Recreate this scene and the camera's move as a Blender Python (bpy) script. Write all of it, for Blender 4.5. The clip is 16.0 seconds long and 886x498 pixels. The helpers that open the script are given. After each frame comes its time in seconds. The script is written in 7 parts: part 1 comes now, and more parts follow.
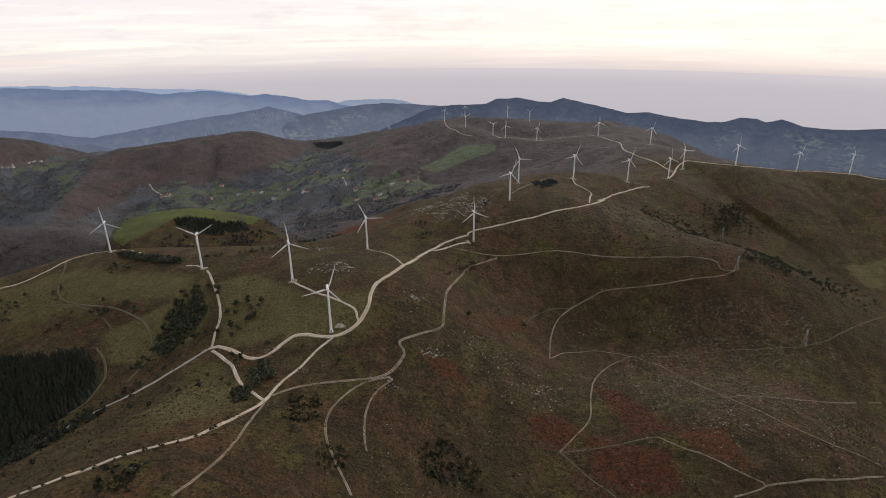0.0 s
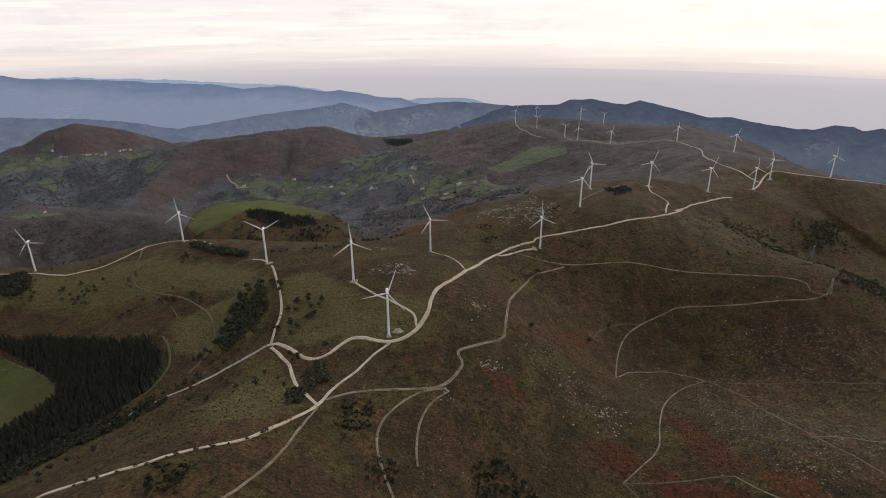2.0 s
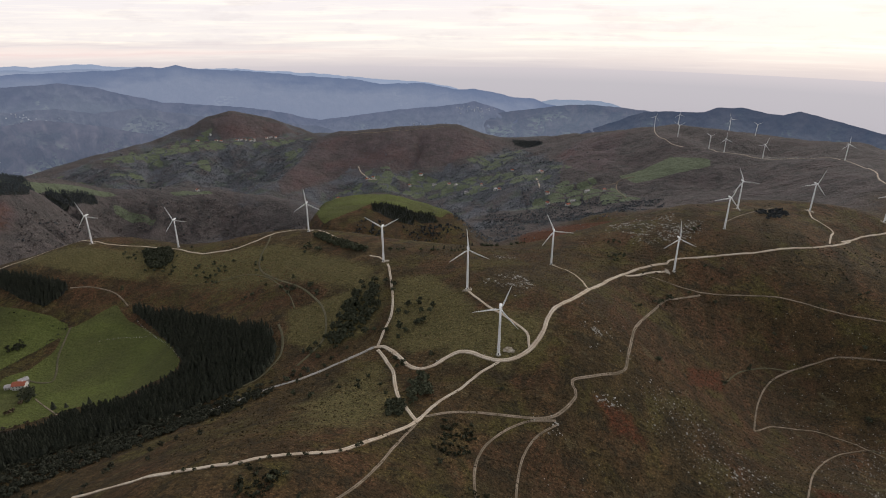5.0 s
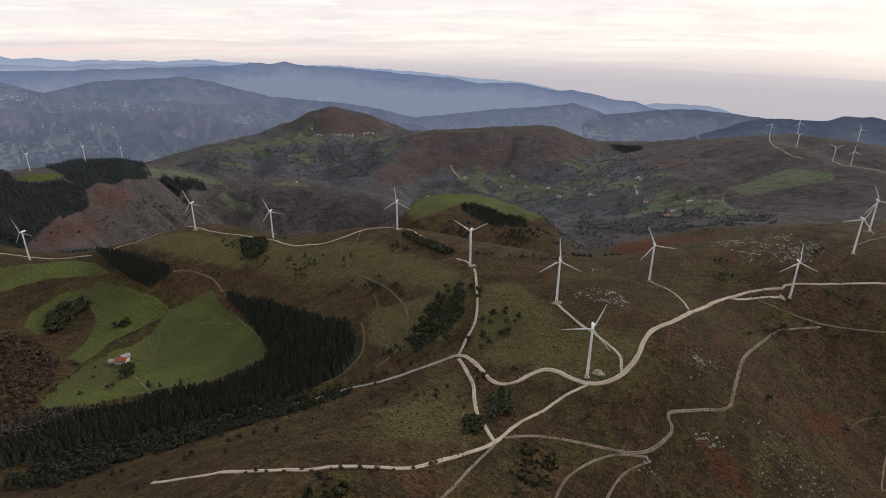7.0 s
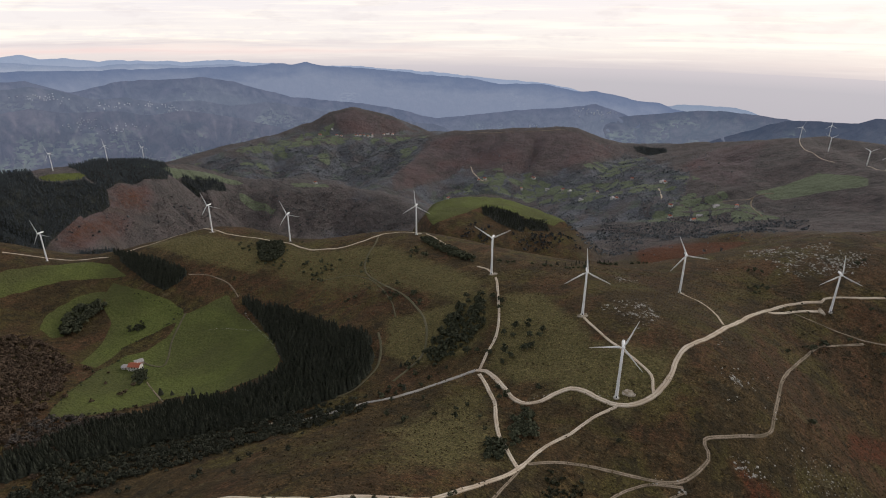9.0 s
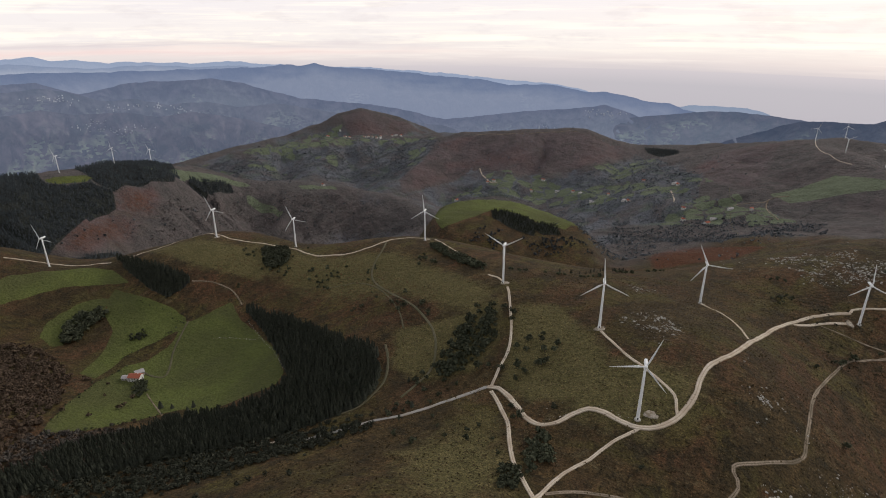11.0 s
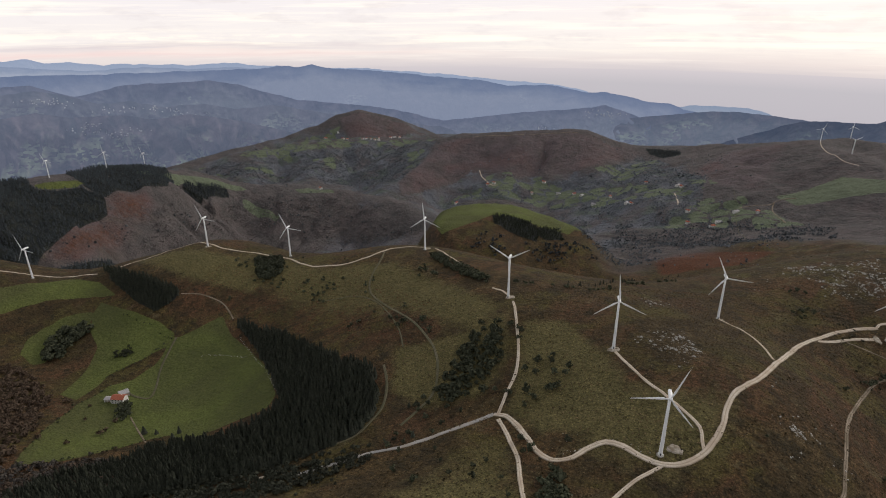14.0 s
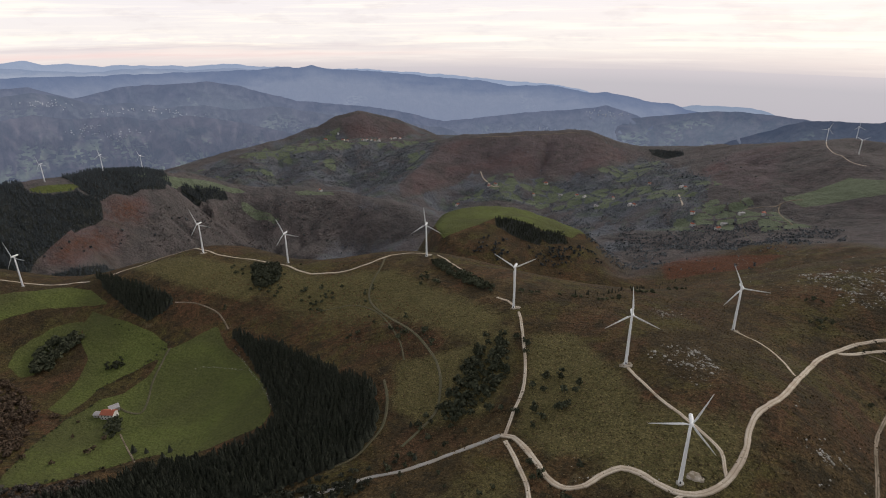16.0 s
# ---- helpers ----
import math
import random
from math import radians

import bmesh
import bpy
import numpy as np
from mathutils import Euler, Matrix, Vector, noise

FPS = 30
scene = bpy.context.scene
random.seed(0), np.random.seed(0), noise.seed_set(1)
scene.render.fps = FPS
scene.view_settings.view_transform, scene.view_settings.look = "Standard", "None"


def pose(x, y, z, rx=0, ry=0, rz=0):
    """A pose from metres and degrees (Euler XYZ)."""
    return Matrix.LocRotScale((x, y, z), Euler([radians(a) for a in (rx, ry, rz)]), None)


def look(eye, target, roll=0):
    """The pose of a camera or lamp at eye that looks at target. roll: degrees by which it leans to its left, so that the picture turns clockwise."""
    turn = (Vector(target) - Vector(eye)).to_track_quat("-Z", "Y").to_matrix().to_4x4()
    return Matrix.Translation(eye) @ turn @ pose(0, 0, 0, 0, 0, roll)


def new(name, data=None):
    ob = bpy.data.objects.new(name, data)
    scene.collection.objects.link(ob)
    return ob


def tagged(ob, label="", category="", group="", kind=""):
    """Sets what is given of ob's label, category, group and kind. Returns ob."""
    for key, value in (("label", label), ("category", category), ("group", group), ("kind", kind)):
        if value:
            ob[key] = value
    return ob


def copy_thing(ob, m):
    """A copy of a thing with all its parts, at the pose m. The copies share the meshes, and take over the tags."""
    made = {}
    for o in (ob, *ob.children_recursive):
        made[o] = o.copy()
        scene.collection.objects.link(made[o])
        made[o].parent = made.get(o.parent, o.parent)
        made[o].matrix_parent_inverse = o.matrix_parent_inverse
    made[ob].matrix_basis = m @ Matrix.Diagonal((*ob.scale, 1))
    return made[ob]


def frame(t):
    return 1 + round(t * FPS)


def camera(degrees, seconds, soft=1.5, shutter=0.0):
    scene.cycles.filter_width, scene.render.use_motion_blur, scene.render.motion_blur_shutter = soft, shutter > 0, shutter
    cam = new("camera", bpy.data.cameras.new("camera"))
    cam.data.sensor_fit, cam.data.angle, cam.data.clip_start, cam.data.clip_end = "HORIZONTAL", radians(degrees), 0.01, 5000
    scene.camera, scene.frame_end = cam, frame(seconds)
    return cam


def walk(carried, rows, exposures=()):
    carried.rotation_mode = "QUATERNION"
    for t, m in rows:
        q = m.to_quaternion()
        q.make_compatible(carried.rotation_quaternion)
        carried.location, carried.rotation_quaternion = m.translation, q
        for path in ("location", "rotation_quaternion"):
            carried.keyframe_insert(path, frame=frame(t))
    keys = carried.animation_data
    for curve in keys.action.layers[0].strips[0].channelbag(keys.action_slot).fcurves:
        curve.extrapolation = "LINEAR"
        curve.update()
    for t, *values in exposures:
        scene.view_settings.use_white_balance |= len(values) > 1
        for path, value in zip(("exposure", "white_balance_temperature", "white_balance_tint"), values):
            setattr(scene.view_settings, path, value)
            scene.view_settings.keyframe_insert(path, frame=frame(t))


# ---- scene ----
cam = camera(74.00, 16.0, 1.0)
PATH = [
    (0.0, -0.00, -0.00, 271.32, 68.042, 0.352, 0.024),
    (0.5, -0.12, 5.55, 271.05, 68.029, 0.315, 1.248),
    (1.0, -0.26, 11.10, 270.75, 68.001, 0.269, 2.898),
    (1.5, -0.52, 16.64, 270.44, 67.991, 0.199, 4.806),
    (2.0, -0.93, 22.28, 270.10, 67.960, 0.120, 6.853),
    (2.5, -1.59, 28.04, 269.71, 67.948, 0.028, 9.008),
    (3.0, -2.54, 33.83, 269.27, 67.948, -0.045, 10.829),
    (3.5, -3.69, 39.62, 268.79, 67.947, -0.112, 12.476),
    (4.0, -4.99, 45.48, 268.26, 67.944, -0.193, 14.477),
    (4.5, -6.50, 51.33, 267.67, 67.931, -0.270, 16.799),
    (5.0, -8.27, 57.09, 267.04, 67.905, -0.327, 19.501),
    (7.5, -22.30, 83.51, 263.88, 67.816, -0.375, 29.599),
    (8.0, -25.65, 88.71, 263.37, 67.842, -0.337, 29.882),
    (8.5, -29.19, 93.92, 262.92, 67.847, -0.312, 30.258),
    (9.0, -32.83, 99.12, 262.51, 67.844, -0.286, 30.578),
    (11.5, -50.69, 125.06, 260.43, 67.916, -0.067, 31.386),
    (12.0, -54.37, 130.26, 260.07, 67.931, 0.002, 31.087),
    (12.5, -58.09, 135.43, 259.69, 67.951, 0.039, 31.108),
    (13.0, -61.71, 140.59, 259.31, 67.958, 0.070, 31.119),
    (13.5, -65.35, 145.76, 258.94, 67.959, 0.093, 31.155),
    (14.0, -69.03, 150.93, 258.58, 67.970, 0.114, 31.163),
    (14.5, -72.71, 156.13, 258.22, 67.972, 0.162, 31.165),
    (15.0, -76.40, 161.37, 257.83, 67.981, 0.192, 31.171),
    (15.5, -80.09, 166.68, 257.43, 67.985, 0.220, 31.180),
    (16.0, -83.77, 171.99, 257.03, 67.998, 0.272, 31.179),
]
walk(cam, [(t, pose(*p)) for t, *p in PATH])

# ---- light: late overcast day, sun low behind a veil of cloud over the sea ----
SUN_AZ, SUN_EL = radians(-25.0), radians(24.0)
world = bpy.data.worlds.new("world")
scene.world = world
world.use_nodes = True


def wire(tree, a, b):
    tree.links.new(a, b)


def ramp(tree, fac, stops):
    n = tree.nodes.new("ShaderNodeValToRGB")
    e = n.color_ramp.elements
    while len(e) < len(stops):
        e.new(0.5)
    for el, (p, c) in zip(e, stops):
        el.position, el.color = p, (*c, 1.0)
    tree.links.new(fac, n.inputs[0])
    return n.outputs[0]


def mathn(tree, op, a, b=0.0, c=None):
    n = tree.nodes.new("ShaderNodeMath")
    n.operation = op
    for i, v in enumerate((a, b, c)):
        if v is None:
            continue
        if isinstance(v, (int, float)):
            n.inputs[i].default_value = v
        else:
            tree.links.new(v, n.inputs[i])
    return n.outputs[0]


def mix(tree, fac, a, b, blend="MIX"):
    n = tree.nodes.new("ShaderNodeMix")
    n.data_type, n.blend_type = "RGBA", blend
    for i, v in ((0, fac), (6, a), (7, b)):
        if isinstance(v, (int, float)):
            n.inputs[i].default_value = v
        elif isinstance(v, tuple):
            n.inputs[i].default_value = (*v, 1.0)
        else:
            tree.links.new(v, n.inputs[i])
    return n.outputs[2]


def noisen(tree, vec, scale, detail=4.0, rough=0.55, out=0, dist=0.0):
    n = tree.nodes.new("ShaderNodeTexNoise")
    n.inputs["Scale"].default_value, n.inputs["Detail"].default_value = scale, detail
    n.inputs["Roughness"].default_value, n.inputs["Distortion"].default_value = rough, dist
    if vec is not None:
        tree.links.new(vec, n.inputs["Vector"])
    return n.outputs[out]


def mapping(tree, vec, scale=(1, 1, 1), rot=(0, 0, 0), loc=(0, 0, 0)):
    n = tree.nodes.new("ShaderNodeMapping")
    n.inputs["Scale"].default_value, n.inputs["Rotation"].default_value, n.inputs["Location"].default_value = scale, rot, loc
    tree.links.new(vec, n.inputs["Vector"])
    return n.outputs[0]


def sky_world():
    t = world.node_tree
    t.nodes.clear()
    out = t.nodes.new("ShaderNodeOutputWorld")
    bg = t.nodes.new("ShaderNodeBackground")
    co = t.nodes.new("ShaderNodeTexCoord").outputs["Generated"]
    sky = t.nodes.new("ShaderNodeTexSky")
    sky.sky_type, sky.sun_disc = "NISHITA", False
    sky.sun_elevation, sky.sun_rotation = SUN_EL, -SUN_AZ
    blue = mix(t, 1.0, sky.outputs[0], (0.1, 0.1, 0.1), "MULTIPLY")
    sep = t.nodes.new("ShaderNodeSeparateXYZ")
    wire(t, co, sep.inputs[0])
    z = sep.outputs[2]
    # long flat cloud streaks: stretched along the horizon
    warp = noisen(t, mapping(t, co, (1.5, 1.5, 22)), 2.0, 5.0, 0.6)
    zz = mathn(t, "ADD", z, mathn(t, "MULTIPLY", mathn(t, "SUBTRACT", warp, 0.5), 0.03))
    up = mathn(t, "MULTIPLY_ADD", zz, 2.5, 0.34)
    base = ramp(t, up, SKY_STOPS)
    streak = noisen(t, mapping(t, co, (2.2, 2.2, 60)), 1.6, 6.0, 0.62)
    puff = noisen(t, mapping(t, co, (9, 9, 40)), 1.5, 6.0, 0.6)
    lit = mix(t, ramp(t, streak, [(0.50, (0, 0, 0)), (0.64, (0.9, 0.9, 0.9))]), base, (1.01, 0.94, 0.86))
    lit = mix(t, ramp(t, puff, [(0.52, (0, 0, 0)), (0.66, (0.4, 0.4, 0.4))]), lit, (0.72, 0.66, 0.67))
    # long bright breaks low over the horizon, a mauve bank with a rosy strip under it inland, small heaps above that
    band = lambda m, w: ramp(t, mathn(t, "DIVIDE", mathn(t, "ABSOLUTE", mathn(t, "SUBTRACT", zz, m)), w), [(0.0, (1, 1, 1)), (1.0, (0, 0, 0))])
    dirn = t.nodes.new("ShaderNodeVectorMath")
    dirn.operation = "DOT_PRODUCT"
    wire(t, co, dirn.inputs[0])
    dirn.inputs[1].default_value = (-math.sin(radians(68)), math.cos(radians(68)), 0)
    inland = ramp(t, dirn.outputs["Value"], [(0.70, (0, 0, 0)), (0.93, (1, 1, 1))])
    brk = ramp(t, noisen(t, mapping(t, co, (3.2, 3.2, 85)), 1.3, 5.0, 0.6), [(0.47, (0, 0, 0)), (0.60, (1, 1, 1))])
    lit = mix(t, mathn(t, "MULTIPLY", mathn(t, "MULTIPLY", brk, band(-0.042, 0.022)), 0.9), lit, (1.10, 1.02, 0.88))
    heap = ramp(t, noisen(t, mapping(t, co, (16, 16, 60)), 1.4, 6.0, 0.6), [(0.46, (0, 0, 0)), (0.56, (1, 1, 1))])
    lit = mix(t, mathn(t, "MULTIPLY", mathn(t, "MULTIPLY", heap, band(-0.036, 0.012)), mathn(t, "MULTIPLY", inland, 0.8)), lit, (0.86, 0.80, 0.79))
    lit = mix(t, mathn(t, "MULTIPLY", mathn(t, "MULTIPLY", inland, band(-0.050, 0.008)), 0.75), lit, (0.66, 0.58, 0.61))
    lit = mix(t, mathn(t, "MULTIPLY", mathn(t, "MULTIPLY", inland, band(-0.060, 0.008)), 0.8), lit, (0.86, 0.62, 0.60))
    low = ramp(t, mathn(t, "ADD", z, 0.1), [(0.018, (0, 0, 0)), (0.055, (1, 1, 1))])
    cloud = mix(t, low, base, lit)
    col = mix(t, 0.93, blue, cloud)
    wire(t, col, bg.inputs[0])
    bg.inputs[1].default_value = SKY_STRENGTH
    wire(t, bg.outputs[0], out.inputs[0])


SKY_STRENGTH = 1.16
SKY_STOPS = [(0.0, (0.10, 0.10, 0.11)), (0.08, (0.52, 0.49, 0.53)), (0.125, (0.60, 0.555, 0.58)), (0.165, (0.76, 0.685, 0.67)),
             (0.22, (0.89, 0.83, 0.79)), (0.40, (0.85, 0.80, 0.82)), (0.7, (0.61, 0.63, 0.71)), (1.0, (0.44, 0.46, 0.53))]
sky_world()

sun = new("sun", bpy.data.lights.new("sun", "SUN"))
sun.data.energy, sun.data.angle, sun.data.color = 1.6, radians(10), (1.0, 0.93, 0.85)
sun.matrix_world = look((0, 0, 500), Vector((0, 0, 500)) + Vector((math.sin(SUN_AZ) * math.cos(SUN_EL), -math.cos(SUN_AZ) * math.cos(SUN_EL), -math.sin(SUN_EL))))


# ---- materials ----
def material(name, build, rough=0.9, metal=0.0, spec=0.25):
    m = bpy.data.materials.new(name)
    m.use_nodes = True
    t = m.node_tree
    b = t.nodes["Principled BSDF"]
    b.inputs["Roughness"].default_value, b.inputs["Metallic"].default_value = rough, metal
    b.inputs["Specular IOR Level"].default_value = spec
    build(t, b)
    return m


def place(t):
    return t.nodes.new("ShaderNodeNewGeometry").outputs["Position"]


def bumpn(t, b, height, strength, distance):
    n = t.nodes.new("ShaderNodeBump")
    n.inputs["Strength"].default_value, n.inputs["Distance"].default_value = strength, distance
    wire(t, height, n.inputs["Height"])
    wire(t, n.outputs[0], b.inputs["Normal"])


def speckled(c1, c2, scale, c3=None, big=0.02, bump=0.3, dist=0.3):
    """Two tones in a fine grain, a third in broad patches."""
    def build(t, b):
        p = place(t)
        col = mix(t, ramp(t, noisen(t, p, scale, 6.0, 0.65), [(0.36, (0, 0, 0)), (0.64, (1, 1, 1))]), c1, c2)
        if c3:
            col = mix(t, ramp(t, noisen(t, p, big, 3.0), [(0.42, (0, 0, 0)), (0.62, (1, 1, 1))]), col, c3)
        wire(t, col, b.inputs["Base Color"])
        if bump:
            bumpn(t, b, noisen(t, p, scale * 1.7, 5.0, 0.7), bump, dist)
    return build


def ground_build(t, b):
    p = place(t)
    at = t.nodes.new("ShaderNodeAttribute")
    at.attribute_name = "cover"
    s = t.nodes.new("ShaderNodeSeparateColor")
    wire(t, at.outputs["Color"], s.inputs[0])
    at2 = t.nodes.new("ShaderNodeAttribute")
    at2.attribute_name = "stone"
    s2 = t.nodes.new("ShaderNodeSeparateColor")
    wire(t, at2.outputs["Color"], s2.inputs[0])
    fine = noisen(t, p, 0.45, 6.0, 0.7)
    mid = noisen(t, p, 0.07, 5.0, 0.6)
    broad = noisen(t, p, 0.011, 4.0, 0.55, dist=0.6)
    clump = noisen(t, p, 0.22, 3.0, 0.5)
    # heath: olive turf, brown bracken and dark gorse in tufts and patches
    heath = mix(t, ramp(t, mid, [(0.35, (0, 0, 0)), (0.65, (1, 1, 1))]), (0.063, 0.043, 0.018), (0.114, 0.076, 0.033))
    heath = mix(t, ramp(t, broad, [(0.42, (0, 0, 0)), (0.58, (0.85, 0.85, 0.85))]), heath, (0.104, 0.054, 0.028))
    drift = noisen(t, mapping(t, p, (1, 0.3, 1), (0, 0, 0.9)), 0.035, 5.0, 0.62, dist=0.8)
    heath = mix(t, ramp(t, drift, [(0.45, (0, 0, 0)), (0.6, (0.75, 0.75, 0.75))]), heath, (0.046, 0.034, 0.017))
    heath = mix(t, ramp(t, noisen(t, p, 0.02, 5.0, 0.6, dist=0.4), [(0.50, (0, 0, 0)), (0.62, (0.85, 0.85, 0.85))]), heath, (0.088, 0.074, 0.024))
    heath = mix(t, ramp(t, clump, [(0.52, (0, 0, 0)), (0.64, (0.75, 0.75, 0.75))]), heath, (0.035, 0.026, 0.012))
    heath = mix(t, ramp(t, noisen(t, p, 0.0065, 5.0, 0.6, dist=0.8), [(0.46, (0, 0, 0)), (0.58, (0.35, 0.35, 0.35))]), heath, (0.046, 0.034, 0.018))
    scrub = noisen(t, p, 0.05, 8.0, 0.74, dist=0.3)
    heath = mix(t, ramp(t, scrub, [(0.53, (0, 0, 0)), (0.59, (0.75, 0.75, 0.75))]), heath, (0.034, 0.028, 0.016))
    heath = mix(t, ramp(t, scrub, [(0.36, (0.5, 0.5, 0.5)), (0.42, (0, 0, 0))]), heath, (0.118, 0.098, 0.052))
    grass = mix(t, ramp(t, mid, [(0.35, (0, 0, 0)), (0.65, (1, 1, 1))]), (0.101, 0.087, 0.034), (0.132, 0.111, 0.046))
    grass = mix(t, ramp(t, clump, [(0.55, (0, 0, 0)), (0.7, (0.5, 0.5, 0.5))]), grass, (0.062, 0.056, 0.021))
    fern = mix(t, ramp(t, clump, [(0.4, (0, 0, 0)), (0.6, (1, 1, 1))]), (0.116, 0.044, 0.021), (0.076, 0.037, 0.019))
    # wood floor: haze over distance put into pale, cool base tones
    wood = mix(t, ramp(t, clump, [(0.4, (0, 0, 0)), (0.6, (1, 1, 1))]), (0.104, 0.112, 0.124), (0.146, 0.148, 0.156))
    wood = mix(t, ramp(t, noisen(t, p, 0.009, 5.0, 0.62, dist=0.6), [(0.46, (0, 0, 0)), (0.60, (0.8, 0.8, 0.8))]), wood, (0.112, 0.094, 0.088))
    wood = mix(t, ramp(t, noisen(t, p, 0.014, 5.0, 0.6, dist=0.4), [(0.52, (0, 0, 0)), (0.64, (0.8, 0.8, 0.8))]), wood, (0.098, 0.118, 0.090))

    def edge(v):
        e = mathn(t, "ADD", v, mathn(t, "MULTIPLY", mathn(t, "SUBTRACT", noisen(t, p, 0.09, 5.0, 0.65), 0.5), 0.7))
        return ramp(t, e, [(0.34, (0, 0, 0)), (0.68, (1, 1, 1))])

    def crisp(v):
        e = mathn(t, "ADD", v, mathn(t, "MULTIPLY", mathn(t, "SUBTRACT", noisen(t, p, 0.06, 4.0, 0.6), 0.5), 0.35))
        return ramp(t, e, [(0.44, (0, 0, 0)), (0.56, (1, 1, 1))])

    # moor of the further hills: heath greyed and paled, haze in the colour
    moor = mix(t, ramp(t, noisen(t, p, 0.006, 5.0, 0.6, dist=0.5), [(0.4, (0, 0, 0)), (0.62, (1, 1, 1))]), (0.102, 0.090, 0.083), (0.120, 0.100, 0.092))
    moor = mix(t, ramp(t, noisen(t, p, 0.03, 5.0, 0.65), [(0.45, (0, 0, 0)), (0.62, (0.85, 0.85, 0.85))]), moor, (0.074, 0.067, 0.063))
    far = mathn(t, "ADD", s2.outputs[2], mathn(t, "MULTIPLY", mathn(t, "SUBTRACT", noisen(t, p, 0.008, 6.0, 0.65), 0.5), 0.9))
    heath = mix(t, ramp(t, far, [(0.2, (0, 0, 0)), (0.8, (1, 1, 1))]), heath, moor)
    col = mix(t, edge(s.outputs[1]), heath, grass)
    # heather: bracken colour washed out towards mauve to stand for haze
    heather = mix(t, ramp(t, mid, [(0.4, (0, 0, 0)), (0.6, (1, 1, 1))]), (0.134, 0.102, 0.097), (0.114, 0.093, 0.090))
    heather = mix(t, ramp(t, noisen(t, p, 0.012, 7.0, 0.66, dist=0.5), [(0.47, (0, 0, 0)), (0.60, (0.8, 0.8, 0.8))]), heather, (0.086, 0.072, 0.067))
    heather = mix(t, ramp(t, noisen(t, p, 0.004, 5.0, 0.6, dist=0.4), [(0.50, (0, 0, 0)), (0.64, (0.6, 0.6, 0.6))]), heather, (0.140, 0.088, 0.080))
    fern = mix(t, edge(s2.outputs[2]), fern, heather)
    col = mix(t, edge(s.outputs[0]), col, fern)
    col = mix(t, edge(s.outputs[2]), col, wood)
    # very dark ground colour under conifers
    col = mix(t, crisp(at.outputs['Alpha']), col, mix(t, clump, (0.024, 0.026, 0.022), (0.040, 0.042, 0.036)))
    # pasture of the valleys, green greyed: haze put into the base colour
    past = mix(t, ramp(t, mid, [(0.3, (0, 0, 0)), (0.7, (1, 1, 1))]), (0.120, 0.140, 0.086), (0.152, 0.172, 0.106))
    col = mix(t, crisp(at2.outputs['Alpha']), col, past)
    # meadow: mown field grass
    mead = mix(t, ramp(t, mid, [(0.3, (0, 0, 0)), (0.7, (1, 1, 1))]), (0.098, 0.116, 0.030), (0.124, 0.140, 0.040))
    mead = mix(t, ramp(t, broad, [(0.4, (0, 0, 0)), (0.62, (0.7, 0.7, 0.7))]), mead, (0.076, 0.076, 0.030))
    col = mix(t, crisp(s2.outputs[1]), col, mead)
    # straw-pale and dark speckle, about as wide as single tussocks
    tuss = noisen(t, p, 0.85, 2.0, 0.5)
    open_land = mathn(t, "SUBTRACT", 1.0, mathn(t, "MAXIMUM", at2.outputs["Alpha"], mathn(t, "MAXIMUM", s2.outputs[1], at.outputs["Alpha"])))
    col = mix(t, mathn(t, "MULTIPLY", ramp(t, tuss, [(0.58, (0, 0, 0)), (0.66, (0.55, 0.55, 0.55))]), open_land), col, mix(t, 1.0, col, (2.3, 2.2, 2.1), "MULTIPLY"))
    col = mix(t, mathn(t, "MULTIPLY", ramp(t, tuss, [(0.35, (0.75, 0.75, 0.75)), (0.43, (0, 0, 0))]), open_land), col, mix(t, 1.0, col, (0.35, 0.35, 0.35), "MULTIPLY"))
    # pale limestone that breaks through the turf
    v = t.nodes.new("ShaderNodeTexVoronoi")
    v.inputs["Scale"].default_value = 0.36
    wire(t, p, v.inputs["Vector"])
    spot = ramp(t, v.outputs["Distance"], [(0.12, (1, 1, 1)), (0.19, (0, 0, 0))])
    rocky = mathn(t, "MULTIPLY", spot, edge(s2.outputs[0]))
    col = mix(t, rocky, col, mix(t, fine, (0.30, 0.28, 0.25), (0.42, 0.40, 0.36)))
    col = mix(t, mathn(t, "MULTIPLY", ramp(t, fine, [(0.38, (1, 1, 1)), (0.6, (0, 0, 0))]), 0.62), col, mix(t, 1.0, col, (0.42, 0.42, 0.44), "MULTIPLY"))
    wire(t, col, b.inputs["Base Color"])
    h = mathn(t, "ADD", fine, mathn(t, "MULTIPLY", clump, 1.6))
    knolls = mathn(t, "ADD", mathn(t, "MULTIPLY", mid, 3.5), mathn(t, "MULTIPLY", noisen(t, p, 0.02, 4.0, 0.6), 9.0))
    h = mathn(t, "ADD", h, mathn(t, "MULTIPLY", knolls, s2.outputs[2]))
    bumpn(t, b, h, 1.0, 1.8)


GROUND = material("ground", ground_build, 0.95, 0, 0.1)


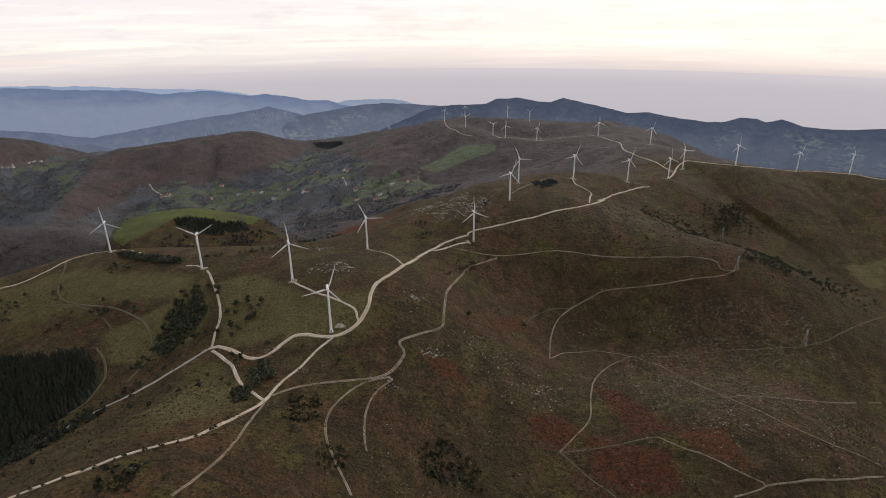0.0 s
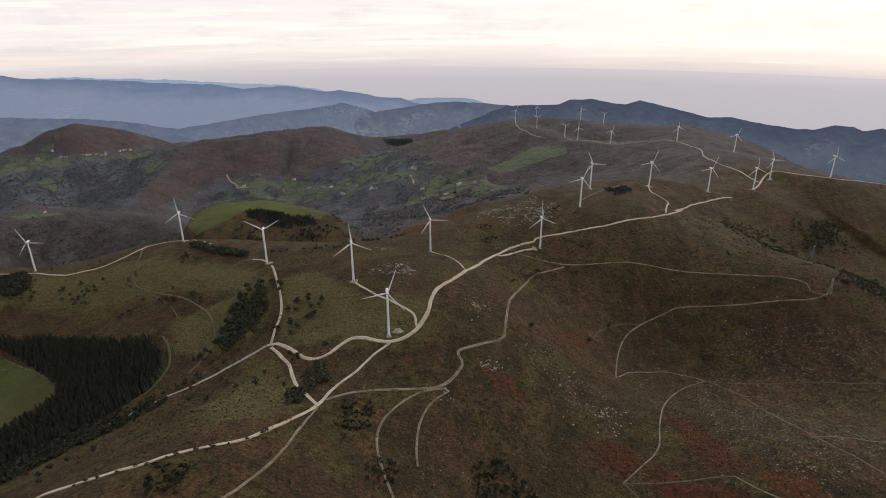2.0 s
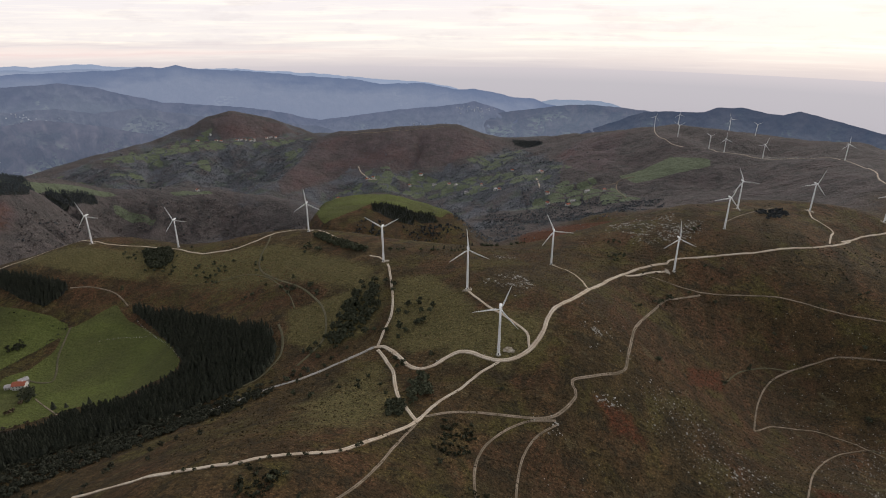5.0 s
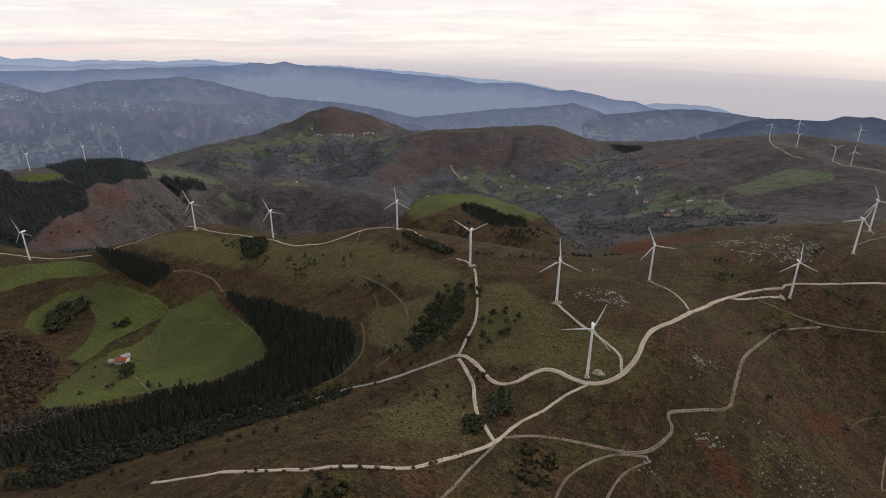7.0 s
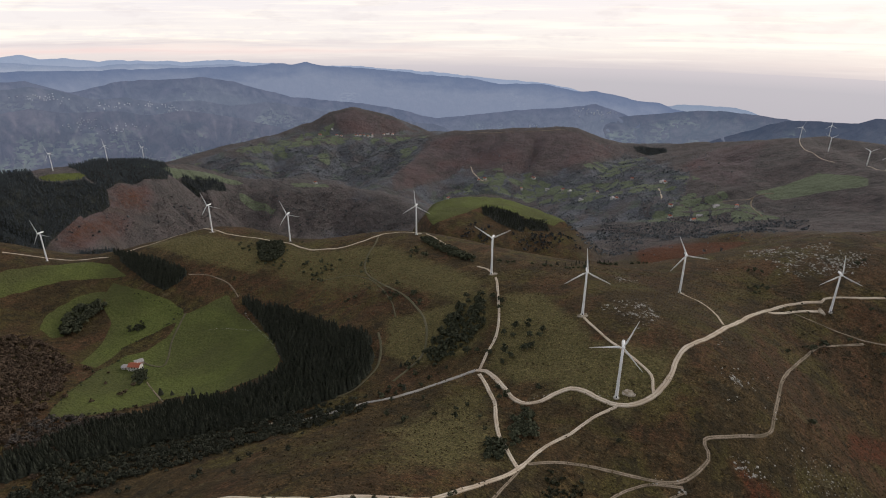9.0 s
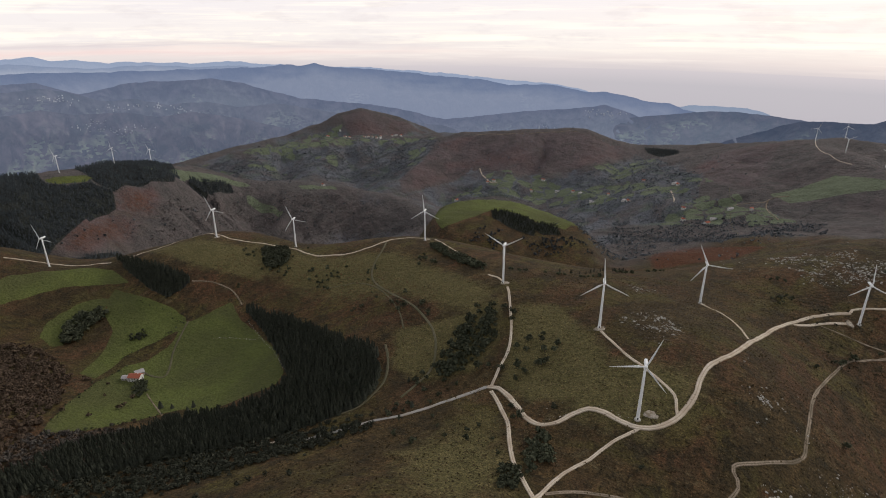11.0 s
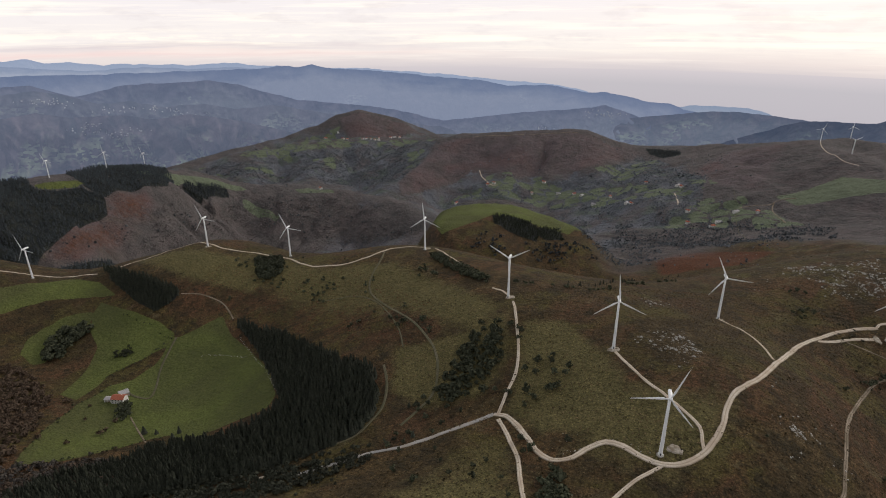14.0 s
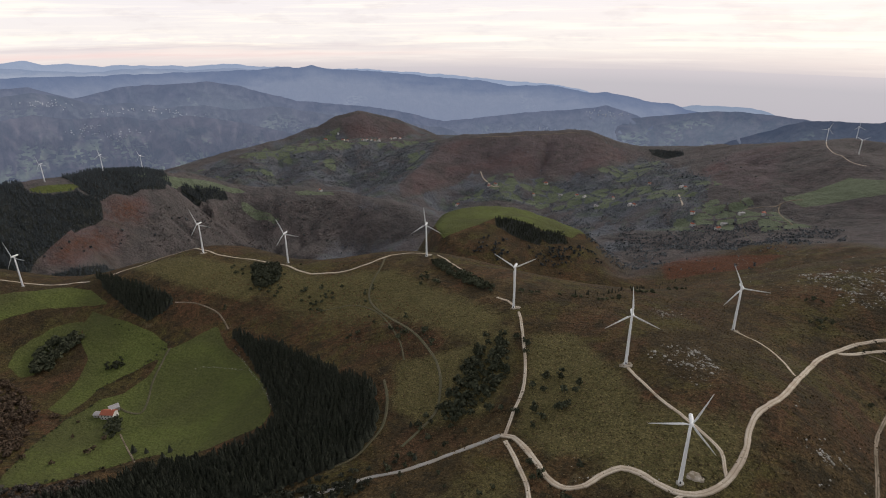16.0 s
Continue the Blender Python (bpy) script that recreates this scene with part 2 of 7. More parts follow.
def track(c1, c2, scale, worn, crown, amount):
    """Loose surface with two wheel tracks, a rougher crown between them and soiled verges."""
    def build(t, b):
        p = place(t)
        col = mix(t, ramp(t, noisen(t, p, scale, 6.0, 0.65), [(0.36, (0, 0, 0)), (0.64, (1, 1, 1))]), c1, c2)
        col = mix(t, ramp(t, noisen(t, p, 0.07, 4.0, 0.6), [(0.42, (0, 0, 0)), (0.62, (0.8, 0.8, 0.8))]), col, worn)
        at = t.nodes.new("ShaderNodeAttribute")
        at.attribute_name = "across"
        a = mathn(t, "ABSOLUTE", at.outputs["Fac"])
        a = mathn(t, "ADD", a, mathn(t, "MULTIPLY", mathn(t, "SUBTRACT", noisen(t, p, 0.35, 4.0, 0.65), 0.5), 0.55))
        edge = ramp(t, a, [(0.06, (1, 1, 1)), (0.24, (0, 0, 0)), (0.70, (0, 0, 0)), (0.97, (1, 1, 1))])
        col = mix(t, mathn(t, "MULTIPLY", edge, amount), col, crown)
        wire(t, col, b.inputs["Base Color"])
        bumpn(t, b, noisen(t, p, scale * 1.7, 5.0, 0.7), 0.35, 0.12)
    return build


GRAVEL = material("gravel", track((0.42, 0.355, 0.272), (0.57, 0.49, 0.385), 0.9, (0.37, 0.29, 0.21), (0.19, 0.145, 0.09), 0.55), 0.95)
DIRT = material("dirt", track((0.185, 0.140, 0.098), (0.31, 0.245, 0.180), 0.7, (0.11, 0.085, 0.053), (0.066, 0.053, 0.027), 0.85), 0.95)
FAINT = material("faint_track", track((0.085, 0.08, 0.045), (0.15, 0.125, 0.08), 0.5, (0.07, 0.066, 0.034), (0.060, 0.056, 0.024), 0.95), 0.95)
HARDSTAND = material("hardstanding", speckled((0.25, 0.215, 0.165), (0.38, 0.335, 0.27), 0.8, (0.17, 0.135, 0.09), 0.25, 0.4, 0.15), 0.95)
ASPHALT = material("asphalt", speckled((0.23, 0.22, 0.20), (0.32, 0.30, 0.27), 1.5, (0.26, 0.23, 0.19), 0.1, 0.2, 0.05), 0.9)


def paint_build(t, b):
    p = place(t)
    col = mix(t, ramp(t, noisen(t, mapping(t, p, (1, 1, 0.12)), 0.9, 5.0), [(0.4, (0, 0, 0)), (0.75, (1, 1, 1))]), (0.80, 0.80, 0.78), (0.66, 0.65, 0.62))
    wire(t, col, b.inputs["Base Color"])


PAINT = material("white_paint", paint_build, 0.45, 0, 0.4)


# ---- the land ----
HILLS = []


def hill(x, y, r, h):
    HILLS.append((x, y, r, h))


hill(-4200, -900, 800, 58.8)
hill(-4200, -50, 800, 196.6)
hill(-4200, 800, 800, -40.4)
hill(-4200, 1650, 800, -436.3)
hill(-4200, 2500, 800, -495.6)
hill(-4200, 3350, 800, -203.9)
hill(-4200, 4200, 800, 174.4)
hill(-4200, 5050, 800, 113.8)
hill(-3350, -900, 800, 116.9)
hill(-3350, -50, 800, 268.3)
hill(-3350, 800, 800, 29.9)
hill(-3350, 1650, 800, 115.1)
hill(-3350, 2500, 800, 238.4)
hill(-3350, 3350, 800, -179.4)
hill(-3350, 4200, 800, -188.8)
hill(-3350, 5050, 800, 95.5)
hill(-2500, -900, 800, 51.4)
hill(-2500, -50, 800, 0.8)
hill(-2500, 800, 800, -97.7)
hill(-2500, 1650, 800, -351.7)
hill(-2500, 2500, 800, -8.3)
hill(-2500, 3350, 800, -13.6)
hill(-2500, 4200, 800, -272.4)
hill(-2500, 5050, 800, 128)
hill(-1650, -900, 800, -109.6)
hill(-1650, -50, 800, -506.5)
hill(-1650, 800, 800, 166)
hill(-1650, 1650, 800, 29.6)
hill(-1650, 2500, 800, 52.5)
hill(-1650, 3350, 800, -78.4)
hill(-1650, 4200, 800, -211.6)
hill(-1650, 5050, 800, 55.8)
hill(-800, -900, 800, 142.9)
hill(-800, -50, 800, 17)
hill(-800, 800, 800, 200.9)
hill(-800, 1650, 800, -166.9)
hill(-800, 2500, 800, -102.8)
hill(-800, 3350, 800, 57.1)
hill(-800, 4200, 800, 86.7)
hill(-800, 5050, 800, -229)
hill(50, -900, 800, -27.6)
hill(50, -50, 800, 252.5)
hill(50, 800, 800, -80.1)
hill(50, 1650, 800, -65.6)
hill(50, 2500, 800, -50.7)
hill(50, 3350, 800, 58.6)
hill(50, 4200, 800, -41.4)
hill(50, 5050, 800, -642.2)
hill(900, -900, 800, -46.5)
hill(900, -50, 800, -270)
hill(900, 800, 800, 183.3)
hill(900, 1650, 800, 261.7)
hill(900, 2500, 800, -84.2)
hill(900, 3350, 800, 28.2)
hill(900, 4200, 800, 53.8)
hill(900, 5050, 800, 199.1)
hill(1750, -900, 800, 181.5)
hill(1750, -50, 800, 45.7)
hill(1750, 800, 800, 192.7)
hill(1750, 1650, 800, -483.2)
hill(1750, 2500, 800, 137.3)
hill(1750, 3350, 800, 96.2)
hill(1750, 4200, 800, -873)
hill(1750, 5050, 800, 303.3)
hill(-3700, 1850, 300, 172.7)
hill(-3700, 2180, 300, 103.9)
hill(-3700, 2510, 300, -77.7)
hill(-3700, 2840, 300, -45.7)
hill(-3700, 3500, 300, 47.1)
hill(-3700, 3830, 300, 46.8)
hill(-3370, 1520, 300, -68.4)
hill(-3370, 1850, 300, 6.8)
hill(-3370, 2180, 300, 51.3)
hill(-3370, 2840, 300, 43)
hill(-3370, 3170, 300, -46.6)
hill(-3370, 3500, 300, -70.6)
hill(-3040, 1850, 300, -66.1)
hill(-3040, 2180, 300, -48.9)
hill(-3040, 2510, 300, 45.8)
hill(-3040, 2840, 300, 49.2)
hill(-3040, 3170, 300, -3.1)
hill(-3040, 3500, 300, -101.8)
hill(-2710, 530, 300, 46.5)
hill(-2710, 1190, 300, -42.5)
hill(-2710, 1520, 300, 32.9)
hill(-2710, 1850, 300, 30.8)
hill(-2710, 2180, 300, -92.5)
hill(-2710, 2510, 300, -97.6)
hill(-2710, 2840, 300, -66.3)
hill(-2710, 3170, 300, 132.7)
hill(-2710, 3500, 300, 125.8)
hill(-2710, 3830, 300, -76.2)
hill(-2710, 4160, 300, -15.4)
hill(-2710, 4490, 300, 27.6)
hill(-2380, 530, 300, 19)
hill(-2380, 1190, 300, -9.4)
hill(-2380, 1520, 300, -2.8)
hill(-2380, 2510, 300, 92.3)
hill(-2380, 2840, 300, -7.6)
hill(-2380, 3170, 300, 27.2)
hill(-2380, 3500, 300, 119.3)
hill(-2380, 3830, 300, -63.1)
hill(-2380, 4160, 300, -14.2)
hill(-2380, 4490, 300, 32.6)
hill(-2050, 1190, 300, 122)
hill(-2050, 1520, 300, -19)
hill(-2050, 2510, 300, 47.4)
hill(-2050, 2840, 300, -82.1)
hill(-2050, 3170, 300, -53.8)
hill(-2050, 3500, 300, 7.6)
hill(-2050, 4160, 300, -5.3)
hill(-1720, 200, 300, 11.9)
hill(-1720, 530, 300, -128)
hill(-1720, 860, 300, 70)
hill(-1720, 1190, 300, 81.1)
hill(-1720, 1520, 300, -31.3)
hill(-1720, 1850, 300, -18.9)
hill(-1720, 2510, 300, -46.7)
hill(-1720, 2840, 300, 128.1)
hill(-1720, 3170, 300, 21.2)
hill(-1720, 3500, 300, -80.6)
hill(-1720, 4490, 300, 2.7)
hill(-1390, 200, 300, 227.2)
hill(-1390, 530, 300, -10.8)
hill(-1390, 860, 300, -29)
hill(-1390, 1190, 300, 18.6)
hill(-1390, 1520, 300, -23)
hill(-1390, 1850, 300, 32.8)
hill(-1390, 2180, 300, 108.3)
hill(-1390, 2510, 300, -211.7)
hill(-1390, 2840, 300, 60.4)
hill(-1390, 3170, 300, 31.3)
hill(-1390, 3500, 300, -39.3)
hill(-1060, 200, 300, 179)
hill(-1060, 530, 300, 31.9)
hill(-1060, 860, 300, -62)
hill(-1060, 1190, 300, 13.3)
hill(-1060, 1520, 300, -23.9)
hill(-1060, 1850, 300, -72.6)
hill(-1060, 2180, 300, 69.4)
hill(-1060, 2510, 300, 10.9)
hill(-1060, 2840, 300, 115.1)
hill(-1060, 3170, 300, -22.1)
hill(-1060, 3500, 300, -24.2)
hill(-730, 200, 300, -18.1)
hill(-730, 530, 300, -49.8)
hill(-730, 860, 300, 15.2)
hill(-730, 1190, 300, 5.9)
hill(-730, 1520, 300, 58.6)
hill(-730, 1850, 300, -46.7)
hill(-730, 2180, 300, -39.9)
hill(-730, 2510, 300, -13.5)
hill(-730, 2840, 300, -0.8)
hill(-730, 3170, 300, -45)
hill(-730, 4160, 300, 7.8)
hill(-730, 4490, 300, 4.2)
hill(-400, 200, 300, -15.8)
hill(-400, 530, 300, -31.3)
hill(-400, 860, 300, 35.6)
hill(-400, 1190, 300, -47.9)
hill(-400, 1520, 300, -4.4)
hill(-400, 1850, 300, -1.3)
hill(-400, 2180, 300, -29.8)
hill(-400, 2510, 300, -65.6)
hill(-400, 2840, 300, -7.2)
hill(-400, 3170, 300, -65.2)
hill(-400, 3500, 300, -9.7)
hill(-70, 200, 300, 73.3)
hill(-70, 530, 300, 3)
hill(-70, 860, 300, 20.4)
hill(-70, 1190, 300, -29.3)
hill(-70, 1520, 300, -55.4)
hill(-70, 1850, 300, 105.6)
hill(-70, 2180, 300, -68.6)
hill(-70, 2510, 300, 38.5)
hill(-70, 2840, 300, 210.6)
hill(-70, 3170, 300, -14.4)
hill(-70, 3500, 300, -3.7)
hill(-70, 3830, 300, 35.5)
hill(-70, 4160, 300, 47.7)
hill(-70, 4490, 300, 7.7)
hill(260, 200, 300, -100.2)
hill(260, 530, 300, -53)
hill(260, 860, 300, 47.9)
hill(260, 1190, 300, 110.1)
hill(260, 1520, 300, -17.3)
hill(260, 1850, 300, 5.1)
hill(260, 2180, 300, 33.8)
hill(260, 2510, 300, 21.7)
hill(260, 2840, 300, -94.1)
hill(260, 3170, 300, -97.5)
hill(260, 3500, 300, 59.2)
hill(260, 3830, 300, -19.1)
hill(260, 4160, 300, 83.7)
hill(260, 4490, 300, 61.5)
hill(590, 530, 300, -41.2)
hill(590, 860, 300, -43.3)
hill(590, 1190, 300, -141.1)
hill(590, 1520, 300, 74)
hill(590, 1850, 300, -11.8)
hill(590, 2180, 300, -23.8)
hill(590, 2510, 300, 43.7)
hill(590, 2840, 300, -9.3)
hill(590, 3170, 300, 14)
hill(590, 3500, 300, 96.2)
hill(590, 3830, 300, -103.3)
hill(590, 4160, 300, -56.4)
hill(920, 530, 300, -59.3)
hill(920, 1190, 300, -45.6)
hill(920, 1520, 300, -21.2)
hill(920, 1850, 300, 17.7)
hill(920, 2180, 300, -25.9)
hill(920, 2510, 300, -11.8)
hill(920, 3170, 300, 18.7)
hill(920, 3500, 300, 1.9)
hill(-2200, 1370, 170, -2.4)
hill(-2200, 1560, 170, -17)
hill(-2010, 1370, 170, 26.4)
hill(-2010, 1560, 170, -28)
hill(-1820, 800, 170, 17.4)
hill(-1820, 990, 170, 45.6)
hill(-1820, 1180, 170, 16.3)
hill(-1820, 1370, 170, 38.6)
hill(-1820, 1560, 170, -15.5)
hill(-1820, 1750, 170, -11.3)
hill(-1630, 800, 170, 84.2)
hill(-1630, 990, 170, 59.6)
hill(-1630, 1180, 170, -79.9)
hill(-1630, 1750, 170, -1.6)
hill(-1630, 1940, 170, 1.8)
hill(-1440, 800, 170, -3.1)
hill(-1440, 990, 170, 27.3)
hill(-1440, 1180, 170, -55.5)
hill(-1440, 1370, 170, -6.4)
hill(-1440, 1560, 170, 22.7)
hill(-1250, 800, 170, -5)
hill(-1250, 990, 170, 47.8)
hill(-1250, 1180, 170, 17.6)
hill(-1250, 1370, 170, 39.4)
hill(-1250, 1560, 170, 24.8)
hill(-1250, 1750, 170, -43.4)
hill(-1060, 800, 170, -11.8)
hill(-1060, 990, 170, -1.9)
hill(-1060, 1180, 170, -12.7)
hill(-1060, 1370, 170, 7.8)
hill(-1060, 1560, 170, -24.9)
hill(-1060, 1750, 170, -66.8)
hill(-1060, 2130, 170, 28.2)
hill(-870, 800, 170, 46.4)
hill(-870, 990, 170, -43.2)
hill(-870, 1180, 170, -17.7)
hill(-870, 1370, 170, 3.1)
hill(-870, 1560, 170, 12.6)
hill(-870, 1750, 170, 5.6)
hill(-870, 1940, 170, 8.5)
hill(-870, 2130, 170, -102.2)
hill(-680, 800, 170, 27.4)
hill(-680, 990, 170, -38.5)
hill(-680, 1180, 170, 21.1)
hill(-680, 1370, 170, 30.8)
hill(-680, 1560, 170, 46.8)
hill(-680, 1750, 170, -14.6)
hill(-680, 1940, 170, 12.2)
hill(-680, 2130, 170, 5.8)
hill(-490, 800, 170, 99.1)
hill(-490, 990, 170, 7.8)
hill(-490, 1180, 170, -39)
hill(-490, 1370, 170, 20.2)
hill(-490, 1560, 170, 12.9)
hill(-490, 1750, 170, -42.3)
hill(-490, 2130, 170, 67.2)
hill(-300, 800, 170, -7.3)
hill(-300, 990, 170, -40.8)
hill(-300, 1180, 170, -37.8)
hill(-300, 1370, 170, 15.3)
hill(-300, 1560, 170, -10.2)
hill(-300, 1750, 170, -33.9)
hill(-300, 1940, 170, -5.3)
hill(-300, 2130, 170, 3)
hill(-110, 800, 170, -17.1)
hill(-110, 990, 170, 50)
hill(-110, 1180, 170, -13.4)
hill(-110, 1370, 170, -4.5)
hill(-110, 1560, 170, 6.5)
hill(-110, 1750, 170, 16.6)
hill(-110, 1940, 170, 25.4)
hill(-110, 2130, 170, -27.4)
hill(-1050, 500, 120, 8.7)
hill(-1050, 750, 120, -25.2)
hill(-1050, 875, 120, 7.8)
hill(-1050, 1000, 120, -9.5)
hill(-1050, 1125, 120, -2.1)
hill(-925, 375, 120, -26.5)
hill(-925, 625, 120, 5.7)
hill(-925, 750, 120, 11.1)
hill(-925, 875, 120, 38.8)
hill(-925, 1000, 120, -8.5)
hill(-925, 1125, 120, -5.4)
hill(-800, 375, 120, -31.8)
hill(-800, 500, 120, -6.1)
hill(-800, 625, 120, 27.4)
hill(-800, 750, 120, 5.7)
hill(-800, 875, 120, -4.3)
hill(-800, 1000, 120, -34.2)
hill(-800, 1125, 120, 10.1)
hill(-800, 1250, 120, -1.5)
hill(-675, 250, 120, 36.9)
hill(-675, 375, 120, -15)
hill(-675, 500, 120, 2.6)
hill(-675, 625, 120, 12.6)
hill(-675, 750, 120, -17.3)
hill(-675, 875, 120, -20.4)
hill(-675, 1000, 120, -28)
hill(-675, 1125, 120, 28.6)
hill(-675, 1250, 120, -1.2)
hill(-550, 250, 120, 20.4)
hill(-550, 375, 120, -40.5)
hill(-550, 500, 120, 2.9)
hill(-550, 625, 120, -28)
hill(-550, 750, 120, 9.5)
hill(-550, 1000, 120, -11)
hill(-550, 1125, 120, 1.3)
hill(-550, 1250, 120, 6.7)
hill(-425, 250, 120, -8.6)
hill(-425, 375, 120, 3.7)
hill(-425, 500, 120, 18.9)
hill(-425, 625, 120, -20.8)
hill(-425, 750, 120, -22.8)
hill(-425, 1000, 120, -36.9)
hill(-425, 1250, 120, 7.9)
hill(-300, 250, 120, -6.7)
hill(-300, 375, 120, -11.2)
hill(-300, 500, 120, -15)
hill(-300, 625, 120, 37.1)
hill(-300, 1000, 120, -1.8)
hill(-300, 1125, 120, -11)
hill(-175, 250, 120, 69.3)
hill(-175, 375, 120, -3.9)
hill(-175, 500, 120, -25.4)
hill(-175, 750, 120, -3.6)
hill(-50, 250, 120, -3.3)
hill(-50, 375, 120, -17.2)
hill(-50, 500, 120, 61.4)
hill(-50, 625, 120, 32.6)
hill(-50, 750, 120, -9.2)
hill(-50, 875, 120, -11.7)
hill(-50, 1125, 120, -3.9)
hill(75, 375, 120, -39)
hill(75, 500, 120, -15.6)
hill(75, 625, 120, -21.1)
hill(75, 750, 120, -15.2)
hill(75, 875, 120, 9.3)
hill(200, 250, 120, 4.3)
hill(200, 375, 120, 52)
hill(200, 500, 120, 12.2)
hill(200, 625, 120, -53.3)
hill(200, 1125, 120, -1.8)
hill(325, 375, 120, 48.1)
hill(325, 500, 120, 16.7)
hill(325, 625, 120, -21)
hill(325, 750, 120, 21.2)
hill(325, 875, 120, -6.9)
hill(325, 1000, 120, -11.4)
hill(325, 1125, 120, 21.3)
hill(450, 625, 120, 5.9)
hill(450, 750, 120, 54.9)
hill(450, 875, 120, -6)
hill(450, 1000, 120, -3.8)
hill(450, 1125, 120, -2.7)
hill(450, 1250, 120, 12.5)



def lattice(ix, iy, seed):
    n = (ix.astype(np.int64) * 374761393 + iy.astype(np.int64) * 668265263 + seed * 974711) & 0x7FFFFFFF
    n = ((n ^ (n >> 13)) * 1274126177) & 0x7FFFFFFF
    return ((n ^ (n >> 16)) & 0xFFFF) / 65535.0


def rough(x, y, size, seed=0):
    """Smooth noise from -1 to 1 with features about size metres wide."""
    u, v = x / size, y / size
    i, j = np.floor(u), np.floor(v)
    a, b = u - i, v - j
    a, b = a * a * (3 - 2 * a), b * b * (3 - 2 * b)
    f = lambda p, q: lattice(i + p, j + q, seed)
    return 2 * ((f(0, 0) * (1 - a) + f(1, 0) * a) * (1 - b) + (f(0, 1) * (1 - a) + f(1, 1) * a) * b) - 1


RIDGES = []


def pt(s):
    return [tuple(map(float, q.split(","))) for q in s.split()]


def ridge(line, fall, crown=60.0, gully=1.0):
    """A crest through points of (x, y, z) whose flanks fall away on both sides."""
    RIDGES.append((np.array(pt(line)), fall, crown, gully))


# the hills beyond the home ridge: a pine-topped hill and its long spur
ridge("-1619,486,-73 -1660,643,-100 -1701,767,-128 -1697,884,-137 -1753,1062,-156 -1850,1242,-206 -1847,1381,-250 -1751,1509,-311 -1607,1641,-340 -1474,1714,-346 -1352,1764,-362 -1229,1781,-375 -1109,1754,-389 -997,1694,-410", 0.42)
# a cone-shaped hill above a village on a shelf, wooded below
ridge("-2687,1871,-480 -2707,2019,-466 -2699,2308,-447 -2629,2583,-422 -2536,2774,-374 -2454,2889,-318 -2362,2966,-292 -2205,3125,-349 -2124,3253,-417 -2050,3372,-479", 0.42, 70, 0.6)
ridge("-2516,2153,-424 -2380,2338,-412 -2288,2500,-395 -2123,2684,-397 -1951,2875,-403 -1798,3056,-410", 0.34, 90)
ridge("-2204,2589,-394 -2108,2298,-440 -1889,1982,-475", 0.40)
ridge("-2469,2224,-420 -2273,2007,-455", 0.40)
# the brown moorland ridge behind the valley and its spurs
ridge("-1644,2741,-357 -1524,2765,-323 -1379,2796,-305 -1217,2848,-295 -1039,2918,-278 -952,2957,-287 -854,3018,-331 -716,3083,-362 -543,3147,-360 -384,3158,-331", 0.38, 110, 0.45)
ridge("-1536,2758,-326 -1529,2447,-385 -1501,2152,-422 -1468,2003,-440", 0.42)
ridge("-1217,2848,-297 -1155,2559,-389 -1066,2236,-455", 0.36)
ridge("-965,2953,-290 -785,2673,-366 -624,2344,-405 -563,2102,-425", 0.36)
ridge("-543,3147,-362 -415,2731,-380 -325,2319,-385", 0.36)
# the turbine ridge that runs on to the coast, a green mound on its flank
ridge("581,1367,-62 564,1599,-69 509,1941,-118 463,2056,-142 337,2131,-162 232,2216,-168 193,2320,-185 89,2426,-172 3,2678,-190 -150,2950,-252 -384,3158,-331", 0.33, 80, 0.5)
ridge("3,2678,-193 20,2420,-225 -12,2185,-258 -60,2000,-292", 0.36, 90, 0.5)
ridge("3,2678,-192 100,2826,-189 280,2613,-163 389,2700,-191 601,2557,-175 645,2443,-150 644,2079,-132 509,1941,-119", 0.33, 90, 0.5)
ridge("461,1200,-57 483,1234,-66 521,1305,-70 553,1335,-70 581,1367,-60 601,1340,-56 645,1277,-48 805,1313,-72 900,1274,-69 947,1227,-70 1200,1050,-80 1500,900,-100", 0.27, 40, 0.25)
COAST = RIDGES[-1]
HOME = pt("-1180,-3000 -1180,420 -1080,700 -880,850 -640,820 -520,950 -800,1180 -860,1350 -760,1540 -560,1560 -400,1460 -340,1330 -270,1450 -130,1600 30,1580 200,1420 400,1330 500,1460 620,1500 720,1440 950,1420 1300,1250 2100,900 2100,-3000")


def inside(x, y, pts, soft):
    """1 inside the outline, 0 outside, soft metres of change between."""
    best, odd = np.full(x.shape, 1e9), np.zeros(x.shape, bool)
    for (ax, ay), (bx, by) in zip(pts, pts[1:] + pts[:1]):
        dx, dy = bx - ax, by - ay
        t = np.clip(((x - ax) * dx + (y - ay) * dy) / (dx * dx + dy * dy + 1e-9), 0, 1)
        best = np.minimum(best, np.hypot(x - ax - t * dx, y - ay - t * dy))
        cross = ((ay > y) != (by > y)) & (x < dx * (y - ay) / (dy if dy else 1e-9) + ax)
        odd ^= cross
    return np.clip(0.5 + np.where(odd, best, -best) / (2 * soft), 0, 1)


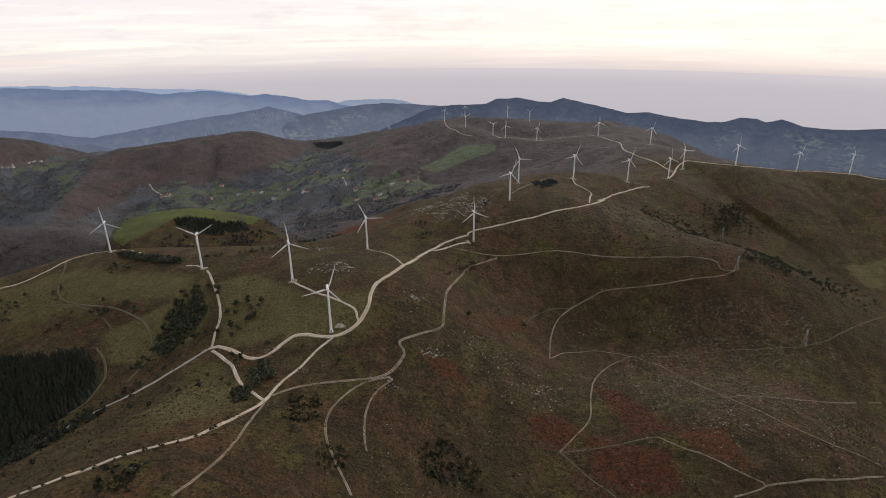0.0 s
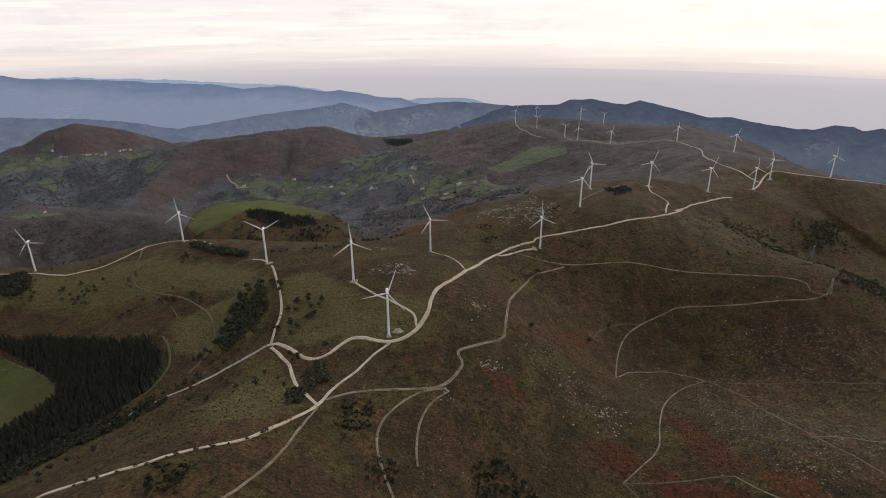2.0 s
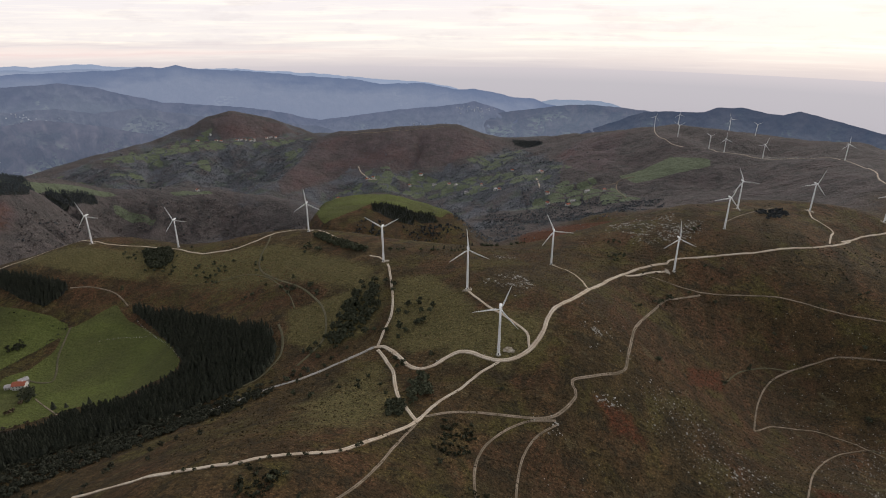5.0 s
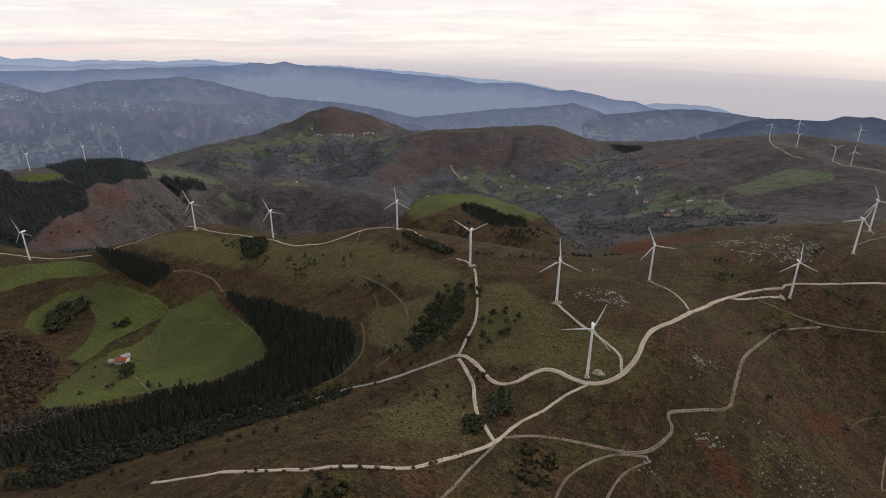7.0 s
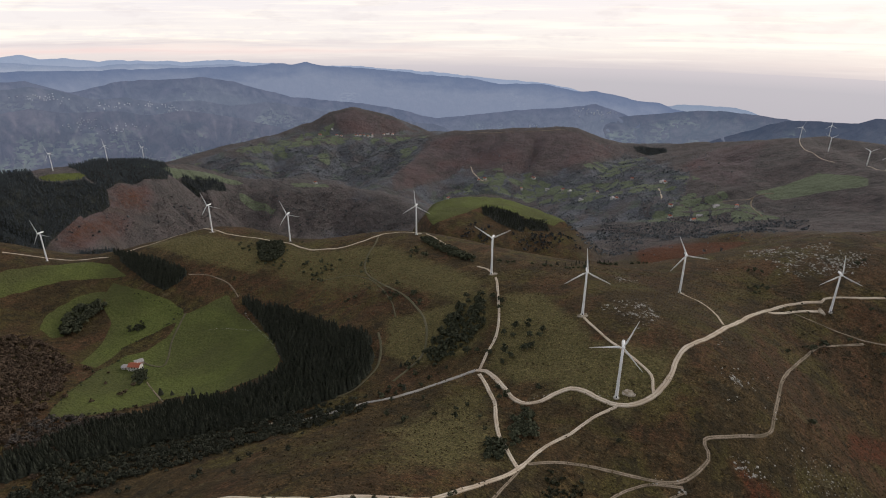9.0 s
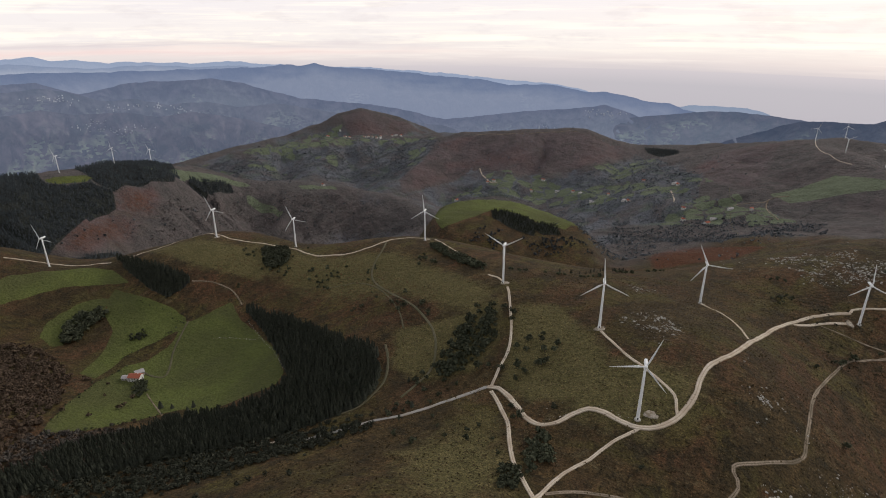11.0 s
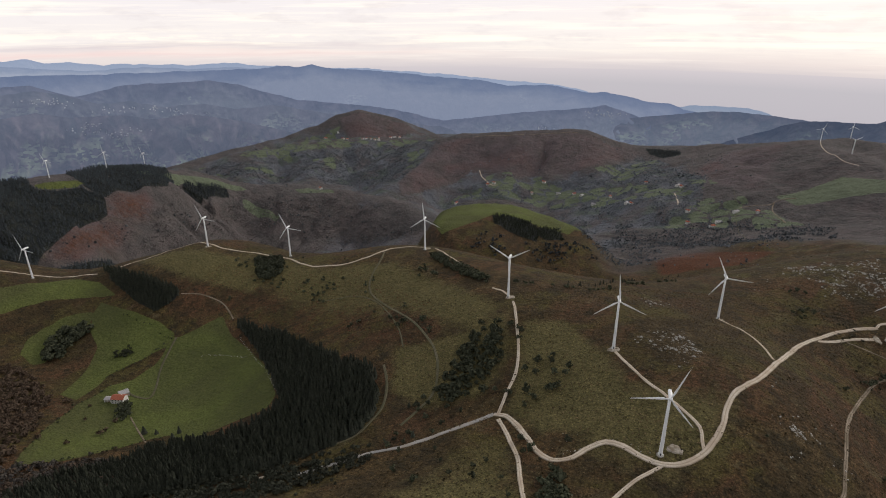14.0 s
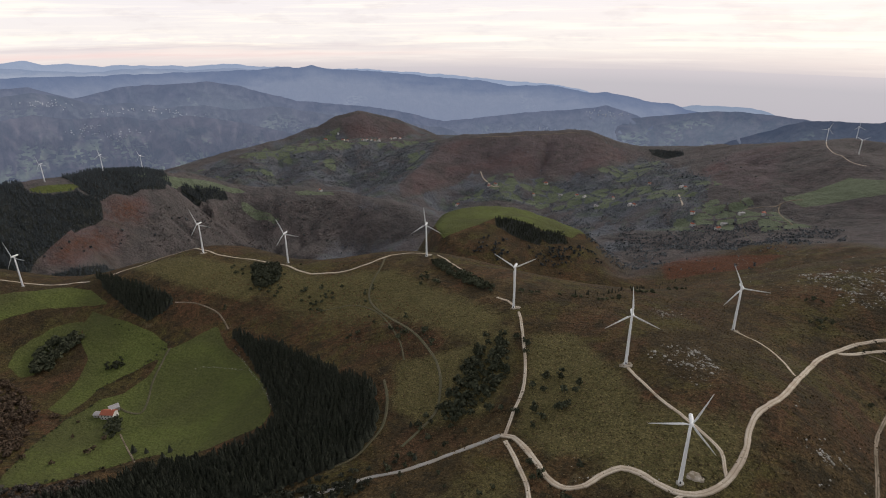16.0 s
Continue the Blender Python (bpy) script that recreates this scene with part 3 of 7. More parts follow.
def flank(x, y, k, line, fall, crown, gully):
    """Height that one ridge gives, cut by gullies that run down its flanks, and how deep in a gully each place lies."""
    best, s, run = np.full(x.shape, 1e9), np.zeros(x.shape), 0.0
    total, weight = np.zeros(x.shape), np.zeros(x.shape)
    for (ax, ay, az), (bx, by, bz) in zip(line, line[1:]):
        dx, dy = bx - ax, by - ay
        n = math.hypot(dx, dy)
        t = np.clip(((x - ax) * dx + (y - ay) * dy) / (n * n), 0, 1)
        d = np.hypot(x - ax - t * dx, y - ay - t * dy)
        m = d < best
        best = np.where(m, d, best)
        s = np.where(m, run + t * n, s)
        w = (d + 4.0) ** -4.0
        total, weight = total + w * (az + (bz - az) * t), weight + w
        run += n
    c = total / weight
    u = s + 0.25 * best + 30 * rough(x, y, 120, 40 + k)
    cut = np.abs(rough(u, best * 0.3, 165, 60 + k))
    small = np.abs(rough(u, best * 0.4, 62, 80 + k))
    far = np.clip((best - 15) / 240, 0, 1)
    h = c - fall * (np.sqrt(best ** 2 + crown ** 2) - crown) - gully * far * (84 * np.clip(0.45 - cut, -0.25, 1) + 34 * np.clip(0.4 - small, -0.2, 1))
    return h, np.clip(1 - cut * 1.6, 0, 1) * far


def meet(a, b, soft=9.0):
    """The higher of two grounds, with a soft hollow where they meet."""
    gap = np.abs(a - b)
    return np.maximum(a, b) + soft * np.log1p(np.exp(-gap / soft)) * np.exp(-gap / 40.0)


def hills_beyond(x, y):
    """Height of the further hills, and how deep in a gully each place lies (0 on a spur, 1 in a gully)."""
    z, deep = -560 - 500 * np.clip((x - 300) / 700, 0, 1) * np.clip((y - 1300) / 500, 0, 1) - 420 * np.clip((-2350 - x) / 450, 0, 1), np.full(x.shape, 0.5)
    for k, r in enumerate(RIDGES):
        h, cut = flank(x, y, k, *r)
        deep = np.where(h > z, cut, deep)
        z = meet(h, z)
    z += rough(x, y, 70, 3) * 3.0 + rough(x, y, 23, 2) * 1.2
    return z - 400 * np.clip((np.hypot(x + 40, y - 90) - 4000) / 500, 0, 1) ** 2, deep


def height(x, y):
    x, y = np.asarray(x, float), np.asarray(y, float)
    z = np.full(x.shape, -200.0)
    for cx, cy, r, h in HILLS:
        z += h * np.exp(-((x - cx) ** 2 + (y - cy) ** 2) / (2 * r * r))
    far = np.clip((np.hypot(x, y) - 700) / 1800, 0, 1)
    z += rough(x, y, 9, 1) * 0.35 + rough(x, y, 23, 2) * 0.7 * (1 + far)
    spur = 1 - np.abs(rough(x + 40 * rough(x, y, 160, 9), y, 330, 4))
    z += far * (rough(x, y, 70, 3) * 5 + rough(x, y, 150, 10) * 10 + (spur - 0.5) * 62 + (0.5 - np.abs(rough(x, y + 30 * rough(x, y, 70, 12), 140, 11))) * 26)
    z = meet(z, flank(x, y, len(RIDGES) - 1, *COAST)[0] + rough(x, y, 23, 2) * 0.8, 6.0)
    w = 1 - inside(x, y, HOME, 75.0)
    w = w * w * (3 - 2 * w)
    if np.any(w > 0):
        z = z + w * (hills_beyond(x, y)[0] - z)
    return z


def grid_mesh(name, co, rows, cols, mat, wrap=False):
    """One sheet from rows x cols points."""
    me = bpy.data.meshes.new(name)
    n = cols if wrap else cols - 1
    i = np.arange(rows - 1)[:, None] * cols
    j = np.arange(n)[None, :]
    k = (j + 1) % cols
    quads = np.stack([i + j, i + k, i + cols + k, i + cols + j], -1).reshape(-1, 4)
    me.vertices.add(rows * cols)
    me.vertices.foreach_set("co", co.reshape(-1).astype(np.float32))
    me.loops.add(quads.size)
    me.loops.foreach_set("vertex_index", quads.reshape(-1).astype(np.int32))
    me.polygons.add(len(quads))
    me.polygons.foreach_set("loop_start", np.arange(0, quads.size, 4, dtype=np.int32))
    me.polygons.foreach_set("use_smooth", np.ones(len(quads), bool))
    me.update()
    me.validate()
    me.materials.append(mat)
    return new(name, me)


COVERS = []


def cover(kind, soft, *pts):
    """A patch of one kind of growth inside an outline."""
    COVERS.append((kind, soft, pts))


cover("grass", 15, (-257, 607), (-223, 620), (-164, 567), (-127, 513), (-133, 480), (-185, 473), (-216, 489), (-235, 548))
cover("grass", 30, (-186, 520), (-129, 537), (-75, 543), (-72, 500), (-100, 457), (-151, 466))
cover("grass", 15, (-363, 547), (-322, 562), (-279, 618), (-248, 553), (-249, 503), (-283, 481), (-329, 491))
cover("grass", 40, (-238, 377), (-211, 451), (-177, 412), (-153, 379), (-159, 344), (-194, 322))
cover("grass", 20, (-888, 601), (-793, 651), (-636, 665), (-632, 611), (-738, 589))
cover("grass", 45, *pt("-715,668 -640,684 -590,690 -480,668 -430,690 -400,640 -450,606 -530,606 -610,622 -690,640"))
cover("grass", 25, (-589, 681), (-485, 718), (-300, 637), (-283, 578), (-375, 605), (-518, 645))
cover("fern", 12, (71, 426), (106, 428), (116, 404), (94, 387), (72, 399))
cover("fern", 12, (120, 403), (144, 385), (179, 371), (174, 333), (138, 336), (115, 358))
cover("fern", 12, (147, 488), (170, 492), (184, 398), (156, 397))
cover("fern", 10, (54, 606), (94, 652), (96, 613), (58, 571))
cover("fern", 12, (184, 398), (227, 390), (230, 348), (199, 367))
cover("fern", 12, (-25, 468), (6, 468), (21, 447), (-4, 442))
cover("fern", 15, (-436, 410), (-432, 435), (-416, 451), (-392, 434), (-417, 407), (-470, 395))
cover("pine", 4, (-612, 560), (-533, 560), (-408, 522), (-366, 513), (-338, 486), (-324, 461), (-321, 429), (-337, 406), (-360, 374), (-428, 324), (-463, 273), (-476, 221), (-506, 234), (-513, 273), (-520, 303), (-501, 343), (-503, 374), (-448, 398), (-427, 431), (-428, 455), (-475, 491), (-552, 535))
cover("pine", 4, (-911, 572), (-883, 570), (-732, 571), (-723, 558), (-730, 533), (-764, 532), (-844, 548))
cover("stone", 60, (198, 603), (292, 691), (396, 681), (474, 656), (380, 495), (229, 376), (184, 439))
cover("stone", 25, (7, 510), (43, 545), (120, 494), (108, 436), (58, 448), (17, 466))
cover("stone", 6, (-25, 471), (6, 477), (1, 466), (-20, 464))
cover("stone", 15, (-155, 609), (-130, 645), (-100, 608), (-103, 562), (-126, 577))
cover("stone", 15, (-55, 938), (7, 966), (42, 955), (38, 890), (-21, 886))
cover("stone", 10, (-179, 742), (-151, 744), (-148, 696), (-170, 699))
cover("stone", 6, (-50, 547), (-29, 553), (-18, 553), (-32, 541))
cover("stone", 20, (-9, 926), (38, 924), (71, 911), (61, 868), (13, 851), (-12, 877))
cover("stone", 30, (328, 2295), (414, 2346), (491, 2306), (430, 2060), (338, 2098))
cover("stone", 15, (-6, 909), (59, 932), (83, 883), (12, 857))



cover("grass", 10, *pt("704,950 794,973 730,880 707,886 702,924"))
cover("meadow", 4, *pt("-638,561 -599,541 -559,531 -493,501 -446,466 -438,449 -453,428 -469,407 -484,390 -509,393 -524,379 -538,350 -543,319 -559,291 -578,305 -618,341 -655,386 -666,426 -653,445 -653,477 -669,507 -650,536"))
cover("meadow", 4, *pt("-824,515 -767,520 -712,523 -670,517 -668,496 -680,467 -688,439 -666,391 -692,387 -722,432 -752,464 -787,475 -817,501"))
cover("meadow", 4, *pt("-818,407 -839,425 -844,448 -841,478 -817,501 -800,484 -808,465 -805,437 -777,415 -784,403"))
cover("meadow", 4, *pt("-948,404 -958,447 -946,484 -919,523 -869,540 -818,533 -855,510 -892,477 -902,438 -906,384"))
cover("fern", 14, *pt("-284,1403 -270,1525 -166,1517 -61,1484 -114,1387 -209,1352 -256,1319"))
AREAS = {
    "pine_a": pt("-1715,600 -1775,760 -1745,845 -1633,815 -1604,856 -1595,907 -1544,931 -1488,899 -1473,840 -1395,725 -1357,670 -1204,583 -1232,503"),
    "round_meadow": pt("-1651,825 -1658,861 -1644,922 -1624,933 -1601,897 -1616,850 -1634,821"),
    "pine_b": pt("-1750,950 -1815,1060 -1900,1240 -1885,1330 -1734,1257 -1586,1136 -1567,984 -1546,933 -1602,918"),
    "crest_meadow": pt("-1667,1090 -1730,1169 -1803,1286 -1801,1409 -1739,1498 -1693,1506 -1726,1438 -1746,1303 -1666,1140"),
    "pine_c": pt("-1759,1307 -1732,1443 -1688,1422 -1658,1277 -1673,1240"),
    "red_a": pt("-1541,930 -1563,981 -1560,1050 -1525,1047 -1476,1002 -1464,932 -1492,880 -1511,916"),
    "red_b": pt("-1424,742 -1488,863 -1451,937 -1409,875 -1328,743 -1352,678"),
    "bare_a": pt("-1447,979 -1534,1071 -1538,1150 -1682,1445 -1576,1551 -1426,1678 -1217,1732 -1059,1704 -1057,1633 -1304,1526 -1282,1103 -1355,1002 -1384,901"),
    "strip": pt("-1668,1456 -1650,1465 -1513,1476 -1510,1458 -1595,1434 -1637,1430"),
    "spur_meadow": pt("-1596,1629 -1574,1678 -1481,1707 -1455,1694 -1516,1660 -1559,1619"),
    "pine_d": pt("-1322,775 -1366,932 -1202,813 -1283,653 -1317,649"),
    "wood_d": pt("-2132,1531 -2597,2000 -2404,2125 -2267,2305 -2121,2489 -1955,2717 -1648,2691 -1534,2382 -1507,2139 -1793,2257 -2018,2043 -2292,1952"),
    "shelf": pt("-2610,2432 -2465,2692 -2360,2775 -2253,2704 -1972,2794 -1823,2984 -1648,2691 -1963,2728 -2138,2509 -2227,2345 -2406,2165 -2489,2148"),
    "slope_fields": pt("-2673,1956 -2437,2157 -2030,2564 -1665,2610 -1542,2323 -1964,2298 -2409,1981"),
    "cone_heather": pt("-2414,2852 -2330,2926 -2165,3069 -2019,3188 -2078,2887 -2235,2722 -2339,2781"),
    "brown": pt("-1498,2142 -1597,2662 -1355,2750 -1023,2874 -842,2931 -675,3030 -783,2666 -903,2570 -1120,2454 -1313,2443 -1390,2227 -1421,2056"),
    "wood_f": pt("-1351,2210 -1217,2374 -993,2473 -758,2588 -680,2947 -441,2592 -318,2345 -294,2111 -302,1881 -544,1922 -601,1852 -889,2293 -1070,2245 -1247,2179"),
    "fields_a": pt("-1192,2275 -1214,2422 -981,2506 -724,2412 -600,2454 -479,2308 -533,2141 -735,2192 -1031,2272"),
    "fields_b": pt("-791,2614 -723,2722 -620,2918 -543,2671 -602,2546 -689,2523"),
    "fields_c": pt("-507,2340 -413,2356 -314,2321 -267,2250 -358,2185 -487,2185"),
    "fields_d": pt("-360,2016 -279,2119 -183,2101 -102,2034 -23,1928 7,1900 -111,1864 -255,1874 -354,1904"),
    "fields_e": pt("-1293,2238 -1189,2321 -1145,2238 -1254,2189"),
    "red_g": pt("-373,2555 -290,2835 -107,2672 -125,2388 -137,2168 -266,2240 -321,2333"),
    "mound": pt("-94,2137 -11,2184 70,2261 122,2225 188,2142 187,2096 40,2074 -32,2058"),
    "pine_block": pt("-689,3063 -657,3085 -529,3071 -514,2999 -596,2977 -657,3013"),
    "knoll_meadow": pt("-716,1195 -688,1168 -645,1246 -637,1309 -602,1332 -529,1330 -471,1360 -470,1403 -440,1440 -560,1600 -780,1600 -900,1420"),
    "knoll_pine_a": pt("-636,1307 -617,1335 -571,1330 -527,1326 -510,1271 -562,1264 -615,1271"),
    "knoll_pine_b": pt("-530,1332 -491,1356 -467,1325 -498,1291 -523,1300"),
    "knoll_wood": pt("-617,1195 -603,1248 -555,1234 -500,1262 -462,1336 -409,1339 -383,1300 -466,1214 -520,1120 -600,1130"),
    "basin": pt("-500,1950 -250,2000 -60,1900 60,1800 40,1600 -100,1560 -300,1650 -470,1720"),
    "glen": pt("-467,1386 -492,1729 -304,1704 -77,1526 -45,1496 -190,1547 -314,1423 -355,1359"),
}
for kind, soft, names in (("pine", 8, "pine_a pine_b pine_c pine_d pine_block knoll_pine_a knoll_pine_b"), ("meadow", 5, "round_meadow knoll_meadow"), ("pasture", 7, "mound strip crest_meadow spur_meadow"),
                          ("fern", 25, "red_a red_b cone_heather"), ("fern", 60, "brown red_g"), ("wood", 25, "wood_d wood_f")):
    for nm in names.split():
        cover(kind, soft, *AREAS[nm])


def plots(x, y, size=62.0):
    """Small fields: the number of the plot that each place lies in, and its distance from the plot's edge."""
    # jittered seeds, each place asks its own cell and the eight round it
    i, j = np.floor(x / size), np.floor(y / (size * 0.8))
    b1, b2, who = np.full(x.shape, 1e9), np.full(x.shape, 1e9), np.zeros(x.shape)
    for p in (-1, 0, 1):
        for q in (-1, 0, 1):
            sx = (i + p + 0.15 + 0.7 * lattice(i + p, j + q, 301)) * size
            sy = (j + q + 0.15 + 0.7 * lattice(i + p, j + q, 302)) * size * 0.8
            dd = np.hypot(x - sx, y - sy)
            near = dd < b1
            b2 = np.where(near, b1, np.minimum(b2, dd))
            who = np.where(near, lattice(i + p, j + q, 303), who)
            b1 = np.where(near, dd, b1)
    return who, (b2 - b1) * 0.5


FIELDS = (("shelf", 0.62), ("slope_fields", 0.16), ("fields_a", 0.55), ("fields_b", 0.6), ("fields_c", 0.65), ("fields_d", 0.72), ("fields_e", 0.6))


def field_cover(x, y):
    """1 inside a mown plot, falling to 0 at its hedge."""
    out = np.zeros(x.shape)
    for nm, share in FIELDS:
        a = np.array(AREAS[nm])
        m = (x > a[:, 0].min() - 40) & (x < a[:, 0].max() + 40) & (y > a[:, 1].min() - 40) & (y < a[:, 1].max() + 40)
        if m.any():
            who, edge = plots(x[m], y[m])
            grown = inside(x[m], y[m], AREAS[nm], 30.0) > 0.5 + 0.25 * (who - 0.5)
            out[m] = np.maximum(out[m], grown * (who < share) * np.clip((edge - 1.0) / 5.0, 0, 1))
    return out


def build_ground():
    fine = np.radians(np.arange(-44.0, 76.0, 0.165))
    side = np.radians(np.arange(80.0, 313.0, 4.0))
    az = np.concatenate([fine, side])
    rad = 25 * np.exp(np.arange(0, math.log(1000 / 25.0), 0.0094))
    rad = np.concatenate([[0.05, 8.0, 16.0], rad, 1000 * np.exp(np.arange(0.001, math.log(4.2), 0.0062)), [4350.0, 4600.0, 4880.0]])
    r, a = np.meshgrid(rad, az, indexing="ij")
    x, y = -40 - np.sin(a) * r, 40 + np.cos(a) * r
    z = height(x, y)
    ob = grid_mesh("ground", np.stack([x, y, z], -1), len(rad), len(az), GROUND, wrap=True)
    kinds = {"fern": 0, "grass": 1, "wood": 2, "stone": 3, "meadow": 4, "moor": 5, "pasture": 6, "pine": 7}
    lay = np.zeros((8, x.size))
    fx, fy = x.reshape(-1), y.reshape(-1)
    for kind, soft, pts in COVERS:
        px, py = [p[0] for p in pts], [p[1] for p in pts]
        m = (fx > min(px) - soft) & (fx < max(px) + soft) & (fy > min(py) - soft) & (fy < max(py) + soft)
        k = kinds[kind]
        lay[k, m] = np.maximum(lay[k, m], inside(fx[m], fy[m], list(pts), soft))
    # land outside HOME takes the haze-tinted moor colours, less so on red bracken
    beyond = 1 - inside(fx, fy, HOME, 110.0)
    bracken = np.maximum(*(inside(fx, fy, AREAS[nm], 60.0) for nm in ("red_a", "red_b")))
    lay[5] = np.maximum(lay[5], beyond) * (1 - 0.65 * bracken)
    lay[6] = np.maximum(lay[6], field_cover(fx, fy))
    # bare woods fill the gullies of the further hills and thin out on their spurs
    m = (beyond > 0.3) & (lay[0] < 0.5)
    deep = hills_beyond(fx[m], fy[m])[1]
    low = np.clip((-300 - z.reshape(-1)[m]) / 120, 0, 1)
    spur = 1 - 0.75 * inside(fx[m], fy[m], AREAS["bare_a"], 60.0)
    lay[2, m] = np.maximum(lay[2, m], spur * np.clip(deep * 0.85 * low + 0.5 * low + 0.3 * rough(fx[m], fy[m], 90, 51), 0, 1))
    for nm, ch in (("cover", (0, 1, 2)), ("stone", (3, 4, 5))):
        at = ob.data.attributes.new(nm, "FLOAT_COLOR", "POINT")
        c = np.zeros((x.size, 4), np.float32)
        for q, k in enumerate(ch):
            c[:, q] = lay[k]
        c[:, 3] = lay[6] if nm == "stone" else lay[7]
        at.data.foreach_set("color", c.reshape(-1))
    return tagged(ob, "open heath hillside of brown bracken and olive turf", "hillside", kind="structure")


build_ground()


def ribbon(name, pts, width, mat, label, lift=0.35, category="track"):
    """A track that follows the land: smooth line through pts, ragged edges, sides that go into the ground."""
    pts = [Vector((*p, 0)) for p in pts]
    line = []
    for i in range(len(pts) - 1):
        p0, p1, p2, p3 = pts[max(i - 1, 0)], pts[i], pts[i + 1], pts[min(i + 2, len(pts) - 1)]
        n = max(2, int((p2 - p1).length / 4))
        for k in range(n):
            t = k / n
            line.append(0.5 * (2 * p1 + (p2 - p0) * t + (2 * p0 - 5 * p1 + 4 * p2 - p3) * t * t + (3 * p1 - p0 - 3 * p2 + p3) * t ** 3))
    line.append(pts[-1])
    c = np.array([p[:2] for p in line])
    d = np.gradient(c, axis=0)
    d /= np.linalg.norm(d, axis=1)[:, None] + 1e-9
    nrm = np.stack([-d[:, 1], d[:, 0]], 1)
    s = np.arange(len(c))
    wl = width / 2 * (1 + 0.16 * rough(s * 4.0, s * 0.0 + width * 31, 11, 5) + 0.1 * rough(s * 4.0, s * 0.0, 4, 6))
    wr = width / 2 * (1 + 0.16 * rough(s * 4.0, s * 0.0 + width * 57, 11, 7) + 0.1 * rough(s * 4.0, s * 0.0, 4, 8))
    cols = []
    for f, drop in ((-1.05, -1.2), (-1, 0), (-0.5, 0.03), (0, 0.06), (0.5, 0.03), (1, 0), (1.05, -1.2)):
        p = c + nrm * ((wl if f > 0 else wr) * f)[:, None]
        cols.append(np.concatenate([p, (height(p[:, 0], p[:, 1]) + lift + drop)[:, None]], 1))
    co = np.stack(cols, 1)
    ob = grid_mesh(name, co, len(c), 7, mat)
    at = ob.data.attributes.new("across", "FLOAT", "POINT")
    at.data.foreach_set("value", np.tile(np.array((-1.1, -1, -0.5, 0, 0.5, 1, 1.1), np.float32), len(c)))
    return tagged(ob, label, category, kind="structure")


ribbon("road_1", pt("-227,486 -217,486 -204,477 -189,463 -177,451 -165,447 -154,453 -149,463 -139,473 -128,473 -116,469 -103,468 -92,473 -83,485 -78,499 -75,517 -75,536 -72,556 -59,591 -49,639 -33,716 -14,761 13,794 34,808"), 3.95, GRAVEL, "pale gravel service road across the heath", 0.50)
ribbon("road_48", pt("34,808 42,818 95,838 161,866 230,914 282,993 265,971 308,1034 366,1103 418,1160"), 2.69, GRAVEL, "pale gravel service road across the heath", 0.50)
ribbon("road_2", pt("466,1216 488,1242 517,1292 543,1344 560,1363 582,1370 601,1338 645,1283 700,1290 805,1318 900,1280 947,1233 1080,1140"), 3.95, GRAVEL, "pale gravel service road across the heath", 0.49)
ribbon("road_3", pt("244,1093 243,1039 262,1012 252,976 241,935"), 2.26, GRAVEL, "pale gravel service road across the heath", 0.48)
ribbon("path_4", pt("105,926 136,981 190,1072"), 2.04, DIRT, "brown dirt track worn through the heath", 0.47)
ribbon("road_5", pt("521,1310 519,1395 513,1468 491,1520 494,1615 517,1730 509,1935 463,2050 400,2095 337,2125 280,2165 232,2210 193,2314"), 2.82, GRAVEL, "pale gravel service road across the heath", 0.46)
ribbon("road_6", pt("109,2333 66,2364 34,2443 10,2551 3,2672"), 2.63, GRAVEL, "pale gravel service road across the heath", 0.45)
ribbon("road_7", pt("-317,244 -289,248 -264,252 -243,254 -229,257 -216,261 -203,266 -192,276 -173,289 -160,299 -149,327 -140,355 -136,375"), 3.2, GRAVEL, "pale gravel service road across the heath", 0.44)
ribbon("road_8", pt("-137,369 -147,379 -162,396 -175,418 -188,442 -206,465 -221,481"), 3.01, GRAVEL, "pale gravel service road across the heath", 0.43)
ribbon("road_9", pt("-137,369 -131,404 -122,425 -116,443 -108,458 -101,468"), 2.54, GRAVEL, "pale gravel service road across the heath", 0.42)
ribbon("road_10", pt("-51,645 -60,673 -77,701 -93,714 -101,719"), 2.26, GRAVEL, "pale gravel service road across the heath", 0.41)
ribbon("road_11", pt("-81,488 -84,497 -88,509 -100,519 -117,531 -135,546 -158,571 -163,577"), 2.26, GRAVEL, "pale gravel service road across the heath", 0.40)
ribbon("road_12", pt("-224,487 -228,510 -232,536 -242,563 -259,597 -278,633 -285,644"), 2.63, GRAVEL, "pale gravel service road across the heath", 0.39)
ribbon("road_13", pt("-291,651 -305,663 -321,670"), 2.26, GRAVEL, "pale gravel service road across the heath", 0.38)
ribbon("road_14", pt("-390,730 -419,752 -447,774 -468,790"), 2.26, GRAVEL, "pale gravel service road across the heath", 0.37)
ribbon("road_15", pt("-1010,463 -990,496 -970,510 -916,539 -895,554"), 3.01, GRAVEL, "pale gravel service road across the heath", 0.36)
ribbon("road_16", pt("-885,578 -852,645 -839,679 -800,676 -762,673 -720,692 -669,702 -621,688 -588,689 -555,701 -534,726 -520,764 -502,782 -478,785"), 3.01, GRAVEL, "pale gravel service road across the heath", 0.35)
ribbon("path_17", pt("-523,746 -511,723 -495,682 -478,654 -454,634 -411,611 -372,590 -336,564 -313,542 -297,517 -289,496 -290,473 -292,454"), 2.35, FAINT, "faint grassy cart track across the slope", 0.34)
ribbon("path_18", pt("-358,521 -339,500 -324,475 -320,457 -321,433 -332,415"), 2.35, FAINT, "faint grassy cart track across the slope", 0.33)
ribbon("road_19", pt("-227,486 -236,476 -249,461 -264,443 -275,430 -295,415 -307,401 -319,386 -335,371"), 3.57, ASPHALT, "narrow grey lane along the wood", 0.32)
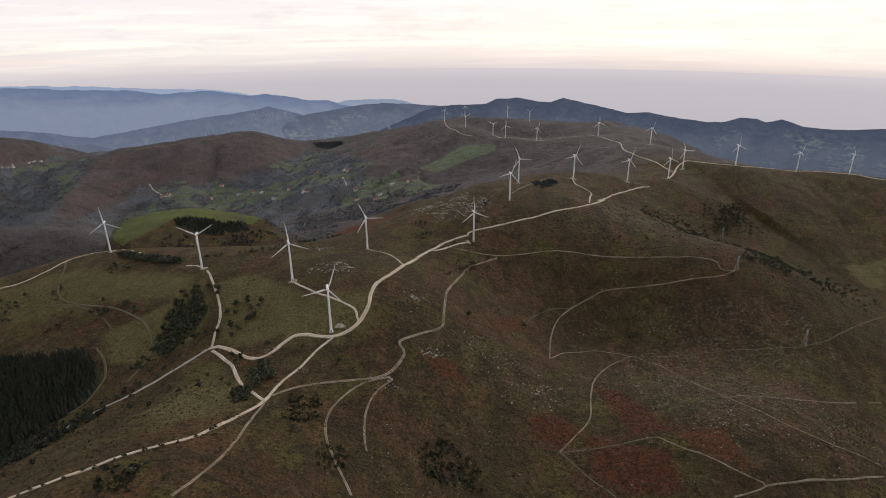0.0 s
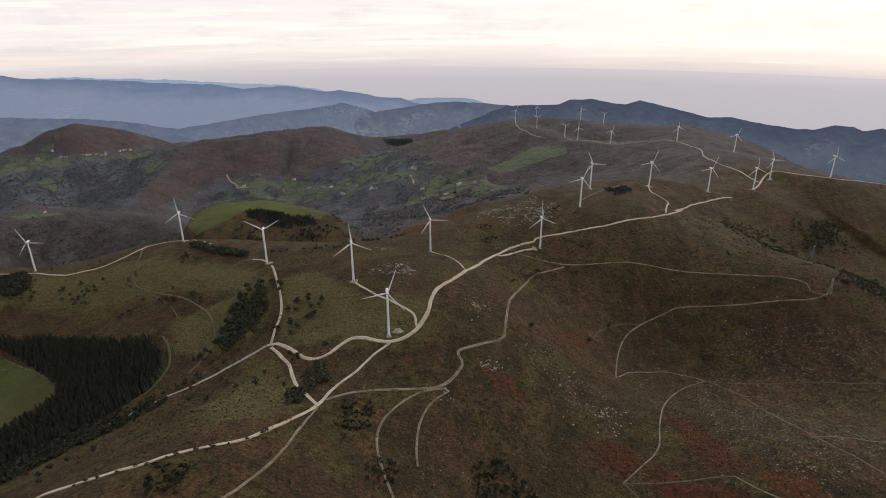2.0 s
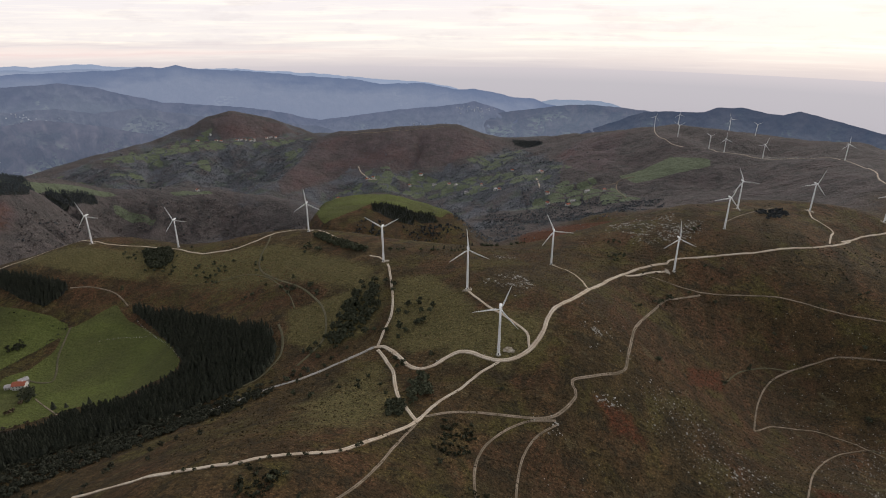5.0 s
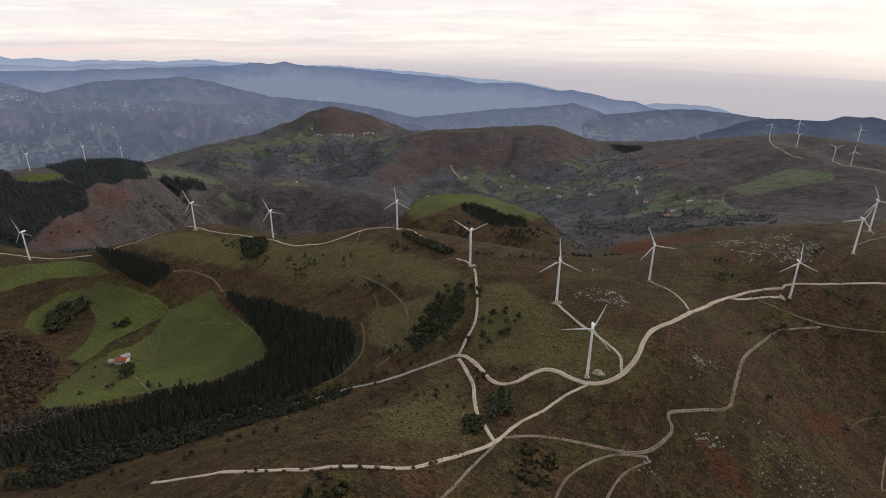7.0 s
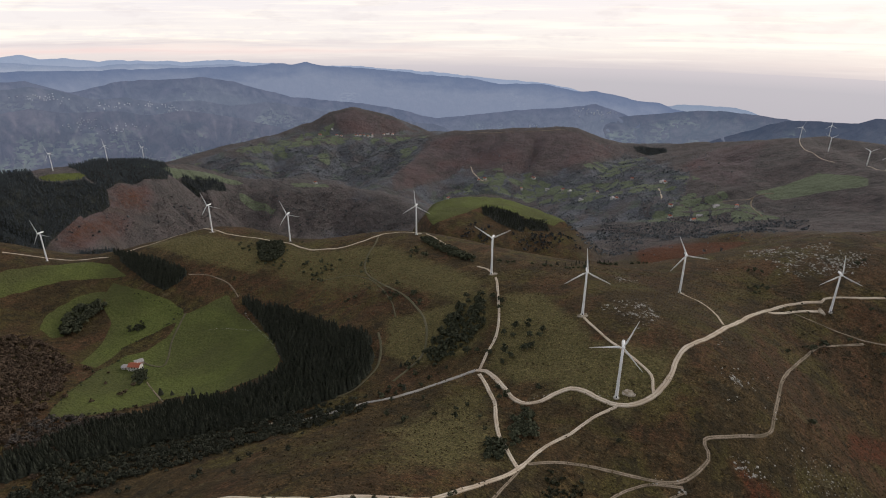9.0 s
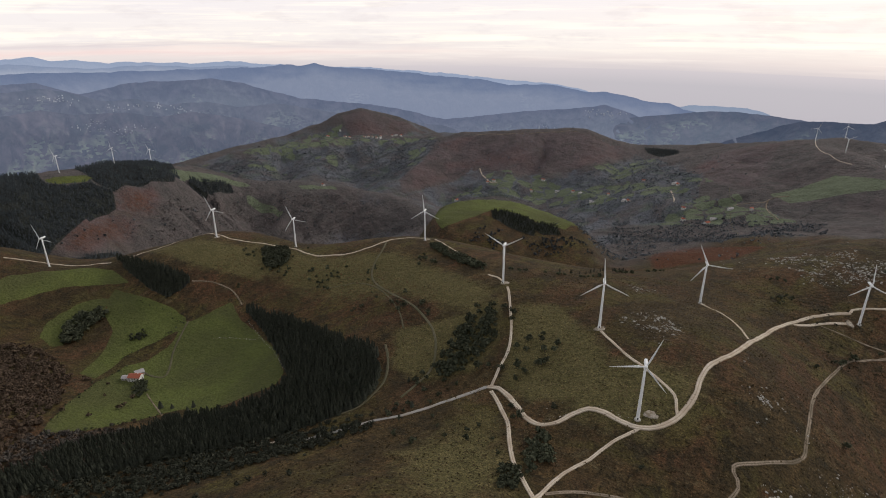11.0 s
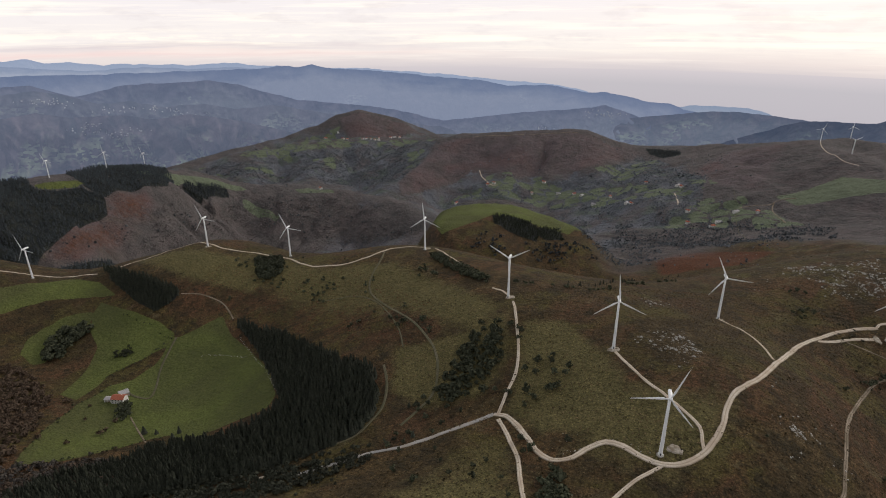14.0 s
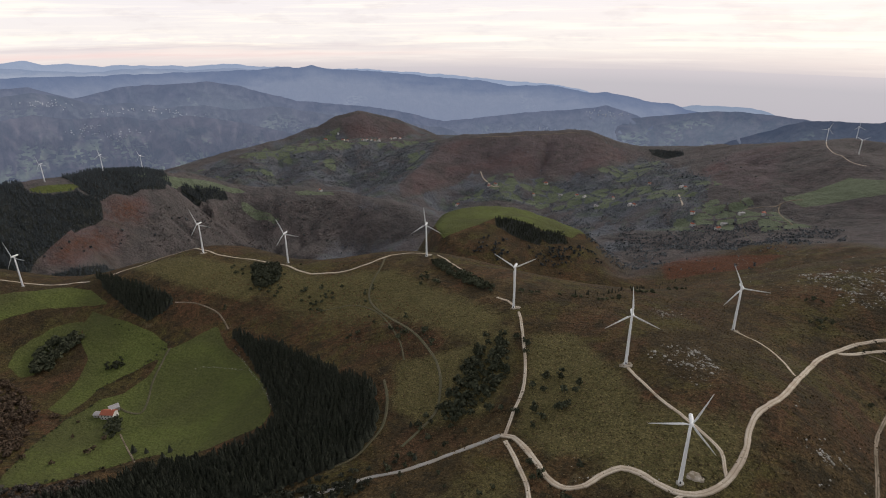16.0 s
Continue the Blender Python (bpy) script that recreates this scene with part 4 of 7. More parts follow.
ribbon("road_20", pt("-344,379 -353,368 -356,364"), 2.82, GRAVEL, "pale gravel service road across the heath", 0.31)
ribbon("path_21", pt("-584,400 -552,388 -519,376"), 1.53, DIRT, "brown dirt track worn through the heath", 0.30)
ribbon("path_22", pt("-642,430 -620,427 -601,431 -612,446 -639,471 -657,497 -666,514"), 2.35, FAINT, "faint grassy cart track across the slope", 0.29)
ribbon("path_23", pt("-724,567 -694,577 -654,576 -619,562"), 1.95, DIRT, "brown dirt track worn through the heath", 0.28)
ribbon("road_24", pt("-16,753 -2,764 14,778 36,791"), 3.29, GRAVEL, "pale gravel service road across the heath", 0.27)
ribbon("path_25", pt("9,770 74,767 158,787 237,777 291,769 368,752 376,732 393,727"), 1.7, DIRT, "brown dirt track worn through the heath", 0.26)
ribbon("path_26", pt("394,729 368,720 301,722 226,725 194,713 163,693 144,669 130,629 117,565"), 1.7, DIRT, "brown dirt track worn through the heath", 0.25)
ribbon("path_27", pt("117,565 143,603 182,624 203,623 226,615 253,587 262,533 262,453 276,422 290,403 319,392 369,392"), 1.44, DIRT, "brown dirt track worn through the heath", 0.24)
ribbon("path_28", pt("226,615 194,591 162,535 140,472 128,427 111,404 93,384"), 1.44, DIRT, "brown dirt track worn through the heath", 0.23)
ribbon("path_29", pt("264,457 349,494 433,525 488,543"), 1.7, DIRT, "brown dirt track worn through the heath", 0.22)
ribbon("path_30", pt("174,389 185,376 205,359 223,342 233,333 207,325"), 1.44, DIRT, "brown dirt track worn through the heath", 0.21)
ribbon("path_31", pt("233,333 264,340 307,351 356,374"), 1.7, DIRT, "brown dirt track worn through the heath", 0.20)
ribbon("path_32", pt("-136,370 -135,328 -134,286 -139,257 -145,239"), 1.95, DIRT, "brown dirt track worn through the heath", 0.19)
ribbon("path_33", pt("-47,426 -69,410 -84,383 -88,362 -85,337 -75,313 -65,294 -59,282"), 1.95, DIRT, "brown dirt track worn through the heath", 0.18)
ribbon("path_34", pt("-45,424 -57,404 -62,378 -60,351 -56,333"), 1.7, DIRT, "brown dirt track worn through the heath", 0.17)
ribbon("path_35", pt("-134,378 -120,391 -96,405 -66,417 -48,431 -37,459 -42,472 -26,488 -4,513 -1,545 5,621 29,716 49,742 74,763"), 2.72, DIRT, "brown dirt track worn through the heath", 0.16)
ribbon("path_36", pt("93,384 116,385 145,388 174,389"), 1.6, FAINT, "faint grassy cart track across the slope", 0.15)
ribbon("path_37", pt("93,384 110,356 126,335"), 1.41, FAINT, "faint grassy cart track across the slope", 0.14)
ribbon("path_38", pt("226,615 313,607 429,611 513,656 638,758"), 1.32, FAINT, "faint grassy cart track across the slope", 0.13)
ribbon("path_39", pt("94,625 114,666 140,690 168,698"), 1.32, FAINT, "faint grassy cart track across the slope", 0.12)
ribbon("path_40", pt("-531,618 -488,636 -442,624 -387,583 -356,550"), 1.5, FAINT, "faint grassy cart track across the slope", 0.11)
ribbon("path_41", pt("-212,2177 -123,1664 -40,1491"), 1.5, FAINT, "faint grassy cart track across the slope", 0.10)

ribbon("path_42", pt("-1445,2729 -1358,2755 -1262,2779 -1207,2790"), 5.0, DIRT, "brown dirt track along a moorland crest", 0.5)
ribbon("path_43", pt("-1183,2805 -1072,2854 -978,2907"), 5.0, DIRT, "brown dirt track along a moorland crest", 0.5)
ribbon("path_44", pt("-1279,2469 -1254,2437 -1211,2395 -1162,2352 -1131,2355"), 5.0, GRAVEL, "pale lane down to a valley farm", 0.5)
ribbon("path_45", pt("-180,2046 -122,2059 -81,2103 -39,2118"), 4.5, DIRT, "brown dirt track above the fields", 0.5)
ribbon("path_46", pt("-92,2092 -93,2044 -77,1975 -54,1916"), 4.0, DIRT, "brown dirt track down the moor", 0.5)
ribbon("path_47", pt("-394,2215 -373,2149 -356,2081"), 5.0, GRAVEL, "pale lane at a valley farm", 0.5)


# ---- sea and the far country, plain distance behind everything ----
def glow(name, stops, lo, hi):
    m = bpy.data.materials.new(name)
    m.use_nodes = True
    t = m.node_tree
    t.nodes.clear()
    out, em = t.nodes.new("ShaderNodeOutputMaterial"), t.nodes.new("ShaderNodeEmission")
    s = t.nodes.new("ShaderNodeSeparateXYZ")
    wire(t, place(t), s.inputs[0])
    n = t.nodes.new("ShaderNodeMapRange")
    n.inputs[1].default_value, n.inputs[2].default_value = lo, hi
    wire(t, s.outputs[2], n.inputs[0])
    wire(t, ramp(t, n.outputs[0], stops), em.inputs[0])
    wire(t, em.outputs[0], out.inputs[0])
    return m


def distance(name, c1, c2, field, haze_glow, fields=0.5, depth=1.0):
    """Far hillside: woods, heath and fields, with haze added as a glow that thickens towards its foot."""
    def build(t, b):
        p = place(t)
        at = t.nodes.new("ShaderNodeAttribute")
        at.attribute_name = "down"
        down = at.outputs["Fac"]
        col = mix(t, ramp(t, noisen(t, p, 0.009, 7.0, 0.62, dist=0.7), [(0.38, (0, 0, 0)), (0.62, (1, 1, 1))]), c1, c2)
        if fields:
            # mown plots gather in parishes, each plot with its own tone
            v = t.nodes.new("ShaderNodeTexVoronoi")
            v.inputs["Scale"].default_value = 0.030
            wire(t, mapping(t, p, (1, 1, 2.4)), v.inputs["Vector"])
            q = t.nodes.new("ShaderNodeSeparateColor")
            wire(t, v.outputs["Color"], q.inputs[0])
            parish = ramp(t, noisen(t, p, 0.0048, 3.0, 0.5, dist=0.4), [(0.92 - fields, (0, 0, 0)), (1.06 - fields, (1, 1, 1))])
            some = ramp(t, q.outputs[0], [(0.45, (0, 0, 0)), (0.50, (0.55, 0.55, 0.55)), (1.0, (0.9, 0.9, 0.9))])
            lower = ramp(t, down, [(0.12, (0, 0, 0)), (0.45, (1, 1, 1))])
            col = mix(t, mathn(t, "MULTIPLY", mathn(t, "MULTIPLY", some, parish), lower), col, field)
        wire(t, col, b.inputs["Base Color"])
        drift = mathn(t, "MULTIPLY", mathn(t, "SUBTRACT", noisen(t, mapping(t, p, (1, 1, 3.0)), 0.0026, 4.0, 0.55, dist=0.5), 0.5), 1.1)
        # haze and mist patches are painted as emission, varying down the slope
        wire(t, mix(t, ramp(t, mathn(t, "ADD", down, mathn(t, "MULTIPLY", drift, mathn(t, "MINIMUM", mathn(t, "MULTIPLY", down, 4.0), 1.0))), [(0.0, (0, 0, 0)), (depth, (1, 1, 1))]), haze_glow[0], haze_glow[1]), b.inputs["Emission Color"])
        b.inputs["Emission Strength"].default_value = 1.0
        bumpn(t, b, noisen(t, p, 0.02, 6.0, 0.6), 0.8, 26.0)
    return material(name, build, 1.0, 0, 0.0)


CX, CY = -40.0, 90.0


def ring(name, radius, top, mat, a0=-60, a1=90, step=0.12, foot=-1100.0, depth=0.0):
    """The plain distance: an upright sheet along an arc, its upper edge given by top(azimuth in degrees)."""
    a = np.arange(a0, a1, step)
    x, y = CX - np.sin(np.radians(a)) * radius, CY + np.cos(np.radians(a)) * radius
    z = top(a)
    return grid_mesh(name, np.stack([np.stack([x, y, foot + (z - foot) * f], -1) for f in (0, 0.5, 0.8, 0.93, 1)]), 5, len(a), mat)


def slope(name, radius, top, mat, a0, a1, fall, reach, relief, seed):
    """A far range: a steep hillside that comes down from its crest in branching spurs and gullies."""
    a = np.arange(a0, a1, 0.13)
    rows, n = [], 36
    for i in range(n):
        f = i / (n - 1)
        u, v = a * 14 + 9 * rough(a * 14, a * 0 + f * 22, 13, seed), a * 0 + f * 26 + 5 * rough(a * 14, a * 0 + f * 10, 15, seed + 5)
        spur = 0.5 - np.abs(rough(u + v * 0.5, v, 15, seed + 1)) + 0.5 * (0.5 - np.abs(rough(u - v * 0.4, v, 6, seed + 2))) + 0.25 * rough(u, v, 2.2, seed + 3)
        r = radius - reach * f - relief * spur * min(1.0, f * 4)
        x, y = CX - np.sin(np.radians(a)) * r, CY + np.cos(np.radians(a)) * r
        rows.append(np.stack([x, y, top(a) - fall * f], -1))
    rows.append(rows[-1] + np.array((0, 0, -900.0)))
    ob = grid_mesh(name, np.stack(rows), n + 1, len(a), mat)
    at = ob.data.attributes.new("down", "FLOAT", "POINT")
    at.data.foreach_set("value", np.repeat(np.append(np.arange(n) / (n - 1), 1.0), len(a)).astype(np.float32))
    return ob


def crest(line, rug=5.0, seed=3, falls=(1.0, 0.0)):
    """Crest height by azimuth: through marks of (azimuth, height), a little ragged, sinking away past both ends."""
    marks = np.array(pt(line))

    def top(a):
        z = np.interp(a, marks[:, 0], marks[:, 1])
        z -= 25 * np.maximum(0, marks[0, 0] - a) ** 1.2 * falls[0] + 25 * np.maximum(0, a - marks[-1, 0]) ** 1.2 * falls[1]
        return z + rug * (rough(a, a * 0, 1.3, seed) + 0.6 * rough(a, a * 0, 0.5, seed + 1) + 0.3 * rough(a, a * 0, 0.2, seed + 2))
    return top


# the colour pair is the painted haze glow at crest and foot
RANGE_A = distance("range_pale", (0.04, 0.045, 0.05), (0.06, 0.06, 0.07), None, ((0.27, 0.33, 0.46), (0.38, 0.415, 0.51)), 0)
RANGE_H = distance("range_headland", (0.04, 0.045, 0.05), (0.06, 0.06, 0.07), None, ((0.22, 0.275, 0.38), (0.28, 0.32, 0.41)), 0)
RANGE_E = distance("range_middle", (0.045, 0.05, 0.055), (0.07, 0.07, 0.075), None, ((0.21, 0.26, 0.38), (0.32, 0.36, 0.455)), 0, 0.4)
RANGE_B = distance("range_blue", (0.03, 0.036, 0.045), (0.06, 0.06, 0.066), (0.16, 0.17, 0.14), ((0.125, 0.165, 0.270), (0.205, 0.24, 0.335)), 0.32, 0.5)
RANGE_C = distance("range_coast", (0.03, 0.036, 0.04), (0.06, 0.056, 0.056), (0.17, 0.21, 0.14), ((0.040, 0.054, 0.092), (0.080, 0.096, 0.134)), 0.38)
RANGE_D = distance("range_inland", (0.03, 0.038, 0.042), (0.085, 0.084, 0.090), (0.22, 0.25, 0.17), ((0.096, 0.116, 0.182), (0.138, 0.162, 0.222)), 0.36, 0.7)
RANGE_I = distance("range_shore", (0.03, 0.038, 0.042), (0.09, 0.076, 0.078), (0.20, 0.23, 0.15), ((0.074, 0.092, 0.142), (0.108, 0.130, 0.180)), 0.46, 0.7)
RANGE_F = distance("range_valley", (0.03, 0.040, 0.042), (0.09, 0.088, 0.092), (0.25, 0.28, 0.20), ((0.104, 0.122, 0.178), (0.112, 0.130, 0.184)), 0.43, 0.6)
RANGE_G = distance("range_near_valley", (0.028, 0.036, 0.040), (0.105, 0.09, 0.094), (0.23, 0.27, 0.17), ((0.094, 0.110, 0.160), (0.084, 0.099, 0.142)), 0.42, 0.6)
SLOPES = {"G": (420, 120, 80), "A": (130, 14, 9), "H": (60, 10, 5), "E": (90, 14, 10), "B": (220, 30, 16), "C": (190, 60, 30), "D": (230, 90, 50), "F": (260, 80, 60)}
FROM_A, TO_A, FROM_H, TO_H, FROM_B, TO_B, FROM_C, TO_C, FROM_D, TO_D, FROM_E, TO_E, FROM_F, TO_F, FROM_G, TO_G = -5, 95, -5, 25, -2, 95, -60, 32, 5, 95, 15, 95, 22, 95, 30, 95
LABEL_A = "pale blue hills far off in haze"
LABEL_H = "low pale headland running into the sea"
LABEL_E = "misty blue hills behind a wide valley"
LABEL_G = "wooded valley side with green fields and a village"
LABEL_F = "low wooded foothills with villages and fields"
LABEL_B = "long hazy blue mountain range"
LABEL_C = "dark blue wooded hills along the coast"
LABEL_D = "wooded grey-blue hills around a misty valley"
SEA_TOP = -150.0
# the sea sheet glows; horizon haze is painted as its paler upper edge
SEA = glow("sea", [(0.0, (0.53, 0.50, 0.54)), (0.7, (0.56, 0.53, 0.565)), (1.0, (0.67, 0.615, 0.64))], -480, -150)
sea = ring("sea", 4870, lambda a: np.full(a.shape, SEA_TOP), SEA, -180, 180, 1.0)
tagged(sea, "pale grey sea under haze reaching the horizon", "sea", kind="structure")
# far walls dimmed and blued, haze put into the paint colour
HAMLET_WALL = material("hamlet_walls", speckled((0.42, 0.45, 0.50), (0.54, 0.57, 0.62), 0.2), 0.9)


def hamlet(far, az, z):
    """A handful of small gabled houses standing on a far hillside near an azimuth and height."""
    co = np.array([v.co[:] for v in far.data.vertices])
    ang = np.degrees(np.arctan2(-(co[:, 0] - CX), co[:, 1] - CY))
    seat = np.random.default_rng(int(az * 100) % 9973 + int(abs(z)))
    bm = bmesh.new()
    for _ in range(11):
        i = int(np.argmin(((ang - az - seat.normal(0, 0.6)) * 75) ** 2 + (co[:, 2] - z - seat.normal(0, 9)) ** 2))
        w, d, h = seat.uniform(2.4, 4.6), seat.uniform(2.0, 3.2), seat.uniform(1.2, 2.4)
        c, turn = Vector(co[i]) + Vector((0, 0, 0.5)), Matrix.Rotation(seat.uniform(0, 3), 3, "Z")
        q = [bm.verts.new(c + turn @ Vector(p)) for p in ((-w, -d, -3), (w, -d, -3), (w, d, -3), (-w, d, -3), (-w, -d, h), (w, -d, h), (w, d, h), (-w, d, h), (-w, 0, h + 1.8), (w, 0, h + 1.8))]
        for f in ((0, 1, 5, 4), (1, 2, 6, 9, 5), (2, 3, 7, 6), (3, 0, 4, 8, 7), (4, 5, 9, 8), (6, 7, 8, 9)):
            bm.faces.new([q[k] for k in f])
    me = bpy.data.meshes.new("hamlet")
    bm.to_mesh(me)
    bm.free()
    me.materials.append(HAMLET_WALL)
    return tagged(new("hamlet", me), "hamlet of small pale houses on a far hillside", "village", kind="stuff")


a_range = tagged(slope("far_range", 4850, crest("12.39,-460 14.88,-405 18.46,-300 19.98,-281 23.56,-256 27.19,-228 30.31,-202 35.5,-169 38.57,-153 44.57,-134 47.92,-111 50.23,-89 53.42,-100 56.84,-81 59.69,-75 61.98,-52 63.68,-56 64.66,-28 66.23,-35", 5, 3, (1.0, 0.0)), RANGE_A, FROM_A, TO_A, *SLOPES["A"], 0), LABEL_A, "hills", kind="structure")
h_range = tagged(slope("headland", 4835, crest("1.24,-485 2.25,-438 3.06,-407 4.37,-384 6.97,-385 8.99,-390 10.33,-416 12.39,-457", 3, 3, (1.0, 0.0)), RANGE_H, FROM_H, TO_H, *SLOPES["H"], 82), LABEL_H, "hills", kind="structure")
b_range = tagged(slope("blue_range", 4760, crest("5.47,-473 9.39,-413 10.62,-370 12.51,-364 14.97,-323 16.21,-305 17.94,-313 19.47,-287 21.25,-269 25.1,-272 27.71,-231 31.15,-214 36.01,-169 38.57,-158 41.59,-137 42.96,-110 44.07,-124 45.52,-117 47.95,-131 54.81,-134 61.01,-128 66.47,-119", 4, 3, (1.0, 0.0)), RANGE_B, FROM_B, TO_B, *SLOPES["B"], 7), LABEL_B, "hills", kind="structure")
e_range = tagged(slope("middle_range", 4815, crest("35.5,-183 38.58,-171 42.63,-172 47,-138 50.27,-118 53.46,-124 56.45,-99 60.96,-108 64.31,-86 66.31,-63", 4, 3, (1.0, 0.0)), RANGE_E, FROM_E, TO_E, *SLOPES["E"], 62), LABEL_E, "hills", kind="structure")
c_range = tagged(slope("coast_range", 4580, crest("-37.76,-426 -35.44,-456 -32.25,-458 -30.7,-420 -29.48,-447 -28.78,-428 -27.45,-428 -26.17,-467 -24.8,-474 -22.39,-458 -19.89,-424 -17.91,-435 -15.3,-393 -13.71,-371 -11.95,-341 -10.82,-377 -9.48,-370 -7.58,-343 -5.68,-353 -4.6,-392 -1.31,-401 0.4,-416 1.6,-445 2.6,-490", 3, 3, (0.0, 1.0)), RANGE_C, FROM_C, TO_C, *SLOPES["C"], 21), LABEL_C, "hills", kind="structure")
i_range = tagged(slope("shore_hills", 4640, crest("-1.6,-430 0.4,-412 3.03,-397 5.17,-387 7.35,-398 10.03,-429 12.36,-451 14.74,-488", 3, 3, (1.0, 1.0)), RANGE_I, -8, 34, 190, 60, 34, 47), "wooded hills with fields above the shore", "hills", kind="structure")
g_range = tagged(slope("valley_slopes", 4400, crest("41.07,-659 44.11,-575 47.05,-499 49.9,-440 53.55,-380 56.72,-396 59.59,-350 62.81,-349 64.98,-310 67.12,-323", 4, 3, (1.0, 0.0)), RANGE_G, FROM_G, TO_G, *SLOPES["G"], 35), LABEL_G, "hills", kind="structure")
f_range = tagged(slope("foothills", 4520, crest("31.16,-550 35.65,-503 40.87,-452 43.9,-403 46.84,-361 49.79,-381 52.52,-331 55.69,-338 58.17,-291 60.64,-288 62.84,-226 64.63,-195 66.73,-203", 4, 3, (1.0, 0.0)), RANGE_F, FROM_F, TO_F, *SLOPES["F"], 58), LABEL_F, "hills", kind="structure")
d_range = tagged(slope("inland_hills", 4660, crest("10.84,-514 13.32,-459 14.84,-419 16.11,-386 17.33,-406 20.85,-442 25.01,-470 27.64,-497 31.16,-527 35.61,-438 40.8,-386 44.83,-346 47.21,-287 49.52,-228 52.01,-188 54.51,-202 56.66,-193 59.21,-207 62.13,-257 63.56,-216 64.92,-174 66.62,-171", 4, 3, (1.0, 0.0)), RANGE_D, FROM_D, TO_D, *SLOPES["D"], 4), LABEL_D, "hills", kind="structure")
for far, az, z in ((g_range, 58.62, -455), (g_range, 59.74, -476), (g_range, 60.92, -450), (g_range, 61.4, -400), (g_range, 62.25, -415), (f_range, 54.04, -393), (f_range, 55.34, -367), (f_range, 56.62, -345), (f_range, 58.31, -332), (f_range, 59.98, -333), (f_range, 63.02, -272), (f_range, 64.1, -252), (f_range, 64.85, -254), (d_range, 14.97, -449), (d_range, 15.95, -460), (d_range, 17.22, -448), (d_range, 21.74, -565)):
    hamlet(far, az, z)



# ---- wind turbines ----
def part(name, bm, mat, parent, label=""):
    me = bpy.data.meshes.new(name)
    bm.to_mesh(me)
    bm.free()
    for m in mat if isinstance(mat, (list, tuple)) else [mat]:
        me.materials.append(m)
    ob = new(name, me)
    ob.parent = parent
    if label:
        tagged(ob, label)
    return ob


def tube(bm, rings, n=16, caps=True):
    """Joins rings of (centre, radius x, radius y, axis x, axis y) into a skin."""
    made = []
    for c, rx, ry, ax, ay in rings:
        made.append([bm.verts.new(Vector(c) + Vector(ax) * (math.cos(2 * math.pi * k / n) * rx) + Vector(ay) * (math.sin(2 * math.pi * k / n) * ry)) for k in range(n)])
    for a, b in zip(made, made[1:]):
        for k in range(n):
            f = bm.faces.new((a[k], a[(k + 1) % n], b[(k + 1) % n], b[k]))
            f.smooth = True
    if caps:
        bm.faces.new(made[0][::-1])
        bm.faces.new(made[-1])
    return made


HUB = 45.0
X, Y, Z = (1, 0, 0), (0, 1, 0), (0, 0, 1)
CONCRETE = material("concrete", speckled((0.36, 0.34, 0.30), (0.46, 0.44, 0.40), 0.8, (0.3, 0.28, 0.24), 0.2, 0.2, 0.05), 0.9)
DARK = material("dark_metal", speckled((0.05, 0.05, 0.05), (0.08, 0.08, 0.08), 3.0, None, 1, 0, 0), 0.6)


